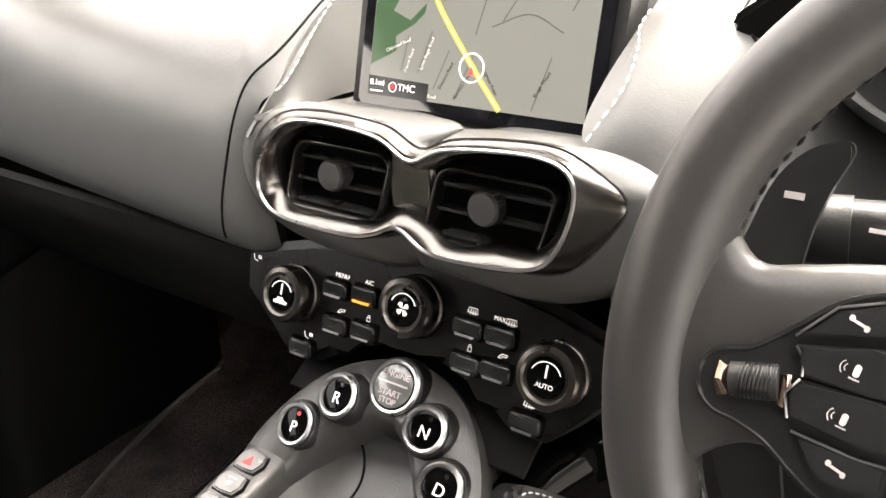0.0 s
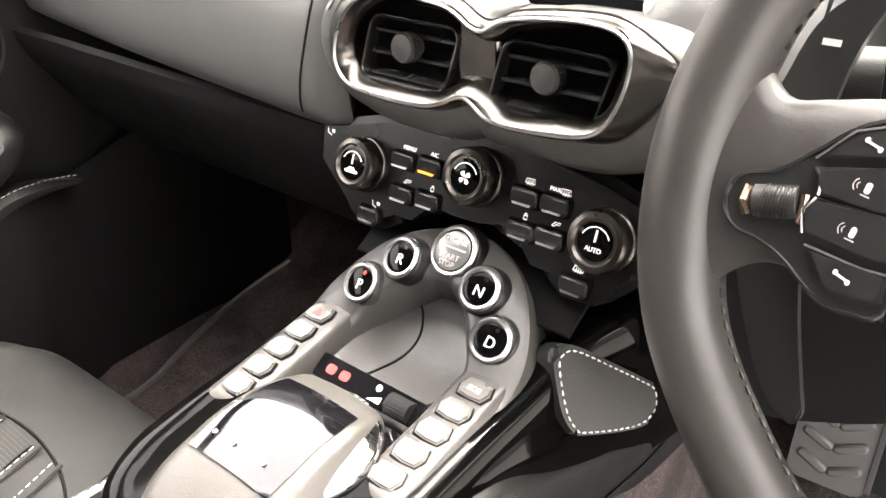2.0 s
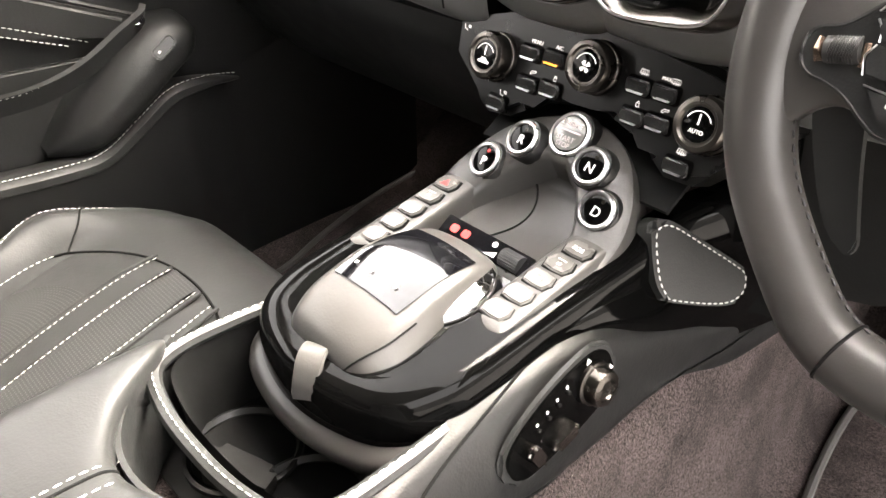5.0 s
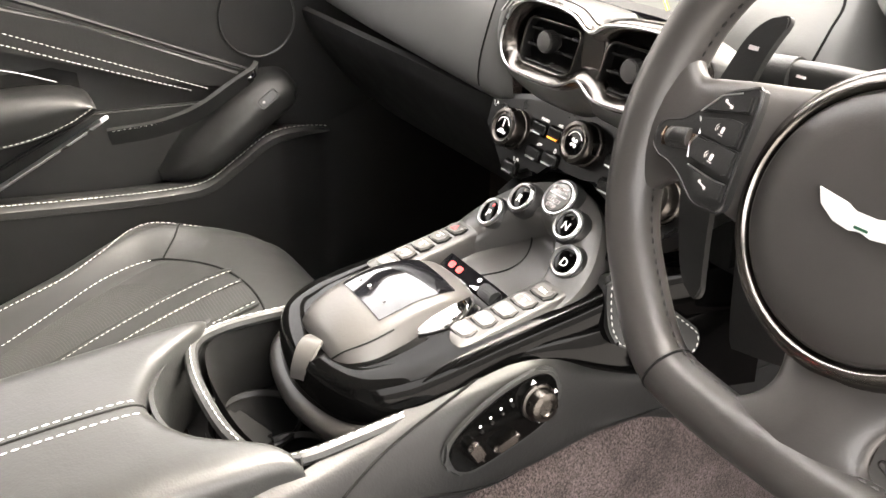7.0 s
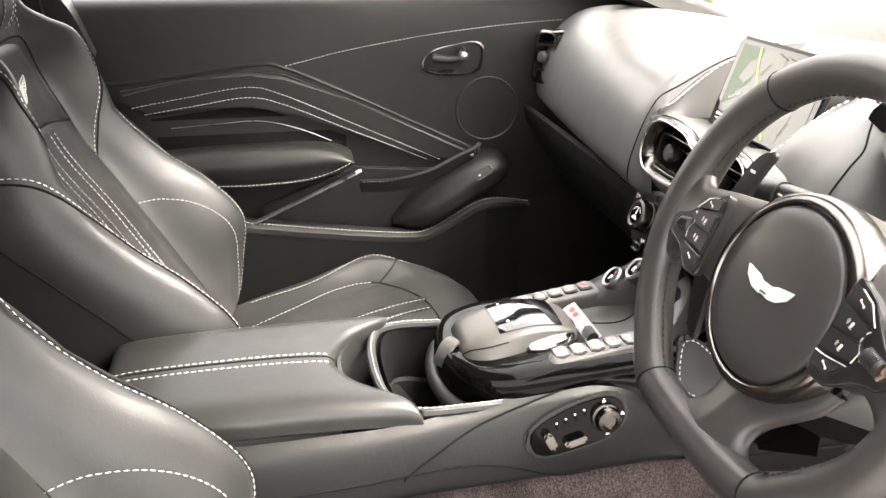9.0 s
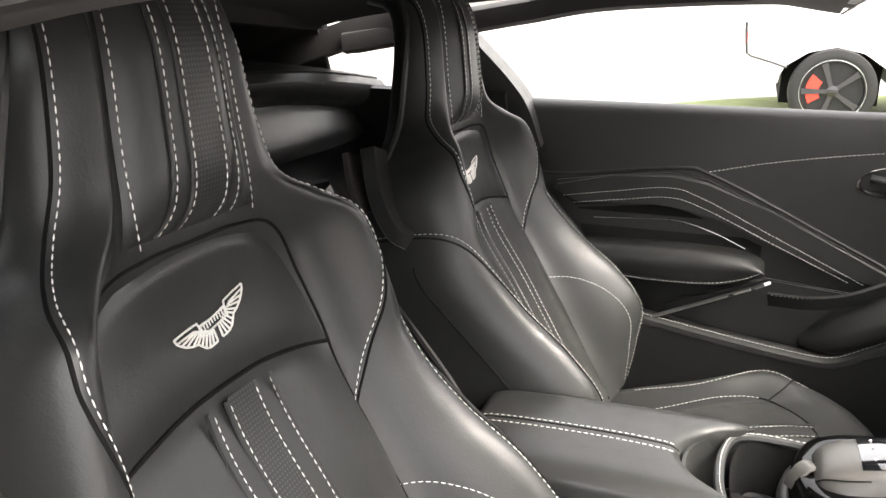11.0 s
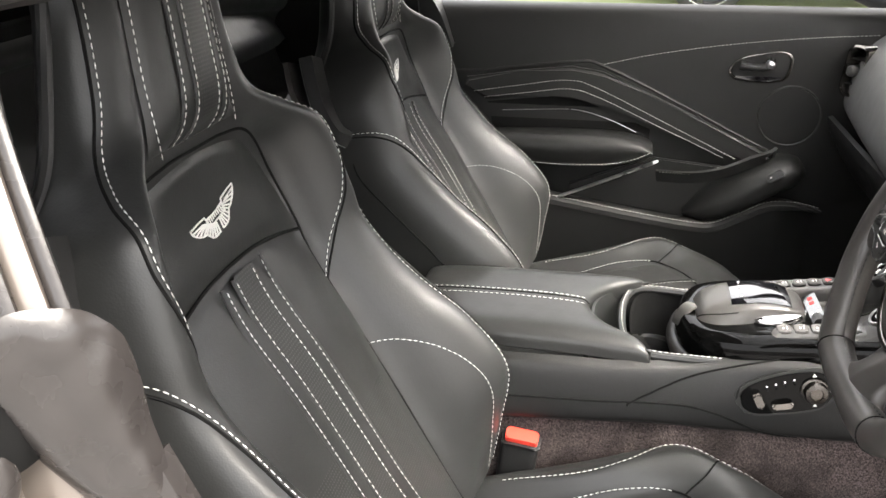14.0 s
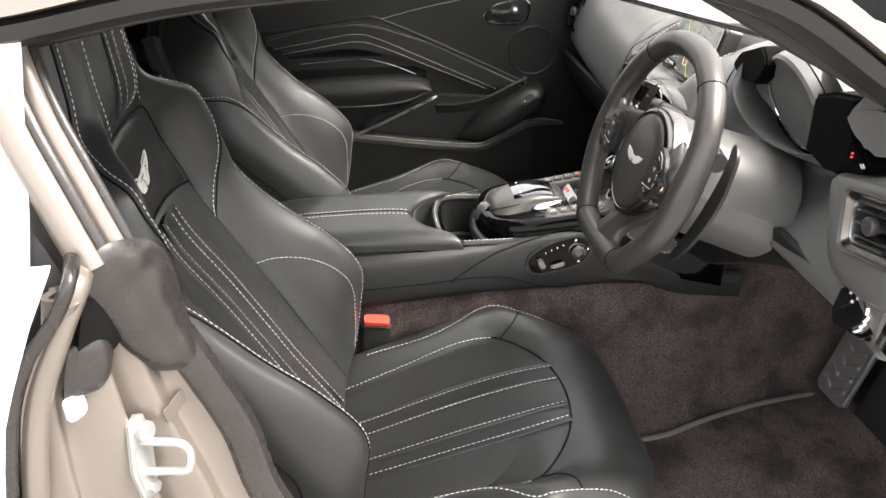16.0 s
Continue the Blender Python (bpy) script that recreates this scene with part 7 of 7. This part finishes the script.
for s, d in ((-1, 0.0), (1, 0.030)):
    q = part("stalk", sweep([WM @ V(s * 0.05, 0.048, -0.060), WM @ V(s * (0.085 - d), 0.0465, -0.056), WM @ V(s * (0.118 - d), 0.043, -0.053)], [(a, b) for a, b in rounded(0.018, 0.024, 0.007, 3)]), PLASTIC, co, "indicator stalk")
    part("stalk_end", sweep([WM @ V(s * (0.110 - d), 0.044, -0.0535), WM @ V(s * (0.134 - d), 0.041, -0.0515)], circle(0.0135, 20)), PLASTIC, q)
    part("stalk_mark", box(0.006, 0.0016, 0.0006, WM @ pose(s * (0.100 - d), 0.046, -0.0420)), MARK, q)

LOWER = ((0.165, 0.335), (0.24, 0.355), (0.33, 0.405), (0.42, 0.450), (0.50, 0.482), (0.56, 0.500), (0.64, 0.512), (0.73, 0.520))
S = Surf([[(x, y, z0 + (z - z0) * k) for x, z in LOWER] for y, z0, k in ((0.468, 0.525, 0.0), (0.474, 0.525, 0.5), (0.482, 0.525, 0.92), (0.495, 0.525, 1.0), (0.56, 0.525, 0.96), (0.78, 0.525, 0.9))])
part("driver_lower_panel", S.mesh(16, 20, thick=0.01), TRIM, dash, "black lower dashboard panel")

ic = thing("instrument_cluster", "round instrument display under a black hood", "instruments", (0.375, 0.5, 0.67))
IM = facing((0.375, 0.500, 0.665), (0, -0.93, 0.36))
def oval(k, z, top=1.0):
    return [IM @ V(0.150 * k * math.cos(q), (0.070 * top if math.sin(q) > 0 else 0.055) * k * math.sin(q), z) for q in [2 * math.pi * i / 64 for i in range(64)]]


part("under_shell", ring_sheet([oval(1.06, -0.075, 0.9), oval(1.08, -0.045, 0.9), oval(1.07, -0.010, 0.95), oval(1.03, 0.010, 0.95), oval(0.99, 0.004, 0.95), oval(1.00, -0.03, 0.95), oval(1.02, -0.062, 0.95)]), DASHPAD, ic, "grey padded shell under the display")
part("display", prism([(0.162 * math.cos(q), (0.066 if math.sin(q) > 0 else 0.058) * math.sin(q)) for q in [2 * math.pi * i / 48 for i in range(48)]], 0.004, IM @ pose(0, 0, -0.0695)), VOID, ic, "dark instrument display")


def upright(x, y, z, lean=0.0):
    """Outline in x and z, standing across the car; depth runs towards the seats, lean slants it along x."""
    return Matrix(((1, 0, 0, x), (lean, 0, -1, y), (0, 1, 0, z), (0, 0, 0, 1)))


wing = [(0.166, 0.656), (0.172, 0.674), (0.194, 0.691), (0.311, 0.729), (0.330, 0.723), (0.346, 0.711), (0.330, 0.690), (0.303, 0.672), (0.240, 0.661)]
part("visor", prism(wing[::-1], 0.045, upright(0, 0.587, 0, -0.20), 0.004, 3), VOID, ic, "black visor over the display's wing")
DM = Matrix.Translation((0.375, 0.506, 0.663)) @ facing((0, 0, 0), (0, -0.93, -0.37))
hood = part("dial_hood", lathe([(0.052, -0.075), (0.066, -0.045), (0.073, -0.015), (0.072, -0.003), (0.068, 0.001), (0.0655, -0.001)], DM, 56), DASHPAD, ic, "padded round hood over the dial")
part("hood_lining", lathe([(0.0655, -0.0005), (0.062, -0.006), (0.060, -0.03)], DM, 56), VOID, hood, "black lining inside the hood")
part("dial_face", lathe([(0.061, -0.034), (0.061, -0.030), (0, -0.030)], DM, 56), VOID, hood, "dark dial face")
part("dial_edge", tube([DM @ V(0.0665 * math.cos(q), 0.0665 * math.sin(q), 0.0015) for q in [radians(i) for i in range(170, 300, 6)]], 0.0011, 6), CHROME, hood, "thin bright dial edge")
part("seam", tube([DM @ V(0.0733 * math.cos(q), 0.0733 * math.sin(q), -0.017) for q in [radians(i) for i in range(-10, 191, 8)]], 0.0009, 6), MATTE, hood)
LM = IM @ pose(0, 0, -0.0652)
words("23.0", 0.0098, LM @ pose(-0.1225, -0.0420, 0.0), LIT, ic)
for x, y, mt in ((-0.1410, 0.0078, MARK), (-0.1412, -0.0029, MARK), (-0.1414, -0.0136, BLUELIT)):
    bm = bmesh.new()
    prism(rounded(0.0030, 0.0046, 0.0008, 3), 0.0005, LM @ pose(x, y, 0), bm=bm)
    prism(rounded(0.0058, 0.0009, 0.0004, 3), 0.0005, LM @ pose(x, y - 0.0026, 0), bm=bm)
    tube([LM @ V(x + 0.0024, y - 0.002, 0.0003), LM @ V(x + 0.0042, y - 0.001, 0.0003), LM @ V(x + 0.0040, y + 0.002, 0.0003)], 0.0004, 5, bm=bm)
    part("gauge_symbol", bm, mt, ic)
    bm = tube([LM @ V(x + a, y + b, 0.0003) for a, b in ((0.0068, -0.0010), (0.0100, 0.0016), (0.0068, -0.0010), (0.0150, -0.0014))], 0.00045, 5)
    part("gauge_scale", bm, REDLIT if y > 0 else BLUELIT, ic)
    if y < 0:
        words("50" if y > -0.01 else "60", 0.0032, LM @ pose(x + 0.0085, y - 0.0046, 0), LIT, ic)

# driver's end vent, light switches
def radial(pts, c, n=72):
    """The closed outline seen from c, one point for each of n directions."""
    q = []
    for i in range(n):
        d = V(math.cos(2 * math.pi * i / n), math.sin(2 * math.pi * i / n))
        far = 0.0
        for (ax, ay), (bx, by) in zip(pts, pts[1:] + pts[:1]):
            ex, ey = bx - ax, by - ay
            den = d.x * ey - d.y * ex
            if abs(den) > 1e-9:
                k = ((ax - c[0]) * ey - (ay - c[1]) * ex) / den
                m = ((ax - c[0]) * d.y - (ay - c[1]) * d.x) / den
                if k > 0 and -1e-6 <= m <= 1 + 1e-6:
                    far = max(far, k)
        q.append((c[0] + d.x * far, c[1] + d.y * far))
    return q


VC = (0.689, 0.627)
pod = [(p.x, p.y) for p in curve([(x, z, 0) for x, z in ((0.588, 0.648), (0.592, 0.615), (0.602, 0.570), (0.618, 0.545), (0.650, 0.533), (0.741, 0.548), (0.745, 0.610), (0.741, 0.680), (0.690, 0.676), (0.630, 0.662))], 60, True)]
outer = radial(pod, VC)
hole = [(VC[0] + a * math.cos(radians(12)) - b * math.sin(radians(12)), VC[1] + a * math.sin(radians(12)) + b * math.cos(radians(12))) for a, b in rounded(0.108, 0.073, 0.017)]
inner = radial(hole, VC)
part("end_pod", ring_sheet([[V(a + (c - a) * k, y, b + (d - b) * k) for (a, b), (c, d) in zip(outer, inner)] for k, y in ((0.0, 0.53), (0.0, 0.466), (0.06, 0.455), (0.2, 0.448), (0.6, 0.445), (0.95, 0.4445), (1.0, 0.447), (1.0, 0.47))]), DASHPAD, dash, "padded end of the dashboard round the vent")
# solid black block: the gap's shade is put in as a shape
part("pod_gap_shade", prism([(0.574, 0.655), (0.588, 0.560), (0.600, 0.540), (0.612, 0.540), (0.600, 0.655)][::-1], 0.030, upright(0, 0.492, 0), 0.004), MATTE, dash, "black block for the shaded gap beside the padded end")
brow = [(0.575, 0.716), (0.598, 0.742), (0.648, 0.757), (0.735, 0.766), (0.735, 0.702), (0.660, 0.697), (0.618, 0.690), (0.600, 0.698)]
part("end_brow", prism(brow[::-1], 0.085, upright(0, 0.535, 0), 0.014, 4), DASHPAD, dash, "padded brow over the light switches")
part("brow_strip", tube([V(0.612, 0.4535, 0.752), V(0.65, 0.4535, 0.763), V(0.73, 0.4535, 0.772)], 0.0026, 8), SILVER, dash, "thin bright strip along the brow")
v3 = thing("end_vent", "driver's end air vent in a smoked chrome frame", "air vent", (0.69, 0.445, 0.627))
mm = facing((0.689, 0.4455, 0.627), (0.0, -1, 0.06)) @ pose(0, 0, 0, 0, 0, 12)
part("surround", ring_sheet([[mm @ V(a, b, z) for a, b in rounded(0.078 + k, 0.043 + k, 0.012)] for k, z in ((0.034, -0.006), (0.031, 0.004), (0.026, 0.0055), (0.022, 0.002), (0.022, -0.006))]), SOFT, v3, "soft dark surround")
part("frame", ring_sheet([[mm @ V(a, b, z) for a, b in rounded(0.078 + k, 0.043 + k, 0.011)] for k, z in ((0.024, -0.002), (0.021, 0.002), (0.005, -0.0055), (0.003, -0.0045))]), SMOKE, v3, "smoked chrome frame")
part("frame_edge", ring_sheet([[mm @ V(a, b, z) for a, b in rounded(0.078 + k, 0.043 + k, 0.008)] for k, z in ((0.006, -0.006), (0.004, -0.001), (0.001, -0.001), (-0.001, -0.004), (-0.001, -0.03))]), SILVER, v3, "thin bright inner edge")
for k in range(3):
    part("slat", box(0.076, 0.0022, 0.016, mm @ pose(0, -0.0145 + 0.0145 * k, -0.013, 10)), SLAT, v3)
part("vent_back", box(0.080, 0.046, 0.002, mm @ pose(0, 0, -0.030)), VOID, v3)
part("vent_knob", lathe([(0.005, -0.012), (0.0085, 0.0), (0.0105, 0.003), (0.0105, 0.010), (0.009, 0.012), (0, 0.0125)], mm @ pose(-0.004, 0.001, -0.008), 24), KNOB, v3)
ls = thing("light_switch", "matte black light switch panel on the dashboard", "switch panel", (0.58, 0.465, 0.69))
plate = [(0.500, 0.716), (0.540, 0.731), (0.598, 0.741), (0.570, 0.712), (0.590, 0.689), (0.617, 0.685), (0.639, 0.673), (0.622, 0.655), (0.585, 0.641), (0.552, 0.640), (0.500, 0.645)]
part("plate", prism(plate[::-1], 0.030, upright(0, 0.492, 0), 0.005, 3), VOID, ls)
mm = facing((0.604, 0.4615, 0.677), (0, -1, 0.0))
part("mark_face", prism([(-0.012, -0.012), (0.026, -0.014), (0.032, -0.002), (0.012, 0.006), (-0.008, 0.012)], 0.002, mm @ pose(0, 0, -0.0008), 0.0006), LACQUER, ls, "gloss black switch face")
for dy in (-0.0022, 0.0022):
    part("red_mark", prism(rounded(0.006, 0.0028, 0.0012, 3), 0.0004, mm @ pose(0.0005, dy, 0.0012, 0, 0, 20)), REDLIT, ls)
    part("white_mark", prism(rounded(0.0065, 0.0026, 0.0011, 3), 0.0004, mm @ pose(0.0235 + dy, -0.0045 + 0.4 * dy, 0.0012, 0, 0, -35)), MARK, ls)

# ---- footwell ----
def floor_mat(cx, label):
    t = thing("floor_mat", label, "floor mat", (cx, 0.5, -0.058))
    o = [(p.x, p.y) for p in curve([(cx - 0.20, 0.10, 0), (cx - 0.175, 0.30, 0), (cx - 0.178, 0.43, 0), (cx - 0.209, 0.517, 0), (cx - 0.230, 0.58, 0), (cx - 0.248, 0.646, 0), (cx - 0.263, 0.722, 0), (cx - 0.268, 0.785, 0), (cx - 0.245, 0.803, 0), (cx - 0.12, 0.806, 0), (cx + 0.18, 0.80, 0), (cx + 0.24, 0.78, 0), (cx + 0.25, 0.2, 0), (cx + 0.20, 0.08, 0), (cx - 0.1, 0.07, 0)], 90, True)]
    part("carpet_pad", prism(o, 0.010, pose(0, 0, -0.030), 0.002), CARPET, t)
    part("binding", tube([V(x, y, -0.019) for x, y in o], 0.0055, 8, True), GREYRUBBER, t, "leather bound edge")


floor_mat(0.42, "dark carpet floor mat with a leather bound edge")
floor_mat(-0.44, "dark carpet passenger mat with a leather bound edge")
pl = thing("foot_rest", "black ribbed rubber foot rest with a metal edge strip", "foot rest", (0.17, 0.82, 0.05))
fm = facing((0.206, 0.822, 0.120), (0.06, -0.94, 0.33))
part("plate", prism(rounded(0.084, 0.22, 0.012), 0.012, fm, 0.003), GREYRUBBER, pl)
bm = bmesh.new()
for i in range(7):
    for s in (-1, 1):
        box(0.036, 0.011, 0.008, fm @ pose(s * 0.017, -0.085 + 0.028 * i, 0.013, 0, 0, s * 24), 0.003, 1, bm)
part("rubber_rib", bm, GREYRUBBER, pl)
part("edge_strip", box(0.006, 0.20, 0.006, fm @ pose(0.044, 0.0, 0.012), 0.001), SILVER, pl, "bright metal edge strip")
part("side_plate", box(0.16, 0.22, 0.006, fm @ pose(0.125, 0.0, -0.02), 0.002), PLASTIC, pl)
part("screw", lathe([(0.006, 0), (0.006, 0.003), (0.003, 0.004), (0, 0.003)], fm @ pose(-0.032, 0.085, 0.012), 16), ZINC, pl)
pb = thing("brake_switch", "gloss black parking brake switch with chrome arc", "switch", (0.62, 0.5, 0.48))
bm_ = facing((0.690, 0.458, 0.523), (0.0, -0.9, 0.35)) @ pose(0, 0, 0, 0, 0, 10)
part("plate", prism(rounded(0.075, 0.05, 0.012), 0.008, bm_, 0.003), GLOSS, pb)
part("chrome_arc", tube([bm_ @ V(0.018 * math.cos(radians(q)) + 0.004, 0.018 * math.sin(radians(q)) - 0.004, 0.010) for q in range(-60, 80, 10)], 0.004, 8), CHROME, pb, "chrome switch arc")
for x, y in ((-0.02, 0.014), (-0.012, 0.006), (-0.006, 0.012)):
    part("switch_mark", box(0.004, 0.003, 0.0006, bm_ @ pose(x, y, 0.0083)), MARK, pb)

# ---- the car across the lawn ----
pc = thing("parked_car", "white car with black alloy wheel parked across the way", "car", YARD @ V(-6.6, 1.6, 0.0))
WX = -5.95


def wheel_at(cy):
    w = part("wheel", lathe([(0.26, -0.10), (0.335, -0.09), (0.345, 0.0), (0.335, 0.06), (0.29, 0.075), (0.265, 0.07), (0.26, 0.03)], YARD @ facing((WX - 0.05, cy, 0.312), (1, 0, 0)) @ Matrix.Scale(0.89, 4), 48), TYRE, pc, "black tyre")
    m0 = YARD @ facing((WX - 0.05, cy, 0.312), (1, 0, 0)) @ Matrix.Scale(0.89, 4)
    part("rim", lathe([(0.265, 0.05), (0.262, 0.066), (0.245, 0.068), (0.235, 0.05), (0.23, -0.02)], m0, 48), RIM, w, "black alloy rim")
    part("brake_disc", lathe([(0.19, -0.03), (0.19, -0.01), (0.06, -0.01), (0, 0.0)], m0, 40), PLASTIC, w)
    part("caliper", prism([(0.105 * math.cos(radians(q)), 0.105 * math.sin(radians(q))) for q in range(140, 216, 12)] + [(0.205 * math.cos(radians(q)), 0.205 * math.sin(radians(q))) for q in range(212, 139, -12)], 0.030, m0 @ pose(0, 0, 0.012)), RED, w, "red brake caliper")
    part("rim_edge", tube([m0 @ V(0.256 * math.cos(q), 0.256 * math.sin(q), 0.068) for q in [2 * math.pi * i / 48 for i in range(48)]], 0.0015, 6, True), SILVER, w, "bright machined rim edge")
    for i in range(5):
        part("wheel_spoke", prism([(-0.020, 0.03), (-0.015, 0.14), (-0.030, 0.245), (-0.010, 0.25), (0.0, 0.20), (0.010, 0.25), (0.030, 0.245), (0.015, 0.14), (0.020, 0.03)][::-1], 0.025, m0 @ pose(0, 0, 0.03, 0, 0, 72 * i + 20), 0.006), RIM, w)
    part("hub_cap", lathe([(0.045, 0.03), (0.045, 0.058), (0.036, 0.064), (0, 0.064)], m0, 24), RIM, w)


wheel_at(0.65)
wheel_at(3.15)
bm = bmesh.new()
Q = [(0.04, 0.2), (0.0, 0.62), (0.1, 0.86), (1.0, 0.95), (1.9, 1.2), (3.1, 1.25), (4.1, 0.85), (4.2, 0.15), (3.53, 0.05), (3.51, 0.19), (3.36, 0.37), (3.15, 0.415), (2.94, 0.37), (2.79, 0.19), (2.77, 0.05), (1.03, 0.05), (1.01, 0.19), (0.85, 0.30), (0.65, 0.345), (0.45, 0.30), (0.29, 0.19), (0.27, 0.05), (0.1, 0.05)]
part("body", prism(Q, 1.7, YARD @ Matrix(((0, 0, 1, WX - 1.75), (1, 0, 0, 0), (0, 1, 0, 0.3), (0, 0, 0, 1))), 0.02, 3), WHITEPAINT, pc, "white bodywork")
part("arch_lining", box(1.3, 0.70, 0.5, YARD @ pose(WX - 0.95, 0.65, 0.42)), MATTE, pc)
part("arch_lining", box(1.3, 0.7, 0.5, YARD @ pose(WX - 0.95, 3.15, 0.42)), MATTE, pc)
part("side_window", prism([(1.15, 0.92), (1.85, 1.14), (2.9, 1.18), (3.3, 0.95)], 0.01, YARD @ Matrix(((0, 0, 1, WX - 0.047), (1, 0, 0, 0), (0, 1, 0, 0.3), (0, 0, 0, 1)))), GLOSS, pc, "dark side window")
line = [YARD @ V(WX + 0.01, y, z) for y, z in ((0.008, 0.80), (0.014, 0.70), (0.03, 0.575), (0.06, 0.555), (0.20, 0.515), (0.32, 0.475))]
part("bumper_line", tube(line, 0.010, 6), PLASTIC, pc, "black rear bumper edge")
part("reflector", box(0.01, 0.02, 0.07, YARD @ pose(WX + 0.01, 0.018, 0.69)), RED, pc, "small red reflector")
part("sill_line", tube([YARD @ V(WX + 0.01, 1.02, 0.34), YARD @ V(WX + 0.01, 2.75, 0.30)], 0.010, 6), PLASTIC, pc, "black sill edge")
